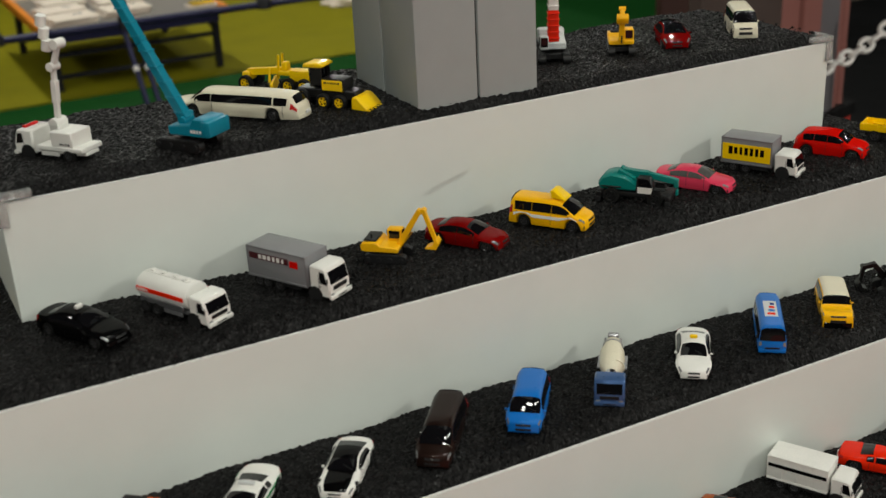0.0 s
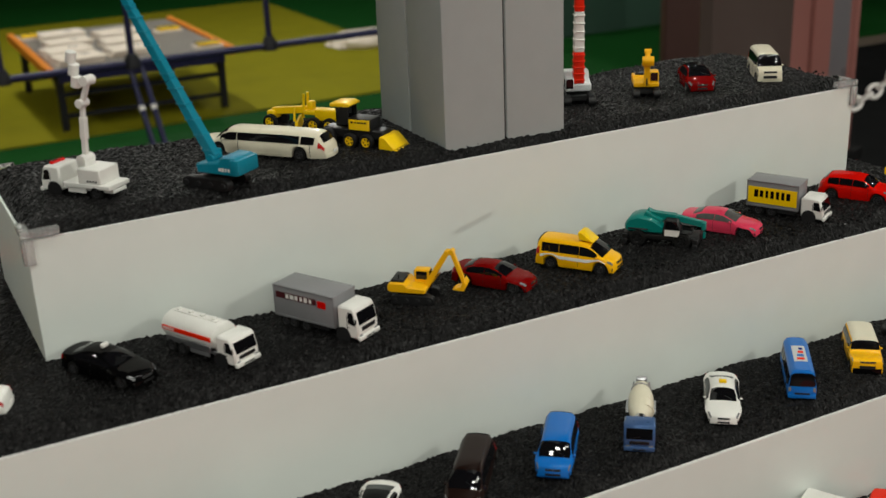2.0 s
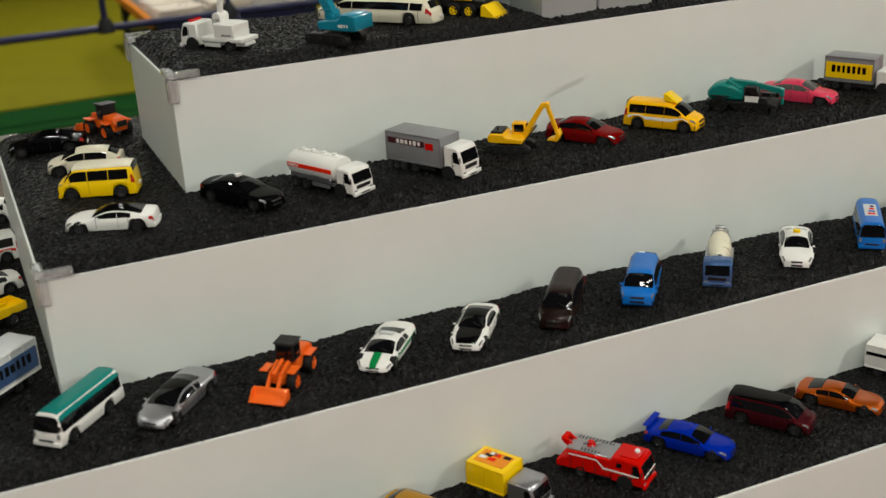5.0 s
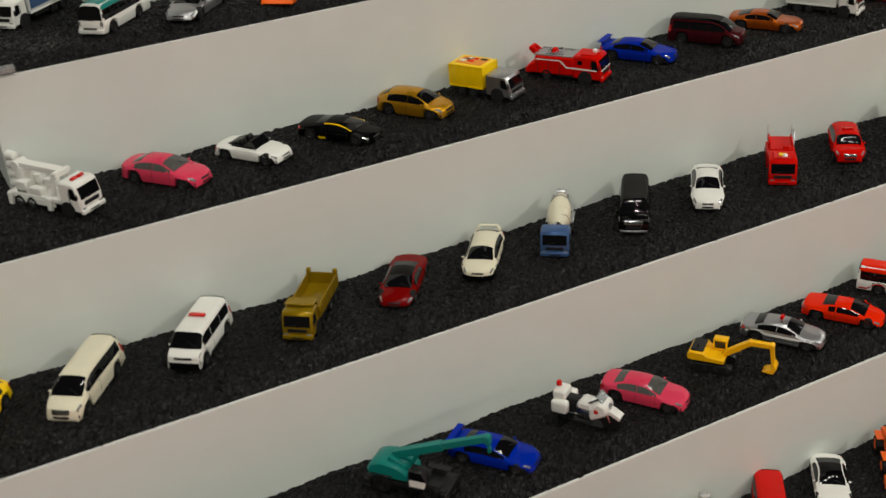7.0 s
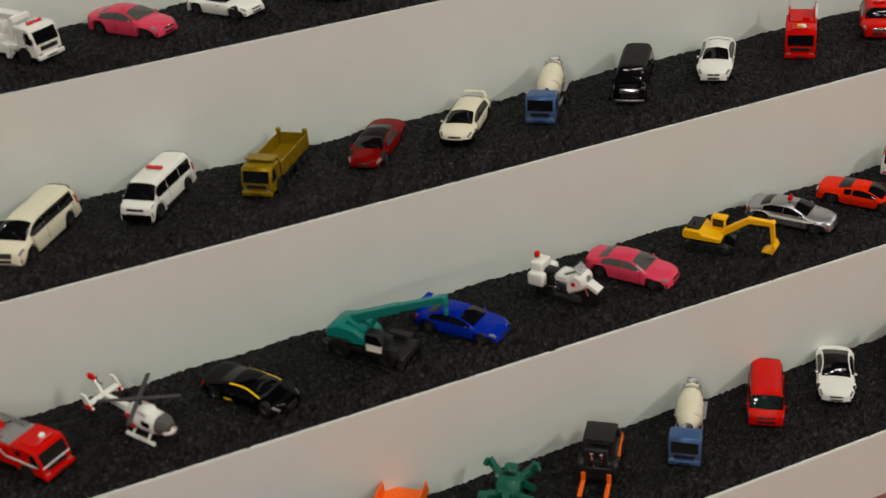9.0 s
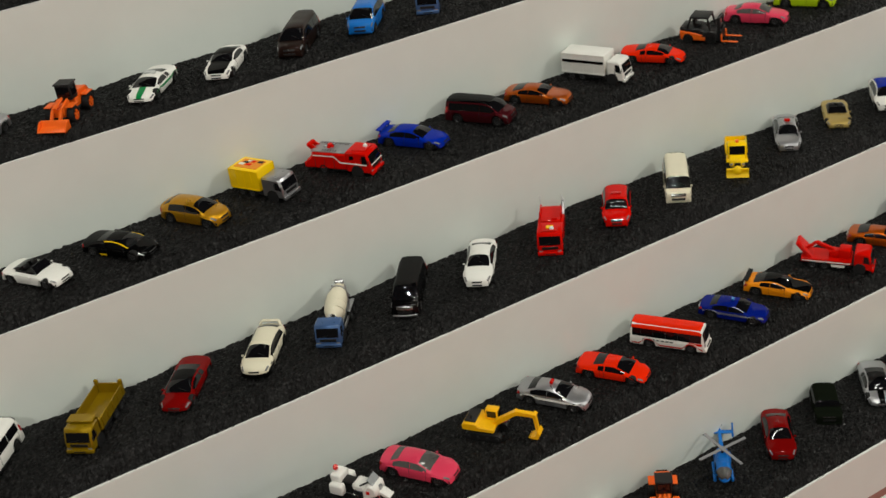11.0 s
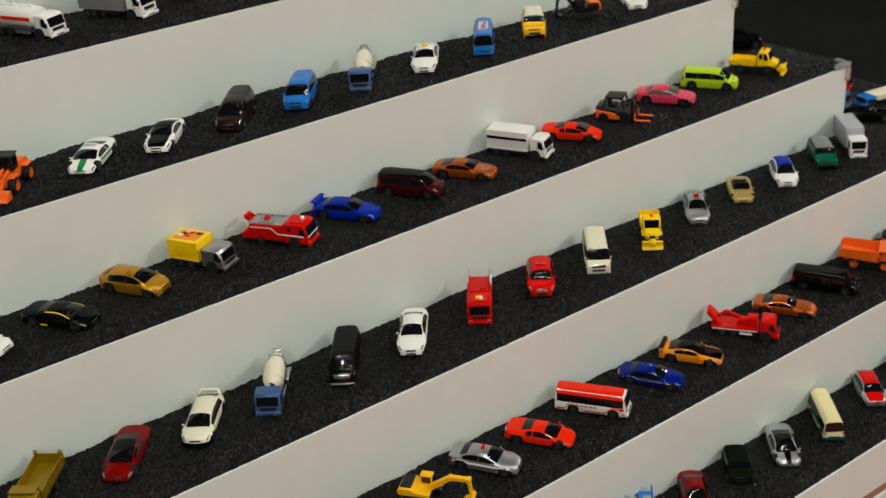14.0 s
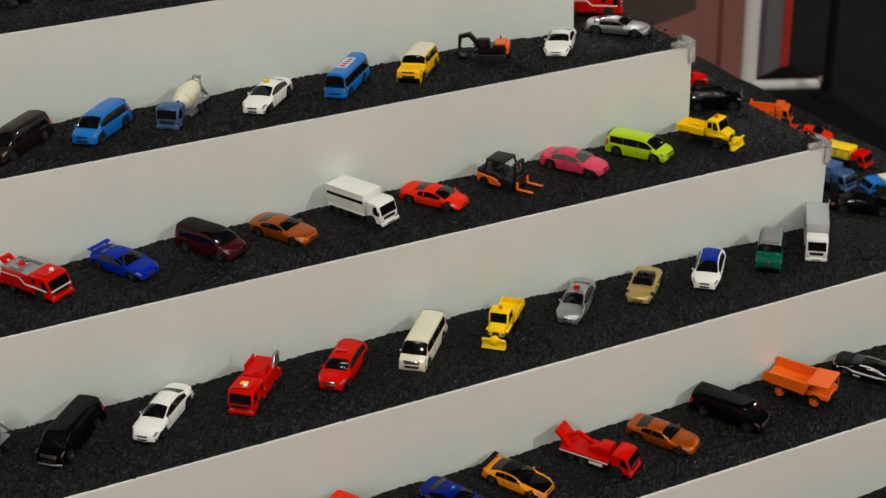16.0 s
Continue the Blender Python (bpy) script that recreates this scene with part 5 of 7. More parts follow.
def wheel_loader(name, label, color, cabtop=DARK, lift=0.0):
    """Articulated loader: bucket, arms, bonnet, cab and four big wheels."""
    ob = thing(name, label, "toy loader", "toy vehicles on the stand")
    c = plastic(color)
    W = 0.0280
    part("rear_frame", box(-0.0130, 0, 0.0130, 0.0260, 0.0150, 0.0090, 0.0014, 2), c, ob)
    part("engine_hood", slab([(-0.0280, 0.0140), (-0.0060, 0.0140), (-0.0070, 0.0225), (-0.0240, 0.0215), (-0.0285, 0.0180)], -0.0078, 0.0078, bevel=0.0010), c, ob)
    part("rear_grille", box(-0.0288, 0, 0.0165, 0.0008, 0.0110, 0.0056, 0.0002), DARK, ob)
    part("front_frame", box(0.0120, 0, 0.0115, 0.0180, 0.0120, 0.0080, 0.0012, 2), c, ob)
    cab = part("cab", box(-0.0020, 0, 0.0245, 0.0125, 0.0150, 0.0140, 0.0010, 2), cabtop, ob, "dark glazed cab")
    part("cab_roof", box(-0.0022, 0, 0.0322, 0.0150, 0.0168, 0.0016, 0.0006), cabtop, cab)
    part("windscreen", box(0.0045, 0, 0.0255, 0.0005, 0.0124, 0.0090, 0.0002), GLASS, cab)
    for q in (1, -1):
        part("side_window", box(-0.0020, q * 0.0077, 0.0255, 0.0096, 0.0005, 0.0086, 0.0002), GLASS, cab)
        for x in (0.0145, -0.0160):
            wheel(ob, x, q * 0.0108, 0.0080, 0.0068, hub=c)
            part("mudguard", box(x - 0.001, q * 0.0108, 0.0168, 0.0130, 0.0066, 0.0012, 0.0004), c, ob)
        part("lift_arm", beam((0.0070, q * 0.0042, 0.0190), (0.0215, q * 0.0042, 0.0150), 0.0024, 0.0040), c, ob)
        part("lift_arm", beam((0.0215, q * 0.0042, 0.0150), (0.0300, q * 0.0042, 0.0070 + lift), 0.0024, 0.0036), c, ob)
    part("tilt_ram", rod((0.0090, 0, 0.0215), (0.0250, 0, 0.0175), 0.0014), c, ob)
    z = 0.0020 + lift
    bucket_ob = part("bucket", slab([(0.0300, z), (0.0420, z), (0.0425, z + 0.0010), (0.0330, z + 0.0024), (0.0314, z + 0.0078), (0.0298, z + 0.0078)], -W * 0.50, W * 0.50, bevel=0.0004), c, ob)
    for q in (1, -1):
        part("bucket_cheek", slab([(0.0300, z), (0.0418, z), (0.0350, z + 0.0074), (0.0300, z + 0.0077)], q * W * 0.50, q * (W * 0.50 - 0.0012), bevel=0), c, bucket_ob)
    return ob


def forklift(name, label, color="orange"):
    """Counterbalance forklift: orange skirt, black deck, roll cage, mast and forks."""
    ob = thing(name, label, "toy forklift", "toy vehicles on the stand")
    c = plastic(color)
    W = 0.0280
    part("body", slab([(-0.0265, 0.0045), (0.0030, 0.0036), (0.0036, 0.0080), (-0.0060, 0.0128), (-0.0275, 0.0156)], -W / 2, W / 2, bevel=0.0014), c, ob)
    part("front_chassis", box(0.0090, 0, 0.0085, 0.0120, W * 0.84, 0.0080, 0.0010), DARK, ob)
    part("deck", slab([(-0.0270, 0.0105), (0.0120, 0.0098), (0.0110, 0.0135), (0.0030, 0.0140), (-0.0040, 0.0175), (-0.0230, 0.0178), (-0.0280, 0.0140)], -W * 0.46, W * 0.46, bevel=0.0014), DARK, ob, "black upper deck")
    part("counterweight", box(-0.0238, 0, 0.0160, 0.0075, W * 0.90, 0.0060, 0.0022, 3), DARK, ob)
    part("seat", box(-0.0080, 0, 0.0190, 0.0085, 0.0120, 0.0040, 0.0010), DARK, ob)
    part("seat_back", box(-0.0125, 0, 0.0225, 0.0024, 0.0120, 0.0080, 0.0008), DARK, ob)
    for q in (1, -1):
        part("guard_post", beam((0.0080, q * W * 0.41, 0.0125), (0.0040, q * W * 0.37, 0.0290), 0.0020, 0.0020), DARK, ob)
        part("guard_post", beam((-0.0190, q * W * 0.41, 0.0160), (-0.0150, q * W * 0.37, 0.0290), 0.0020, 0.0020), DARK, ob)
        part("step_fender", slab([(-0.0020, 0.0090), (0.0150, 0.0090), (0.0140, 0.0150), (0.0060, 0.0160), (0.0000, 0.0140)], q * W * 0.36, q * W * 0.53, bevel=0.0010), DARK, ob)
        wheel(ob, 0.0085, q * (W / 2 - 0.002), 0.0066, 0.0050, hub=DARK)
        wheel(ob, -0.0175, q * (W / 2 - 0.001), 0.0060, 0.0046, hub=DARK)
        part("mast_rail", box(0.0160, q * W * 0.25, 0.0165, 0.0036, 0.0030, 0.0270, 0.0005), DARK, ob)
        part("lift_ram", rod((0.0155, q * W * 0.13, 0.0050), (0.0155, q * W * 0.13, 0.0260), 0.0013), CHROME, ob)
        fork = part("fork", box(0.0285, q * W * 0.34, 0.0036, 0.0190, 0.0034, 0.0012, 0.0004), c, ob)
        part("fork_heel", box(0.0196, q * W * 0.34, 0.0075, 0.0014, 0.0034, 0.0080, 0.0003), c, fork)
    part("guard_roof", box(-0.0055, 0, 0.0298, 0.0220, W * 0.84, 0.0026, 0.0011, 2), DARK, ob, "black overhead guard")
    part("carriage", box(0.0186, 0, 0.0105, 0.0018, W * 0.74, 0.0110, 0.0004), DARK, ob)
    part("mast_crossbar", box(0.0160, 0, 0.0290, 0.0032, W * 0.56, 0.0028, 0.0004), DARK, ob)
    part("mast_crossbar", box(0.0160, 0, 0.0190, 0.0028, W * 0.50, 0.0024, 0.0004), DARK, ob)
    part("steering_wheel", lathe([(-0.0004, 0.0026), (0.0004, 0.0026)], 12, Matrix.Translation((0.0020, 0, 0.0185)) @ pose(0, 0, 0, 0, -60, 0)), DARK, ob)
    return ob


def motorcycle(name, label):
    """Police motorcycle with fairing, seat, panniers and a red lamp on a pole."""
    ob = thing(name, label, "toy motorcycle", "toy vehicles on the stand")
    w = paint("white")
    for x in (0.0210, -0.0190):
        hub = wheel(ob, x, 0.0001, 0.0092, 0.0046)
        hub.location = (x, 0, 0.0092)
    part("engine", box(0.0000, 0, 0.0100, 0.0150, 0.0090, 0.0090, 0.0014, 2), CHROME, ob)
    part("tank", slab([(0.0090, 0.0150), (0.0070, 0.0245), (-0.0050, 0.0250), (-0.0080, 0.0160)], -0.0072, 0.0072, bevel=0.0028), w, ob)
    fair = part("fairing", slab([(0.0040, 0.0070), (0.0200, 0.0160), (0.0195, 0.0250), (0.0110, 0.0280), (0.0040, 0.0180)], -0.0084, 0.0084, bevel=0.0022), w, ob)
    part("windshield", slab([(0.0165, 0.0255), (0.0110, 0.0315), (0.0103, 0.0315), (0.0150, 0.0255)], -0.0062, 0.0062, bevel=0), mat("clear_visor", (0.7, 0.74, 0.76), rough=0.08, trans=0.7), fair)
    part("headlight", lathe([(0, 0.0032), (0.0014, 0.0024)], 12, Matrix.Translation((0.0190, 0, 0.0215))), LAMP, fair)
    part("front_mudguard", slab([(0.0120, 0.0150), (0.0210, 0.0200), (0.0300, 0.0150), (0.0285, 0.0120), (0.0210, 0.0160), (0.0135, 0.0120)], -0.0044, 0.0044, bevel=0.0004), w, ob)
    part("seat", box(-0.0095, 0, 0.0215, 0.0150, 0.0090, 0.0034, 0.0014, 2), DARK, ob, "black seat")
    for q in (1, -1):
        part("pannier", box(-0.0195, q * 0.0092, 0.0170, 0.0140, 0.0076, 0.0110, 0.0022, 3), w, ob)
        part("fork", rod((0.0145, q * 0.0036, 0.0230), (0.0210, q * 0.0036, 0.0092), 0.0009), CHROME, ob)
        part("crash_bar", rod((0.0060, q * 0.0058, 0.0060), (0.0060, q * 0.0100, 0.0130), 0.0007), CHROME, ob)
        part("handlebar", rod((0.0110, q * 0.0020, 0.0270), (0.0060, q * 0.0110, 0.0280), 0.0008), DARK, ob)
        part("side_badge", box(0.0110, q * 0.0086, 0.0190, 0.0034, 0.0004, 0.0034, 0.0001), paint("red"), ob)
        part("swing_arm", beam((-0.0030, q * 0.0042, 0.0090), (-0.0190, q * 0.0042, 0.0092), 0.0012, 0.0018), CHROME, ob)
    part("top_box", box(-0.0215, 0, 0.0250, 0.0110, 0.0150, 0.0080, 0.0020, 3), w, ob)
    part("lamp_pole", rod((-0.0235, 0, 0.0280), (-0.0240, 0, 0.0312), 0.0008), CHROME, ob)
    part("red_lamp", lathe([(0, 0.0024), (0.0026, 0.0024), (0.0040, 0.0012)], 12, Matrix.Translation((-0.0240, 0, 0.0308)) @ pose(0, 0, 0, 0, -90, 0)), mat("beacon_red", COLORS["red"], rough=0.15, coat=0.8), ob, "red warning lamp")
    part("stand_foot", box(0, 0, 0.0012, 0.030, 0.0080, 0.0020, 0.0004), DARK, ob)
    return ob


def helicopter(name, label, color, accent, rotor):
    """A slim rescue helicopter on skids, with end plates on its tailplane and a four-blade rotor."""
    ob = thing(name, label, "toy helicopter", "toy vehicles on the stand")
    c = paint(color)
    prof = [(0.0290, 0.0008), (0.0278, 0.0034), (0.0230, 0.0066), (0.0150, 0.0086), (0.0030, 0.0092), (-0.0060, 0.0080), (-0.0130, 0.0050), (-0.0160, 0.0026)]
    squash = Matrix.Translation((0, 0, 0.0140)) @ Matrix.Diagonal((1, 0.92, 0.88, 1))
    body = part("fuselage", lathe(prof, 20, squash), c, ob)
    glass = part("canopy", lathe([(0.0283, 0.0030), (0.0268, 0.0044), (0.0232, 0.0069), (0.0185, 0.0082)], 20, Matrix.Translation((0.0003, 0, 0.0148)) @ Matrix.Diagonal((1, 0.93, 0.88, 1))), PALE_GLASS, body, "grey canopy glass")
    part("canopy_frame", beam((0.0175, 0, 0.0222), (0.0280, 0, 0.0172), 0.0012, 0.0012), c, glass)
    part("nose_rim", lathe([(0.0296, 0.0008), (0.0286, 0.0030), (0.0262, 0.0046), (0.0245, 0.0052)], 16, Matrix.Translation((0, 0, 0.0120)) @ Matrix.Diagonal((1, 1.1, 0.7, 1))), c, body)
    part("engine_cowl", slab([(-0.0130, 0.0190), (0.0120, 0.0200), (0.0090, 0.0240), (-0.0070, 0.0236)], -0.0052, 0.0052, bevel=0.0014), c, body)
    part("tail_boom", beam((-0.0120, 0, 0.0158), (-0.0460, 0, 0.0190), 0.0046, 0.0050, 0.0026, 0.0028), c, body)
    part("tail_fin", slab([(-0.0430, 0.0185), (-0.0510, 0.0310), (-0.0465, 0.0312), (-0.0390, 0.0200)], -0.0010, 0.0010, bevel=0), c, body)
    part("fin_tip", slab([(-0.0494, 0.0285), (-0.0512, 0.0318), (-0.0462, 0.0320), (-0.0446, 0.0287)], -0.0013, 0.0013, bevel=0), paint(accent), body)
    part("tailplane", box(-0.0380, 0, 0.0190, 0.0052, 0.0250, 0.0012, 0.0003), c, body)
    for q in (1, -1):
        part("end_plate", slab([(-0.0345, 0.0150), (-0.0420, 0.0150), (-0.0450, 0.0250), (-0.0400, 0.0250)], q * 0.0122, q * 0.0136, bevel=0), c, body)
        part("end_plate_tip", slab([(-0.0350, 0.0146), (-0.0422, 0.0146), (-0.0430, 0.0178), (-0.0358, 0.0178)], q * 0.0119, q * 0.0139, bevel=0), paint(accent), body)
        part("skid", rod((0.0170, q * 0.0085, 0.0026), (-0.0100, q * 0.0085, 0.0026), 0.0015), c, ob)
        for x in (0.0110, -0.0040):
            part("skid_leg", rod((x, q * 0.0085, 0.0030), (x, q * 0.0040, 0.0080), 0.0011), c, ob)
        part("side_window", box(0.0110, q * 0.0078, 0.0160, 0.0075, 0.0012, 0.0044, 0.0004), GLASS, body)
        part("side_stripe", slab([(-0.0010, 0.0085), (-0.0040, 0.0085), (-0.0070, 0.0195), (-0.0035, 0.0195)], q * 0.0074, q * 0.0083, bevel=0), paint(accent), body)
    part("mast", rod((0.0, 0, 0.0230), (0.0, 0, 0.0285), 0.0012), DARK, ob)
    hub = part("rotor_hub", lathe([(0, 0.0034), (0.0016, 0.0030)], 12, Matrix.Translation((0, 0, 0.0280)) @ pose(0, 0, 0, 0, -90, 0)), rotor, ob)
    for k in range(4):
        m = pose(0, 0, 0.0287, 0, 0, 35 + 90 * k)
        part("rotor_blade", box(0.0145, 0, 0, 0.0280, 0.0032, 0.0008, 0.0002), rotor, hub).matrix_basis = m
    for k in range(2):
        part("tail_rotor", box(-0.0455, 0.0024, 0.0250, 0.0012, 0.0006, 0.0110, 0.0002, m=pose(0, 0, 0, 0, 90 * k, 0)), rotor, ob)
    return ob


def walker(name, label):
    """A green walking excavator that crouches on bent legs with two short raised arms."""
    ob = thing(name, label, "toy machine", "toy vehicles on the stand")
    c = plastic("green")
    part("torso", slab([(-0.0130, 0.0110), (0.0080, 0.0100), (0.0110, 0.0160), (0.0020, 0.0235), (-0.0120, 0.0225)], -0.0086, 0.0086, bevel=0.0024), c, ob)
    part("head", slab([(-0.0150, 0.0215), (-0.0030, 0.0215), (-0.0040, 0.0280), (-0.0140, 0.0275)], -0.0050, 0.0050, bevel=0.0014), c, ob)
    part("visor", box(-0.0034, 0, 0.0250, 0.0012, 0.0070, 0.0026, 0.0004), DARK, ob)
    part("spine", beam((0.0080, 0, 0.0160), (0.0230, 0, 0.0100), 0.0054, 0.0058, 0.0040, 0.0040), c, ob)
    part("centre_leg", beam((0.0230, 0, 0.0110), (0.0270, 0, 0.0010), 0.0042, 0.0042, 0.0026, 0.0026), c, ob)
    for q in (1, -1):
        hip = part("hip", beam((0.0060, q * 0.0060, 0.0130), (0.0110, q * 0.0165, 0.0140), 0.0056, 0.0056), c, ob)
        part("leg", beam((0.0110, q * 0.0165, 0.0145), (0.0200, q * 0.0190, 0.0010), 0.0048, 0.0048, 0.0030, 0.0030), c, hip)
        part("knee", rod((0.0112, q * 0.0130, 0.0140), (0.0112, q * 0.0200, 0.0140), 0.0038, seg=12), c, hip)
        part("foot_pad", box(0.0205, q * 0.0192, 0.0014, 0.0060, 0.0050, 0.0022, 0.0005), c, hip)
        arm = part("arm", beam((-0.0060, q * 0.0070, 0.0190), (-0.0130, q * 0.0130, 0.0215), 0.0050, 0.0050), c, ob)
        part("shoulder", rod((-0.0060, q * 0.0060, 0.0190), (-0.0060, q * 0.0110, 0.0195), 0.0036, seg=12), c, arm)
        part("forearm", beam((-0.0130, q * 0.0130, 0.0215), (-0.0150, q * 0.0175, 0.0275), 0.0044, 0.0044), c, arm)
        part("claw", beam((-0.0150, q * 0.0175, 0.0275), (-0.0120, q * 0.0200, 0.0230), 0.0026, 0.0044), c, arm)
        part("rear_leg", beam((-0.0100, q * 0.0070, 0.0120), (-0.0170, q * 0.0140, 0.0010), 0.0046, 0.0046), c, ob)
    return ob


def bucket_truck(name, label):
    """White aerial lift lorry with a jointed boom that ends in a stack of cups."""
    L, W = 0.066, 0.0240
    ob = truck_base(name, label, "white", L, W, 0.0240, 0.0190, axles=(0.0200, -0.0190), beacon="red", chassis=paint("white"))
    part("deck", box(-0.0110, 0, 0.0104, 0.0440, W, 0.0036, 0.0006), paint("white"), ob)
    part("tool_box", box(-0.0140, 0, 0.0178, 0.0210, W * 0.96, 0.0120, 0.0008), paint("white"), ob)
    bars(ob, -0.022, -0.012, W * 0.485, 0.0145, 0.0016, 4, DARK, 8)
    bars(ob, -0.022, -0.012, -W * 0.485, 0.0145, 0.0016, 4, DARK, 8)
    part("turret", box(-0.0040, 0, 0.0200, 0.0100, 0.0120, 0.0170, 0.0012), paint("white"), ob)
    arm = plastic("white")
    b = part("boom", beam((-0.0040, 0, 0.0270), (-0.0085, 0, 0.0720), 0.0040, 0.0040, 0.0033, 0.0033), arm, ob)
    part("boom_pivot", rod((-0.0040, -0.0060, 0.0280), (-0.0040, 0.0060, 0.0280), 0.0044, seg=16), arm, b)
    part("boom_sleeve", beam((-0.0057, 0, 0.0440), (-0.0074, 0, 0.0610), 0.0048, 0.0048), arm, b)
    part("upper_boom", beam((-0.0085, 0, 0.0715), (-0.0165, 0, 0.0890), 0.0038, 0.0038, 0.0036, 0.0036), arm, b)
    part("elbow", rod((-0.0085, -0.0046, 0.0720), (-0.0085, 0.0046, 0.0720), 0.0034, seg=14), arm, b)
    part("elbow", rod((-0.0165, -0.0050, 0.0895), (-0.0165, 0.0050, 0.0895), 0.0040, seg=14), arm, b)
    part("bucket_bracket", beam((-0.0160, 0, 0.0890), (-0.0070, 0, 0.0880), 0.0030, 0.0030), arm, b)
    for k in range(3):
        part("bucket_cup", lathe([(-0.0044, 0.0032), (-0.0040, 0.0040), (0.0040, 0.0040), (0.0044, 0.0032)], 16, Matrix.Translation((-0.0060 + 0.0010 * k, 0, 0.0880 + 0.0092 * k)) @ pose(0, 0, 0, 0, 76, 0)), arm, b)
    return ob


def pumper(name, label):
    """White works lorry with a level boom over its deck and four open cups stacked at the rear."""
    L, W = 0.074, 0.0250
    ob = truck_base(name, label, "white", L, W, 0.0270, 0.0200, axles=(0.0240, -0.0120, -0.0240), chassis=paint("white"))
    arm = plastic("white")
    for q in (1, -1):
        part("light_bar", box(L / 2 - 0.0100, q * 0.0036, 0.0276, 0.0030, 0.0062, 0.0024, 0.0006), mat("beacon_red", COLORS["red"], rough=0.15, coat=0.8), ob, "red light bar")
    deck = part("deck", box(-0.0100, 0, 0.0104, 0.0520, W * 0.95, 0.0036, 0.0006), arm, ob)
    for q in (1, -1):
        part("tool_box", box(-0.0210, q * W * 0.30, 0.0166, 0.0110, W * 0.30, 0.0100, 0.0008), arm, deck)
        part("tool_box", box(-0.0080, q * W * 0.32, 0.0148, 0.0120, W * 0.26, 0.0064, 0.0008), arm, deck)
        bars(deck, -0.0250, -0.0170, q * (W * 0.45 + 0.0002), 0.0140, 0.0012, 4, DARK, 8)
        part("post", beam((0.0080, q * W * 0.34, 0.0115), (0.0110, q * W * 0.30, 0.0300), 0.0022, 0.0034), arm, deck)
        part("skirt", box(-0.0100, q * W * 0.45, 0.0076, 0.0360, 0.0020, 0.0050, 0.0004), arm, ob)
        for x in (0.0060, -0.0330):
            part("outrigger", box(x, q * W * 0.48, 0.0068, 0.0044, 0.0030, 0.0100, 0.0005), arm, ob)
    part("turret", box(-0.0260, 0, 0.0210, 0.0090, 0.0110, 0.0180, 0.0012, 2), arm, ob)
    boom = part("boom", beam((-0.0330, 0, 0.0315), (0.0110, 0, 0.0300), 0.0080, 0.0046), arm, ob)
    part("boom_pivot", rod((-0.0290, -0.0056, 0.0310), (-0.0290, 0.0056, 0.0310), 0.0036, seg=14), arm, boom)
    part("boom_rest", box(0.0120, 0, 0.0290, 0.0040, 0.0170, 0.0050, 0.0007), arm, boom)
    for z in (0.0125, 0.0205, 0.0285, 0.0350):
        cup = part("bucket_cup", lathe([(-0.0062, 0.0030), (-0.0066, 0.0040), (-0.0056, 0.0042), (0.0008, 0.0036), (0.0014, 0.0026)], 16, Matrix.Translation((-0.0360, 0.0030, z))), arm, boom)
        part("cup_inside", lathe([(-0.0067, 0.0026), (-0.0063, 0.0026)], 14, Matrix.Translation((-0.0360, 0.0030, z))), plastic("pale"), cup)
    return ob


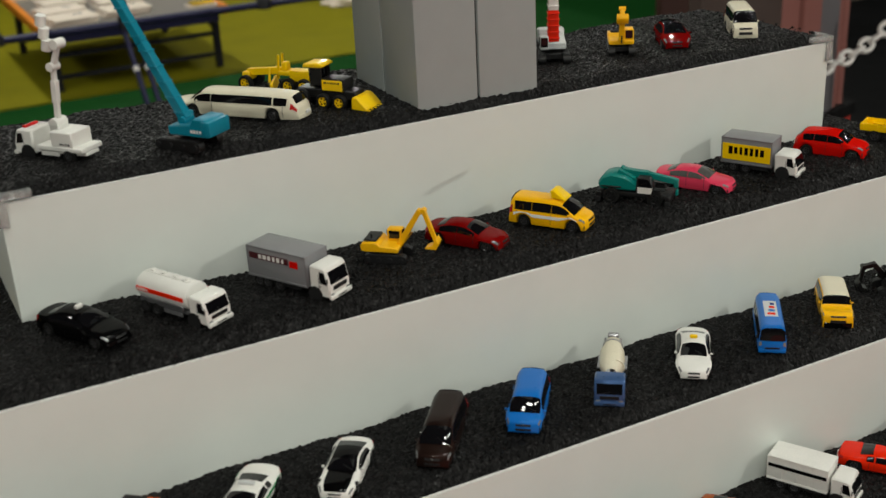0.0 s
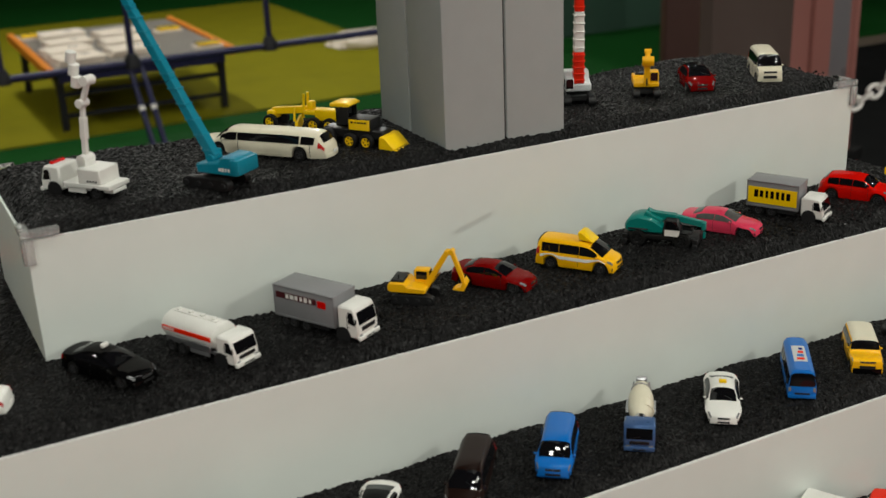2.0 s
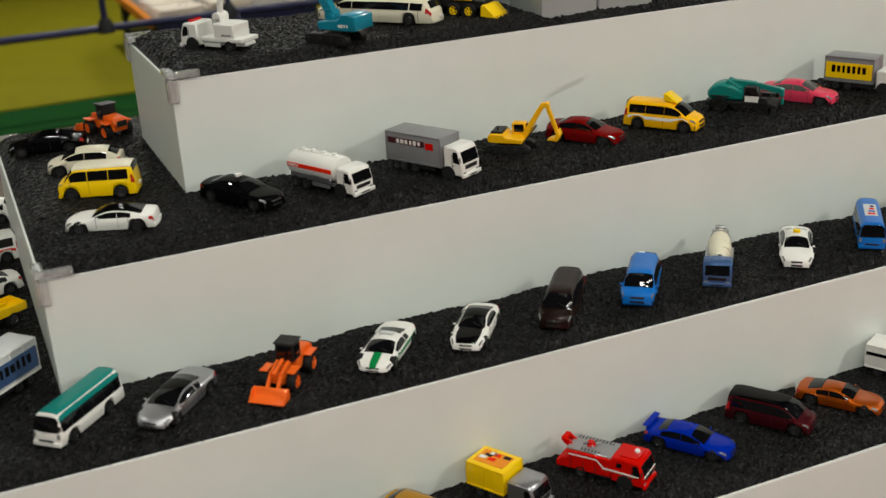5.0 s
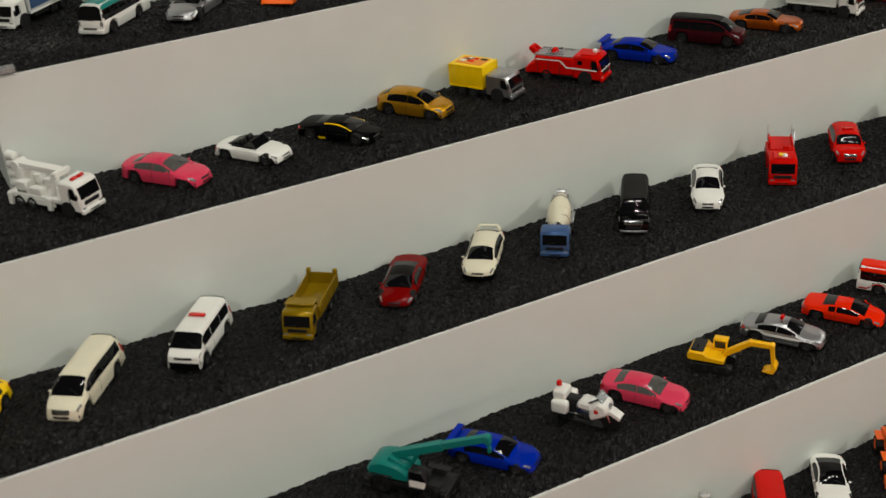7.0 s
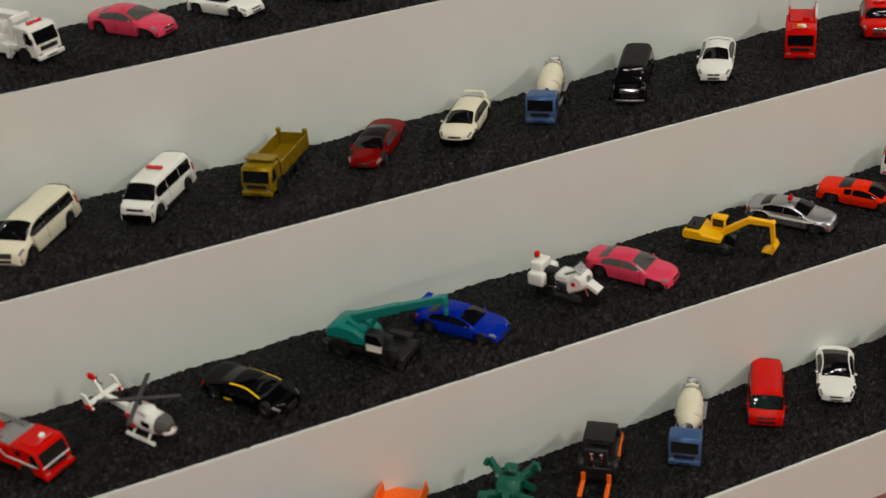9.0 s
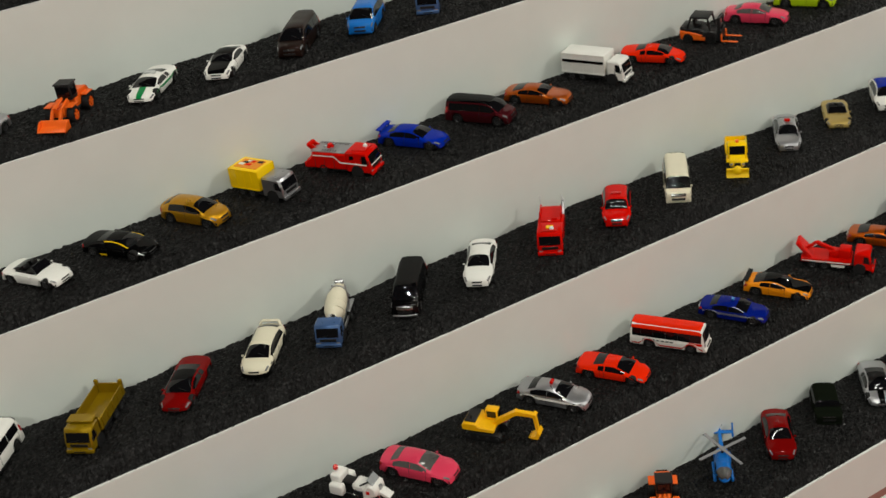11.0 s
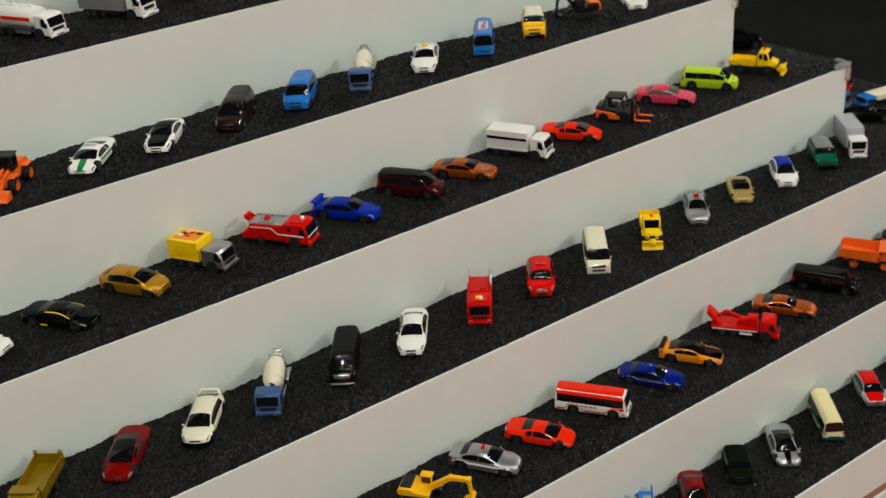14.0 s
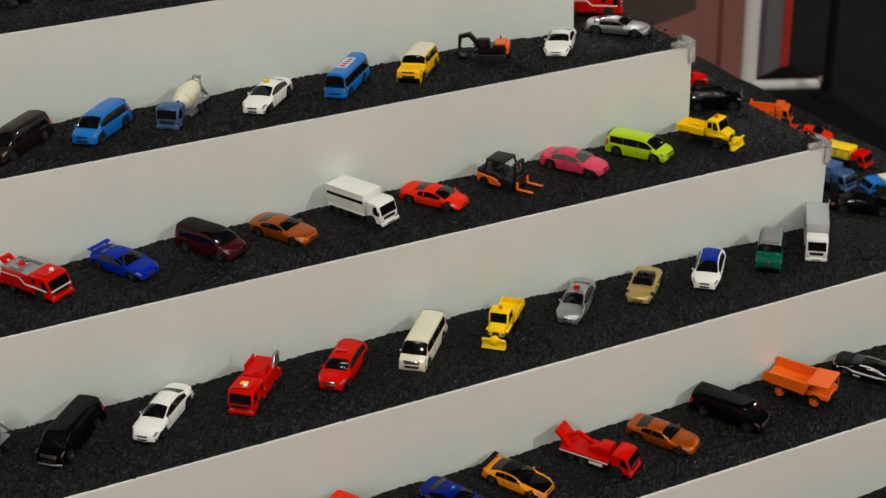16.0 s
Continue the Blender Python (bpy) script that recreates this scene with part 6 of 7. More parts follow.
def snow_plough(name, label, W=0.0240, spread=0.52):
    """Yellow works lorry: low open bed, tall square cab, short bonnet and a rounded plough head."""
    ob = thing(name, label, "toy truck", "toy vehicles on the stand")
    y, c = paint("yellow"), plastic("yellow")
    part("chassis", box(0.0, 0, 0.0072, 0.0540, W * 0.62, 0.0034, 0.0006), UNDER, ob)
    for x in (0.0175, -0.0175):
        for q in (1, -1):
            wheel(ob, x, q * (W / 2 - 0.0024), 0.0066, 0.0052)
            part("mudguard", box(x, q * (W / 2 - 0.0026), 0.0142, 0.0160, 0.0054, 0.0014, 0.0004), y, ob)
    dump_bed(ob, "yellow", -0.0320, 0.0020, 0.0122, 0.0064, W)
    cab = part("cab", slab([(0.0030, 0.0110), (0.0200, 0.0110), (0.0196, 0.0200), (0.0164, 0.0305), (0.0050, 0.0310), (0.0034, 0.0200)], -W * 0.44, W * 0.44, bevel=0.0011), y, ob)
    part("windscreen", slab([(0.0200, 0.0204), (0.0172, 0.0290), (0.0166, 0.0290), (0.0194, 0.0204)], -W * 0.36, W * 0.36, bevel=0), GLASS, cab)
    part("rear_window", box(0.0033, 0, 0.0250, 0.0010, W * 0.6, 0.0060, 0.0002), GLASS, cab)
    for q in (1, -1):
        part("side_window", slab([(0.0120, 0.0204), (0.0182, 0.0204), (0.0158, 0.0284), (0.0120, 0.0284)], q * W * 0.442, q * W * 0.456, bevel=0), GLASS, cab)
        part("side_window", slab([(0.0056, 0.0216), (0.0106, 0.0216), (0.0106, 0.0280), (0.0060, 0.0280)], q * W * 0.442, q * W * 0.456, bevel=0), GLASS, cab)
        part("headlight", box(0.0287, q * W * 0.28, 0.0130, 0.0012, 0.0034, 0.0030, 0.0005), LAMP, cab)
    part("beacon", lathe([(0, 0.0020), (0.0022, 0.0019), (0.0030, 0.0010)], 12, Matrix.Translation((0.0105, 0, 0.0308)) @ pose(0, 0, 0, 0, -90, 0)), mat("beacon_orange", COLORS["orange"], rough=0.15, coat=0.8), cab, "orange beacon")
    part("bonnet", slab([(0.0190, 0.0100), (0.0290, 0.0100), (0.0284, 0.0172), (0.0190, 0.0206)], -W * 0.36, W * 0.36, bevel=0.0012), y, ob)
    part("grille", box(0.0290, 0, 0.0130, 0.0008, W * 0.30, 0.0040, 0.0002), DARK, ob)
    part("plough_arm", box(0.0310, 0, 0.0066, 0.0070, 0.0090, 0.0046, 0.0010), c, ob)
    blade = part("plough_blade", slab([(0.0335, 0.0016), (0.0390, 0.0018), (0.0366, 0.0056), (0.0362, 0.0090), (0.0384, 0.0118), (0.0356, 0.0124), (0.0334, 0.0096)], -W * spread, W * spread, bevel=0.0006), c, ob, "rounded yellow plough blade")
    part("plough_hub", lathe([(-0.0040, 0.0032), (0.0, 0.0048), (0.0030, 0.0044), (0.0044, 0.0022)], 14, Matrix.Translation((0.0345, 0, 0.0095))), c, blade)
    return ob


def grader(name, label):
    """Yellow motor grader with a long nose and dark tyres."""
    ob = thing(name, label, "toy grader", "toy vehicles on the stand")
    c = plastic("yellow")
    part("engine_hood", box(-0.0220, 0, 0.0150, 0.0240, 0.0120, 0.0100, 0.0012, 2), c, ob)
    part("main_beam", beam((-0.0060, 0, 0.0190), (0.0360, 0, 0.0150), 0.0060, 0.0060), c, ob)
    part("nose", box(0.0360, 0, 0.0120, 0.0080, 0.0130, 0.0080, 0.0010), c, ob)
    part("platform", box(-0.0050, 0, 0.0170, 0.0110, 0.0150, 0.0040, 0.0008), c, ob)
    for q in (1, -1):
        part("control_post", rod((0.0020, q * 0.0036, 0.0185), (0.0010, q * 0.0036, 0.0330), 0.0012), c, ob)
        for x in (-0.0270, -0.0110, 0.0340):
            wheel(ob, x, q * 0.0100, 0.0070, 0.0056, hub=c)
        part("blade_ram", rod((0.0100, q * 0.0060, 0.0200), (0.0100, q * 0.0080, 0.0080), 0.0012), c, ob)
    part("seat", box(-0.0040, 0, 0.0225, 0.0060, 0.0080, 0.0080, 0.0012), c, ob)
    part("blade", box(0.0100, 0, 0.0050, 0.0030, 0.0320, 0.0080, 0.0006, m=pose(0, 0, 0, 0, 12, 24)), c, ob)
    return ob


def tractor_loader(name, label):
    """Black and yellow tractor with a canopy and a low yellow scoop."""
    ob = thing(name, label, "toy tractor", "toy vehicles on the stand")
    c = plastic("yellow")
    part("frame", box(0.0030, 0, 0.0120, 0.0580, 0.0150, 0.0080, 0.0010), DARK, ob)
    part("engine_hood", box(0.0100, 0, 0.0195, 0.0230, 0.0170, 0.0120, 0.0012, 2), DARK, ob)
    for q in (1, -1):
        part("side_panel", box(0.0100, q * 0.0087, 0.0200, 0.0200, 0.0008, 0.0090, 0.0003), c, ob, "yellow side panel")
        bars(ob, 0.002, 0.018, q * 0.0093, 0.0222, 0.0014, 5, DARK, 2)
        for x in (0.0020, 0.0180):
            wheel(ob, x, q * 0.0110, 0.0066, 0.0056, hub=c)
        wheel(ob, -0.0200, q * 0.0110, 0.0080, 0.0060, hub=DARK)
        part("canopy_post", box(-0.0060, q * 0.0070, 0.0270, 0.0110, 0.0012, 0.0160, 0.0003), DARK, ob)
    part("cab_glass", box(-0.0085, 0, 0.0250, 0.0110, 0.0130, 0.0160, 0.0008), GLASS, ob)
    part("canopy", slab([(-0.0180, 0.0340), (0.0010, 0.0345), (0.0025, 0.0365), (-0.0020, 0.0385), (-0.0170, 0.0375)], -0.0095, 0.0095, bevel=0.0008), c, ob, "yellow canopy roof")
    part("scoop", slab([(0.0300, 0.0020), (0.0440, 0.0012), (0.0450, 0.0030), (0.0360, 0.0120), (0.0310, 0.0125)], -0.0130, 0.0130, bevel=0.0006), c, ob, "yellow front scoop")
    for k in range(5):
        part("scoop_tooth", box(0.0450, -0.0104 + 0.0052 * k, 0.0016, 0.0040, 0.0018, 0.0012, 0.0003), c, ob)
    return ob

# ---------------------------------------------------------------- the toys, tier by tier
A, B = -57.0, -128.0  # the two ways in which the rows are parked

# top tier
place(bucket_truck("aerial_lift_truck", "white toy aerial lift truck with raised boom"), 0, 0.125, 0.925, 128)
place(crawler_crane("crawler_crane", "teal toy crawler crane with a long raised boom", "teal", [(0.000, 0.022), (0.034, 0.080), (0.064, 0.132), (0.088, 0.176)]), 0, 0.218, 0.890, 125)
place(car("limousine", "long white toy limousine with dark windows", "limo", "cream", 0.126, r=0.0056), 0, 0.281, 0.949, 131)
place(grader("motor_grader", "yellow toy motor grader behind the limousine"), 0, 0.341, 1.005, 128)
place(tractor_loader("tractor_loader", "black and yellow toy tractor with a scoop"), 0, 0.354, 0.932, -54)
place(crawler_crane("tower_crane", "red and white toy crane with an upright boom", "pale", [(0.004, 0.020), (0.007, 0.050), (0.010, 0.088), (0.013, 0.126), (0.016, 0.166)], ["scarlet", "white", "scarlet", "white"]), 0, 0.592, 0.946, -118)
place(excavator("excavator", "yellow toy excavator with its arm held up", "golden", 0, [(0.010, 0.0140), (0.014, 0.0320), (0.018, 0.0460), (0.022, 0.0390)]), 0, 0.660, 0.931, -122)
place(car("small_car", "deep red toy car with a black roof", "hatch", "deep_red", 0.062, roof="black"), 0, 0.718, 0.926, -118)
place(car("minivan", "cream white toy minivan facing the gravel edge", "boxvan", "cream", 0.064, W=0.0255, H=0.0285), 0, 0.798, 0.918, -122)

# second tier
place(car("taxi", "glossy black toy taxi with a roof lamp", "sedan", "black", 0.078, taxi="white", side_color="black"), 1, 0.104, 0.815, -60)
place(tanker("tank_truck", "white toy tank truck with an orange band"), 1, 0.176, 0.809, -63)
place(box_truck("cargo_truck", "grey toy cargo truck with a white cab", "white", "grey", 0.080, 0.0255, 0.0258, rails="grey", panel=None, stripe="print", cab_h=0.0285, posts=2, seed=11, axles=(0.026, -0.010, -0.022, -0.030)), 1, 0.267, 0.805, -61)
place(excavator("excavator", "yellow toy excavator with a raised bent arm", "golden", 0, [(0.010, 0.0140), (0.027, 0.0420), (0.031, 0.0430), (0.040, 0.0180)]), 1, 0.350, 0.818, -42)
place(car("sedan", "dark red toy sedan with black windows", "sedan", "deep_red", 0.072), 1, 0.419, 0.810, A)
place(car("minivan", "yellow toy airport van with a roof sign", "van", "golden", 0.072, taxi="yellow", side_color="white"), 1, 0.500, 0.806, -55)
place(rough_crane("mobile_crane", "teal green toy mobile crane with folded boom", "jade", [(-0.012, 0.0270), (0.012, 0.0255), (0.036, 0.0215)]), 1, 0.592, 0.812, -50)
place(car("sedan", "glossy pink toy sedan", "sedan", "pink", 0.074, glass=PALE_GLASS), 1, 0.657, 0.809, -59)
place(box_truck("box_truck", "white toy truck with a yellow printed load box", "white", "grey", 0.072, 0.0245, 0.0255, rails="grey", panel="yellow", seed=6, posts=2, cab_len=0.021), 1, 0.735, 0.808, -61)
place(car("suv", "red toy car with a rounded tail", "suv", "red", 0.070), 1, 0.823, 0.808, -61)
place(snow_plough("plough_truck", "yellow toy works truck at the end of the row"), 1, 0.900, 0.800, -62)
place(car("sport_coupe", "white toy coupe with a black roof", "coupe", "white", 0.072, roof="black"), 1, 0.000, 0.812, 158)
place(car("kei_van", "boxy yellow toy van with dark windows", "boxvan", "yellow", 0.066, roof="cream"), 1, 0.004, 0.900, 160)
place(car("hatchback", "cream toy hatchback with dark windows", "hatch", "cream", 0.068), 1, 0.004, 0.975, 163)
place(car("sedan", "black toy sedan with red lights", "sedan", "black", 0.072), 1, -0.020, 1.058, 168)
place(wheel_loader("wheel_loader", "orange toy loader with a black cab", "orange"), 1, 0.040, 1.085, 112)

# third tier
place(bus("bus", "teal toy coach with a white skirt", "jade", "white", 0.076, "white"), 2, -0.056, 0.705, -134)
place(car("liftback", "silver toy liftback with a black glass roof", "super", "silver", 0.076, H=0.0182, roof="black"), 2, 0.011, 0.696, -133)
place(wheel_loader("wheel_loader", "orange toy wheel loader with a wide bucket", "orange"), 2, 0.095, 0.694, -131)
place(car("supercar", "white toy supercar with a green bonnet", "super", "white", 0.072, stripe="leaf", side_color="leaf", beacon=("pale", 0.012)), 2, 0.175, 0.697, -130)
place(car("sport_coupe", "white toy sports car with a black bonnet", "coupe", "white", 0.070, hood="black", roof="black"), 2, 0.249, 0.694, B)
place(car("minivan", "dark brown toy minivan", "van", "brown", 0.080), 2, 0.329, 0.696, -129)
place(car("hatchback", "bright blue toy compact car", "van", "sky", 0.068, H=0.0245), 2, 0.406, 0.697, -129)
place(mixer("concrete_mixer_truck", "blue toy concrete mixer with a cream drum"), 2, 0.486, 0.699, B)
place(car("taxi", "white toy taxi with a yellow roof lamp", "sedan", "white", 0.074, taxi="yellow", stripe=None), 2, 0.567, 0.696, B)
place(bus("bus", "light blue toy bus with printed roof", "sky", "sky", 0.072, roof_print="pale"), 2, 0.650, 0.696, B)
place(car("off_roader", "yellow toy off-roader with a white roof", "jeep", "golden", 0.066, roof="cream", lower="black"), 2, 0.727, 0.698, B)
place(excavator("mini_excavator", "black and orange toy mini excavator", "black", 180, [(0.008, 0.0130), (0.020, 0.0270), (0.030, 0.0250), (0.032, 0.0090)], cab_color="black", bucket_color="black", cover="orange"), 2, 0.810, 0.705, -30)
place(car("sport_coupe", "white toy coupe beside the mini excavator", "coupe", "white", 0.070, wing=("white", "low")), 2, 0.889, 0.697, -124)
place(car("sport_coupe", "silver toy coupe near the corner", "coupe", "silver", 0.072), 2, 0.968, 0.712, -48)
place(fire_engine("fire_engine", "red toy fire engine on the side tread", 0.072, ladder=False), 2, 0.974, 0.790, -30)
place(box_truck("show_truck", "white toy truck with a pale blue picture box", "white", "pale", 0.078, 0.0250, 0.0275, rails="white", panel="steel_blue", seed=9), 2, -0.110, 0.775, -137)
place(snow_plough("plough_truck", "yellow toy plough truck on the side tread"), 2, -0.104, 0.905, -150)
place(car("patrol_car", "white toy patrol car with a red light bar", "sedan", "white", 0.072, beacon=("red", 0.014)), 2, -0.104, 0.985, -160)
place(car("ambulance", "white toy ambulance with red roof lights", "boxvan", "white", 0.072, beacon=("red", 0.018), side_color="red"), 2, -0.098, 1.072, -172)
place(car("suv", "white toy car at the back of the side tread", "suv", "white", 0.068), 2, -0.088, 1.200, 170)

# fourth tier
place(pumper("concrete_pump_truck", "white toy works truck with a level boom"), 3, -0.146, 0.608, -54)
place(car("sedan", "glossy pink toy sedan", "sedan", "pink", 0.075, glass=PALE_GLASS), 3, -0.060, 0.602, -53)
place(convertible("roadster", "white toy roadster with a black cockpit", "white", 0.065), 3, 0.013, 0.605, -56)
place(car("supercar", "black toy supercar with yellow trim", "super", "black", 0.071, trim="yellow", roof="black"), 3, 0.088, 0.602, -54)
place(car("hatchback", "metallic gold toy hatchback", "hatch", "gold", 0.069), 3, 0.164, 0.612, -59)
place(box_truck("box_truck", "silver toy truck with a yellow load box", "silver", "yellow", 0.062, 0.0250, 0.0205, top_panel="amber", cab_len=0.025, seed=4), 3, 0.236, 0.615, -61)
place(fire_engine("fire_engine", "red toy fire engine with a folded rear arm", 0.070), 3, 0.317, 0.606, -54)
place(car("sport_sedan", "deep blue toy sports sedan with a rear wing", "sedan", "blue", 0.074, H=0.0190, wing=("blue", "high")), 3, 0.397, 0.609, A)
place(car("minivan", "dark red toy minivan with a black roof", "van", "maroon", 0.073, roof="black", H=0.0245), 3, 0.478, 0.609, -56)
place(car("sport_coupe", "copper orange toy sports coupe", "coupe", "copper", 0.073, wing=("copper", "low")), 3, 0.548, 0.606, A)
place(box_truck("delivery_truck", "white toy delivery truck with a dark stripe", "white", "white", 0.072, 0.0250, 0.0225, stripe="black", cab_h=0.0255, seed=14), 3, 0.629, 0.611, -62)
place(car("supercar", "bright red toy sports car", "super", "scarlet", 0.072, H=0.0172), 3, 0.703, 0.606, -54)
place(forklift("forklift", "orange and black toy forklift"), 3, 0.782, 0.608, A)
place(car("sedan", "glossy pink toy sedan", "sedan", "pink", 0.074, glass=PALE_GLASS), 3, 0.862, 0.611, A)
place(car("minivan", "lime green toy minivan", "van", "lime", 0.071, H=0.0240), 3, 0.938, 0.609, A)
place(snow_plough("plough_truck", "yellow toy snow plough truck"), 3, 1.018, 0.605, -62)
place(car("sport_sedan", "glossy black toy car on the side tread", "suv", "black", 0.066), 3, 1.080, 0.690, -25)

place(car("sedan", "red toy sedan further along the side tread", "sedan", "red", 0.070, roof="yellow"), 3, 1.084, 0.770, -20)

# fifth tier
place(car("hatchback", "yellow toy car at the row's end", "hatch", "yellow", 0.070), 4, -0.246, 0.505, B)
place(car("minivan", "cream white toy minivan with red rear lamps", "van", "cream", 0.082, H=0.0265, grille=CHROME), 4, -0.168, 0.500, -127)
place(car("ambulance", "white toy ambulance van with red lamp", "boxvan", "white", 0.070, H=0.0270, beacon=("red", 0.013), lower="black"), 4, -0.078, 0.512, -129)
place(dump_truck("dump_truck", "olive gold toy tipper truck", "ochre", 0.072), 4, 0.010, 0.506, -129)
place(car("supercar", "metallic dark red toy supercar with a black roof", "super", "deep_red", 0.072, H=0.0165, roof="black"), 4, 0.091, 0.508, B)
place(car("sport_hatch", "white toy sports hatchback with rear wing", "hatch", "cream", 0.071, H=0.0200, wing=("cream", "loop"), hub=DARK, lower="black"), 4, 0.166, 0.508, B)
place(mixer("concrete_mixer_truck", "blue toy concrete mixer with a cream drum"), 4, 0.240, 0.508, B)
place(car("minivan", "glossy black toy minivan with chrome grille", "boxvan", "black", 0.074, H=0.0265, grille=CHROME, lower="silver"), 4, 0.318, 0.506, -127)
place(car("sedan", "white toy sedan with dark windows", "sedan", "white", 0.076), 4, 0.397, 0.504, B)
place(fire_engine("fire_engine", "red toy fire engine with two rear masts", 0.062, ladder=False, tower=True), 4, 0.481, 0.502, B)
place(car("sedan", "red toy command car with a roof lamp", "suv", "red", 0.070, H=0.0220, beacon=("red", 0.010), grille=CHROME), 4, 0.565, 0.504, B)
place(car("minivan", "plain cream toy minivan with dark windows", "boxvan", "cream", 0.076, H=0.0265, grille=CHROME), 4, 0.645, 0.503, B)
place(snow_plough("plough_truck", "yellow toy plough truck facing front", W=0.0225), 4, 0.730, 0.504, -131)
place(car("sport_sedan", "silver toy patrol sedan with red lamp", "sedan", "silver", 0.076, W=0.0272, taxi="red"), 4, 0.811, 0.510, -131)
place(convertible("roadster", "metallic sand toy roadster with its top down", "sand", 0.066), 4, 0.888, 0.510, -131)
place(car("hatchback", "white toy hatchback with a blue roof", "hatch", "white", 0.070, roof="blue", hood=None), 4, 0.962, 0.506, -130)
place(car("off_roader", "green toy off-roader with a grey roof", "jeep", "green", 0.064, roof="grey", lower="black"), 4, 1.036, 0.505, -129)
place(box_truck("cargo_truck", "white toy truck with a silver box", "white", "silver", 0.074, 0.0225, 0.0265, cab_h=0.0270, seed=17), 4, 1.096, 0.508, -126)
place(car("sport_coupe", "glossy black toy car on the side tread", "coupe", "black", 0.070), 4, 1.196, 0.556, -40)
place(box_truck("box_truck", "small blue toy truck on the side tread", "steel_blue", "steel_blue", 0.056, 0.0240, 0.0190, seed=21), 4, 1.206, 0.626, -72)
place(box_truck("box_truck", "toy truck with red cab and yellow load box", "red", "yellow", 0.056, 0.0220, 0.0130, cab_h=0.0195, rails="silver", seed=25), 4, 1.263, 0.668, -65)
place(box_truck("flat_truck", "blue toy truck with a low cream load", "sky", "cream", 0.068, 0.0230, 0.0065, cab_h=0.0160, seed=29), 4, 1.262, 0.586, 172)
place(car("supercar", "bright red toy sports car on the side tread", "super", "scarlet", 0.062), 4, 1.270, 0.752, -50)
place(dump_truck("dump_truck", "orange toy tipper truck on the side tread", "orange", 0.056), 4, 1.262, 0.826, -45)

# sixth tier
place(car("sedan", "silver toy sedan at the end of the row", "sedan", "silver", 0.072), 5, -0.290, 0.399, -52)
place(fire_engine("fire_engine", "red toy fire engine with a silver roof deck", 0.072), 5, -0.214, 0.397, -53)
place(helicopter("helicopter", "white and red toy rescue helicopter", "white", "red", plastic("graphite")), 5, -0.133, 0.384, -58)
place(car("supercar", "black toy supercar with yellow trim", "super", "black", 0.074, trim="yellow", roof="black"), 5, -0.058, 0.389, -55)
place(rough_crane("mobile_crane", "teal green toy crane with boom stretched out", "jade", [(-0.012, 0.0290), (0.028, 0.0455), (0.064, 0.0600)]), 5, 0.034, 0.396, -50)
place(car("sport_sedan", "deep blue toy sports sedan with a wing", "sedan", "blue", 0.073, H=0.0190, wing=("blue", "high")), 5, 0.104, 0.392, -53)
place(motorcycle("police_motorcycle", "white toy police motorcycle with red lamp"), 5, 0.190, 0.392, A)
place(car("sedan", "glossy pink toy sedan", "sedan", "pink", 0.074, glass=PALE_GLASS), 5, 0.249, 0.394, -56)
place(excavator("excavator", "yellow toy excavator with its arm stretched forward", "golden", 0, [(0.010, 0.0150), (0.030, 0.0290), (0.048, 0.0290), (0.050, 0.0110)]), 5, 0.326, 0.402, -52)
place(car("patrol_car", "silver toy patrol car with white stripe", "sedan", "silver", 0.073, H=0.0200, taxi="red", side_color="white"), 5, 0.404, 0.402, A)
place(car("supercar", "bright red toy sports car", "super", "scarlet", 0.072, H=0.0172), 5, 0.473, 0.400, A)
place(bus("bus", "red and white toy coach", "scarlet", "white", 0.078, swoosh="red"), 5, 0.547, 0.403, -55)
place(car("sport_sedan", "dark blue toy sedan with pale bonnet edge", "sedan", "navy", 0.071, H=0.0185, beacon=("sky", 0.004), side_color="silver"), 5, 0.630, 0.400, -59)
place(car("sport_coupe", "orange toy racing coupe with a black wing", "coupe", "amber", 0.070, wing=("black", "high"), hood="black", roof="black"), 5, 0.695, 0.403, -58)
place(flat_crane_truck("recovery_truck", "red toy recovery truck with folded arm", "red"), 5, 0.778, 0.400, -54)
place(car("sport_coupe", "copper orange toy sports coupe", "coupe", "copper", 0.073, wing=("copper", "low")), 5, 0.850, 0.402, -58)
place(car("minivan", "glossy black toy minivan", "boxvan", "black", 0.079, H=0.0245, grille=CHROME), 5, 0.928, 0.406, -61)
place(quarry_dumper("quarry_dumper", "orange toy quarry dump truck", "orange"), 5, 1.012, 0.406, -58)
place(car("supercar", "black toy car with curved white trim", "super", "black", 0.074, trim="white", side_color="white"), 5, 1.098, 0.405, -58)

# seventh tier
place(box_truck("cargo_truck", "blue toy truck at the row's end", "sky", "blue", 0.066, 0.0240, 0.0180, seed=23), 6, -0.075, 0.318, B)
place(quarry_dumper("quarry_dumper", "orange toy quarry dump truck", "orange"), 6, 0.010, 0.318, B)
place(walker("walking_excavator", "green toy walking machine on spread legs"), 6, 0.098, 0.313, B)
place(forklift("forklift", "orange and black toy forklift with forks forward"), 6, 0.174, 0.316, B)
place(mixer("concrete_mixer_truck", "blue toy concrete mixer with a cream drum"), 6, 0.251, 0.316, B)
place(car("wagon", "bright red toy wagon", "boxvan", "red", 0.066, H=0.0225), 6, 0.326, 0.322, -126)
place(car("sport_coupe", "white toy coupe with a dark roof", "coupe", "white", 0.066, roof="black"), 6, 0.391, 0.320, -127)
place(wheel_loader("wheel_loader", "orange toy wheel loader with a wide bucket", "orange"), 6, 0.462, 0.316, -126)
place(helicopter("helicopter", "bright blue toy helicopter with grey rotor", "sky", "sky", plastic("grey")), 6, 0.538, 0.318, B)
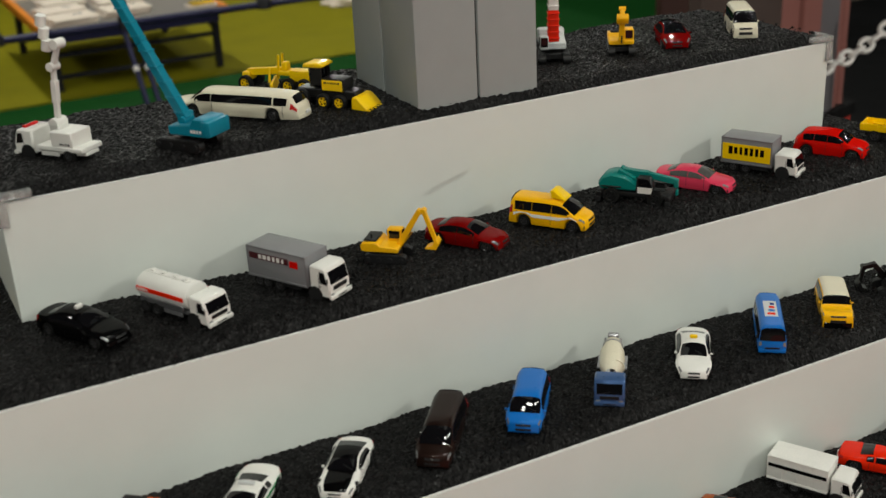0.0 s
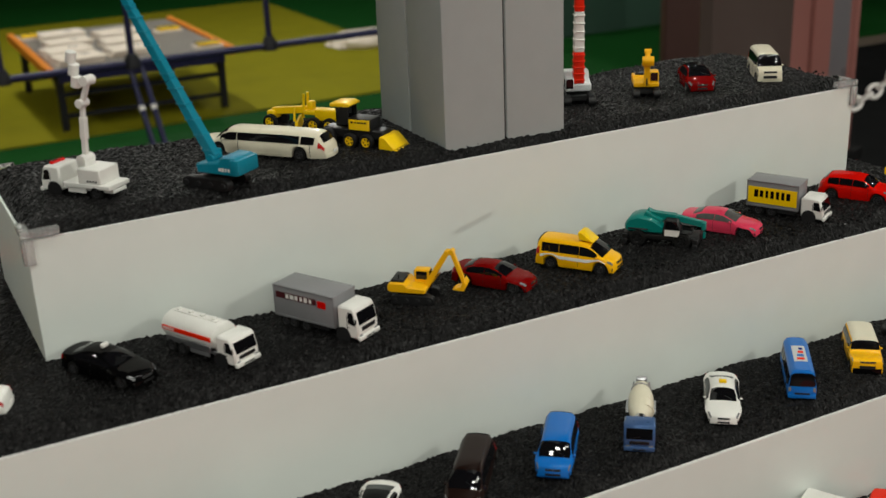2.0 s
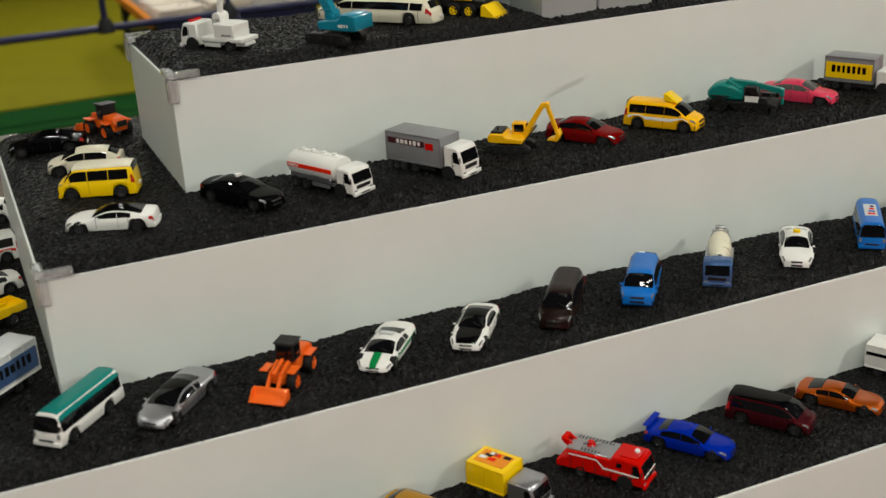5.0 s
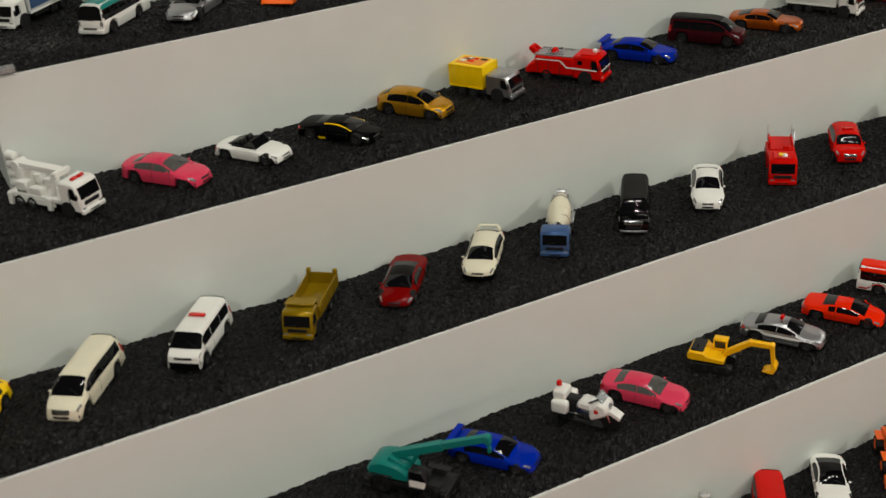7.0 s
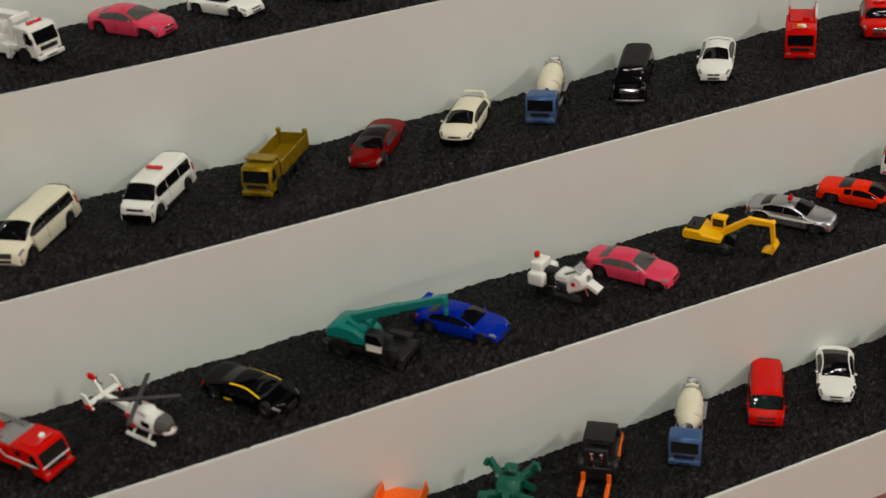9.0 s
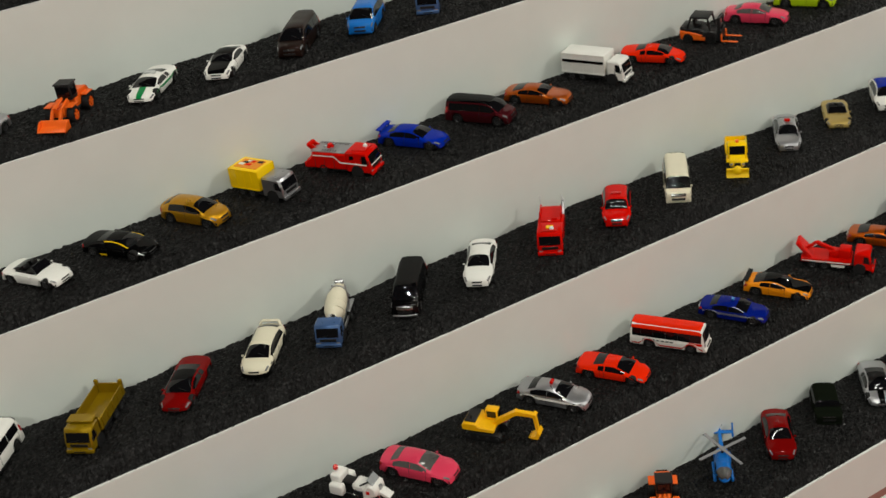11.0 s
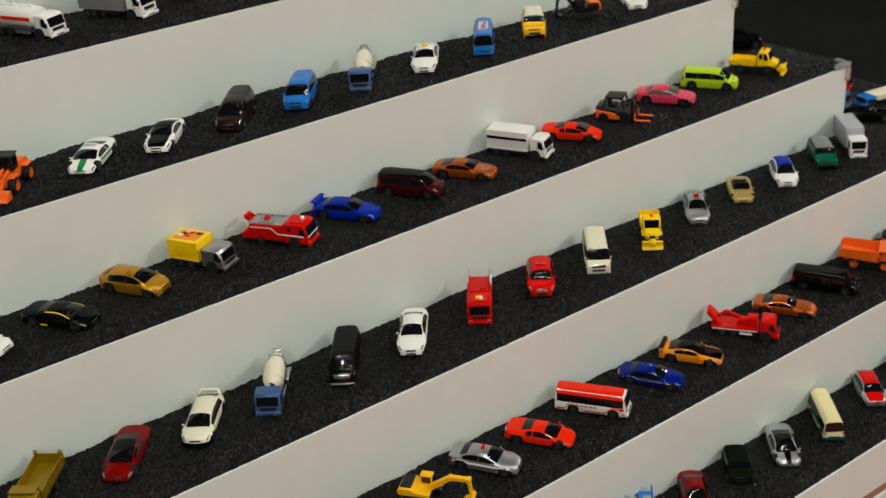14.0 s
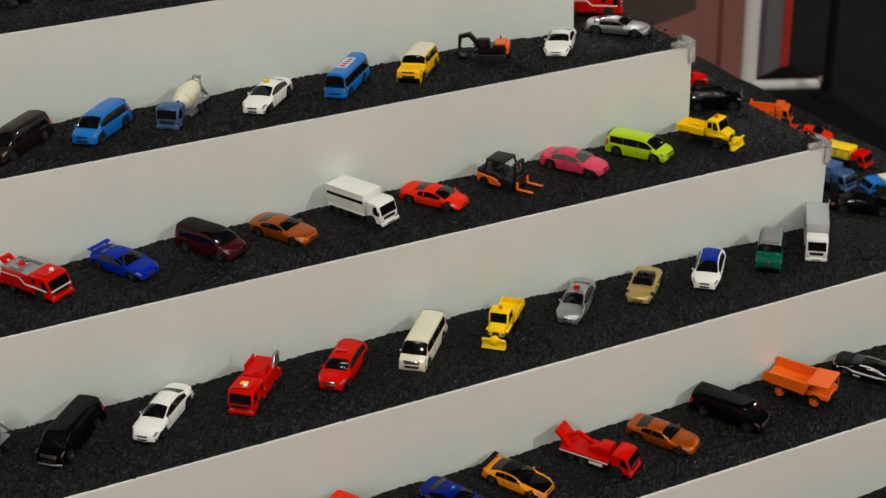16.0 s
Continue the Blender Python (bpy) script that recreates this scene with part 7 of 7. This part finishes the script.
place(car("sedan", "dark red toy sedan on the lowest tread", "sedan", "deep_red", 0.070), 6, 0.613, 0.318, -127)
place(car("off_roader", "dark olive toy army off-roader", "jeep", "olive", 0.050, H=0.0205, lower="olive", lamps=False), 6, 0.684, 0.322, B)
place(car("supercar", "silver toy sports car with black bonnet", "super", "silver", 0.070, stripe="black", roof="black"), 6, 0.752, 0.316, B)
place(bus("bus", "cream yellow toy bus with a green skirt", "ivory", "ivory", 0.072, "green"), 6, 0.826, 0.316, -127)
place(car("concept_car", "dark red and silver toy concept car", "hatch", "silver", 0.064, H=0.0205, hood="red", roof="red"), 6, 0.913, 0.321, B)
place(car("hatchback", "metallic blue toy hatchback", "hatch", "teal", 0.066, roof="black"), 6, 0.985, 0.318, -127)

# ---------------------------------------------------------------- things in the hall
FRAME_BLUE = mat("blue_steel", (0.014, 0.015, 0.062), rough=0.4, metal=0.2, var=0.1)
LEG_DARK = mat("dark_steel", (0.012, 0.012, 0.016), rough=0.5, metal=0.3)
TABLE_GREY = mat("grey_tabletop", (0.22, 0.20, 0.18), rough=0.5, var=0.1, grain=8)
ORANGE_EDGE = mat("orange_edging", (0.75, 0.24, 0.02), rough=0.5, var=0.06)
PAPER = mat("white_card", (0.78, 0.68, 0.58), rough=0.7, var=0.05, grain=12)
POST_WHITE = mat("white_post_plastic", (0.75, 0.72, 0.69), rough=0.4, var=0.05)
POST_RED = mat("red_post_plastic", (0.42, 0.03, 0.02), rough=0.4, var=0.06)
ROSE_FRAME = mat("rose_painted_frame", (0.26, 0.10, 0.085), rough=0.5, var=0.08, grain=6)
BROWN_PANEL = mat("brown_panel", (0.07, 0.032, 0.026), rough=0.5, var=0.2, grain=4)
GREY_PANEL = mat("grey_panel", (0.14, 0.13, 0.14), rough=0.5, var=0.1, grain=4)
DIM_PANEL = mat("dim_glazing", (0.085, 0.062, 0.055), rough=0.25, var=0.15, grain=3)
GREEN_PANEL = mat("green_panel", (0.026, 0.070, 0.046), rough=0.6, var=0.3, grain=2)


def play_table(x, y, w, d, h):
    """A low folding table: grey top, orange side edges, black folding legs with braces."""
    ob = thing("play_table", "low grey play table with orange edges and black legs", "table")
    part("tabletop", box(0, 0, h - 0.012, w - 0.05, d, 0.024, 0.003), TABLE_GREY, ob)
    for sx in (1, -1):
        part("edging", box(sx * (w / 2 - 0.012), 0, h - 0.008, 0.030, d + 0.01, 0.040, 0.004), ORANGE_EDGE, ob, "orange edging")
        for sy in (1, -1):
            part("leg", box(sx * (w / 2 - 0.05), sy * (d / 2 - 0.05), (h - 0.02) / 2, 0.028, 0.028, h - 0.02, 0.003), LEG_DARK, ob)
        part("leg_brace", beam((sx * (w / 2 - 0.05), -d / 2 + 0.06, 0.16), (sx * (w / 2 - 0.05), -d / 2 + 0.30, h - 0.03), 0.014, 0.014), LEG_DARK, ob)
    for sy in (1, -1):
        part("apron", box(0, sy * (d / 2 - 0.015), h - 0.04, w - 0.08, 0.02, 0.035, 0.003), FRAME_BLUE, ob, "blue steel apron")
        for z in (0.06, 0.15):
            part("stretcher", box(0, sy * (d / 2 - 0.05), z, w - 0.1, 0.018, 0.018, 0.002), LEG_DARK, ob)
    ob.matrix_basis = pose(x, y, FLOOR + 0.014)
    return ob


play_table(1.123, 5.43, 0.785, 0.975, 0.263)
TABLE_Z = FLOOR + 0.2775
for px, py in ((0.874, 5.068), (0.866, 5.264), (0.913, 5.468), (0.929, 5.688), (1.109, 5.122), (1.133, 5.342), (1.156, 5.562)):
    ob = thing("card_stack", "stack of white cards lying on the play table", "card stack", "card stacks")
    turn = random.uniform(-6, 6)
    for k in range(3):
        part("card_pad", box(0.004 * k, -0.003 * k, 0.005 + 0.010 * k, 0.196, 0.157, 0.009, 0.002, m=pose(0, 0, 0, 0, 0, turn + 2.5 * k)), PAPER, ob)
    part("print_mark", box(0.04, 0.016, 0.0302, 0.04, 0.010, 0.001, 0), LEG_DARK, ob)
    ob.matrix_basis = pose(px, py, TABLE_Z)
for px, py in ((1.431, 5.044), (1.392, 5.539), (0.819, 5.774)):
    ob = thing("marker_tray", "clear plastic tray of yellow and black markers", "tray", "marker trays")
    part("tray", box(0, 0, 0.005, 0.125, 0.086, 0.010, 0.003), PAPER, ob)
    for k in range(4):
        part("marker", rod((-0.05, -0.028 + 0.018 * k, 0.017), (0.05, -0.024 + 0.016 * k, 0.017), 0.007, seg=8), (plastic("yellow"), LEG_DARK)[k % 2], ob)
    ob.matrix_basis = pose(px, py, TABLE_Z)


def barrier(x0, x1, y, h):
    """A low barrier: a blue tube with black collars, uprights and a pair of slanted legs."""
    ob = thing("barrier_rail", "dark blue tube barrier with black collars on slanted legs", "barrier")
    z = FLOOR + h
    part("top_rail", rod((x0, y, z), (x1, y, z), 0.015, seg=12), FRAME_BLUE, ob)
    for x in (0.53, 1.023, 1.596, 2.17):
        part("collar", lathe([(-0.016, 0.036), (0.010, 0.033), (0.04, 0.018)], 14, Matrix.Translation((x, y, z)) @ pose(0, 0, 0, 0, -90, 0)), LEG_DARK, ob)
        part("upright", rod((x, y, z + 0.02), (x, y, 1.45), 0.013, seg=12), FRAME_BLUE, ob)
    for x in (-0.30, 1.008, 1.055, 2.30):
        leg = part("leg", rod((x, y, z), (x + 0.016, y - 0.19, FLOOR), 0.012, seg=10), FRAME_BLUE, ob)
        part("leg_band", rod((x + 0.0078, y - 0.093, FLOOR + h * 0.51), (x + 0.0088, y - 0.104, FLOOR + h * 0.45), 0.0132, seg=10), POST_WHITE, leg)
        part("foot", box(x + 0.016, y - 0.19, FLOOR + 0.010, 0.055, 0.08, 0.020, 0.004), LEG_DARK, ob)


barrier(-0.5, 2.8, 4.71, 0.312)

bag = thing("cloth_bag", "crumpled white cloth bag lying on the mat", "bag")
bm = bmesh.new()
bmesh.ops.create_icosphere(bm, subdivisions=3, radius=1)
for v in bm.verts:
    n = noise.noise(v.co * 2.3) * 0.22 + noise.noise(v.co * 6.0) * 0.08
    v.co = Vector((v.co.x * 0.20, v.co.y * 0.16, v.co.z * 0.055)) * (1 + n)
    v.co.z = max(v.co.z, -0.024)
part("sack", bm, PAPER, bag, angle=80)
bag.matrix_basis = pose(2.57, 5.95, FLOOR + 0.037)


PLINTH_BLACK = mat("black_plinth", (0.003, 0.003, 0.0033), rough=0.8, spec=0.15, var=0.1)


def upright(name, a, b, z0, z1, thick, m, parent, label=""):
    """A flat upright panel between two places on plan."""
    a, b = Vector((*a, 0)), Vector((*b, 0))
    d = b - a
    turn = Matrix.Rotation(math.atan2(d.y, d.x), 4, "Z")
    return part(name, box((a.x + b.x) / 2, (a.y + b.y) / 2, (z0 + z1) / 2, d.length, thick, z1 - z0, 0.003, m=turn), m, parent, label)


screen = thing("partition_screen", "rose painted partition with white and red posts", "partition")
upright("panel", (1.62, 1.98), (2.05, 2.14), FLOOR, 2.3, 0.03, ROSE_FRAME, screen, "rose painted panel")
upright("glazing", (1.612, 1.9771), (1.955, 2.1024), 0.60, 1.9, 0.034, DIM_PANEL, screen, "grey glazed field")
upright("stile", (2.052, 2.141), (2.145, 2.176), FLOOR, 2.3, 0.05, ROSE_FRAME, screen)
upright("infill", (2.215, 2.197), (2.325, 2.238), FLOOR, 0.62, 0.03, GREY_PANEL, screen, "dark grey infill")
upright("cross_beam", (2.15, 2.172), (2.37, 2.252), 0.622, 0.66, 0.05, PLINTH_BLACK, screen)
upright("upper_infill", (2.15, 2.172), (2.255, 2.211), 0.662, 2.3, 0.03, GREY_PANEL, screen, "grey upper infill")
for x in (2.272, 2.312):
    part("upper_post", rod((x, 1.98 + (x - 1.62) * 0.3654, 0.662), (x, 1.98 + (x - 1.62) * 0.3654, 2.3), 0.013, seg=12), ROSE_FRAME, screen)
part("white_post", rod((2.182, 2.176, FLOOR), (2.182, 2.176, 0.62), 0.030, seg=16), POST_WHITE, screen)
part("red_post", rod((2.348, 2.246, FLOOR), (2.348, 2.246, 0.62), 0.022, seg=14), POST_RED, screen)
part("foot_bar", rod((2.170, 2.125, 0.349), (2.325, 2.045, 0.349), 0.014, seg=14), POST_WHITE, screen, "white foot bar")
part("foot_cap", lathe([(-0.016, 0.010), (-0.010, 0.019), (0.010, 0.019), (0.016, 0.010)], 14, Matrix.Translation((2.335, 2.041, 0.354))), CHROME, screen)

pedestal = thing("chain_post", "slim black barrier post with a white chain", "barrier post")
part("foot", lathe([(0, 0.04), (0.008, 0.038), (0.02, 0.012)], 20, Matrix.Translation((2.30, 1.98, FLOOR)) @ pose(0, 0, 0, 0, -90, 0)), PLINTH_BLACK, pedestal)
part("post", rod((2.30, 1.98, FLOOR + 0.02), (2.30, 1.98, 1.01), 0.012, seg=12), PLINTH_BLACK, pedestal)
CHAIN_A, CHAIN_B = Vector((2.295, 1.98, 0.990)), Vector((1.96, 1.98, 0.850))
for k in range(11):
    f = (k + 0.5) / 11
    c = CHAIN_A.lerp(CHAIN_B, f) - Vector((0, 0, 0.03 * math.sin(math.pi * f)))
    d = (CHAIN_B - CHAIN_A).normalized()
    turn = Matrix.Translation(c) @ d.to_track_quat("X", "Z").to_matrix().to_4x4() @ pose(0, 0, 0, 90 * (k % 2) + 30, 0, 0)
    bm = bmesh.new()
    ring = [Vector((0.021 * math.cos(a), 0.014 * math.sin(a), 0)) for a in (2 * math.pi * j / 10 for j in range(10))]
    for j in range(10):
        rod(turn @ ring[j], turn @ ring[(j + 1) % 10], 0.0056, seg=6, bm=bm)
    part("chain_link", bm, POST_WHITE, pedestal)

brown = thing("panel_wall", "dark brown panelled wall behind the hall", "panel wall", kind="structure")
for k, (x0, x1, m) in enumerate(((3.12, 3.40, BROWN_PANEL), (3.41, 3.66, PLINTH_BLACK), (3.67, 3.86, BROWN_PANEL))):
    upright("panel", (x0, 4.05), (x1, 4.05), FLOOR, 2.4, 0.04, m, brown)
green = thing("green_screen_board", "dark green display board standing on the floor", "display board", kind="structure")
upright("board", (3.30, 5.45), (4.55, 5.45), FLOOR, 1.9, 0.04, GREEN_PANEL, green)
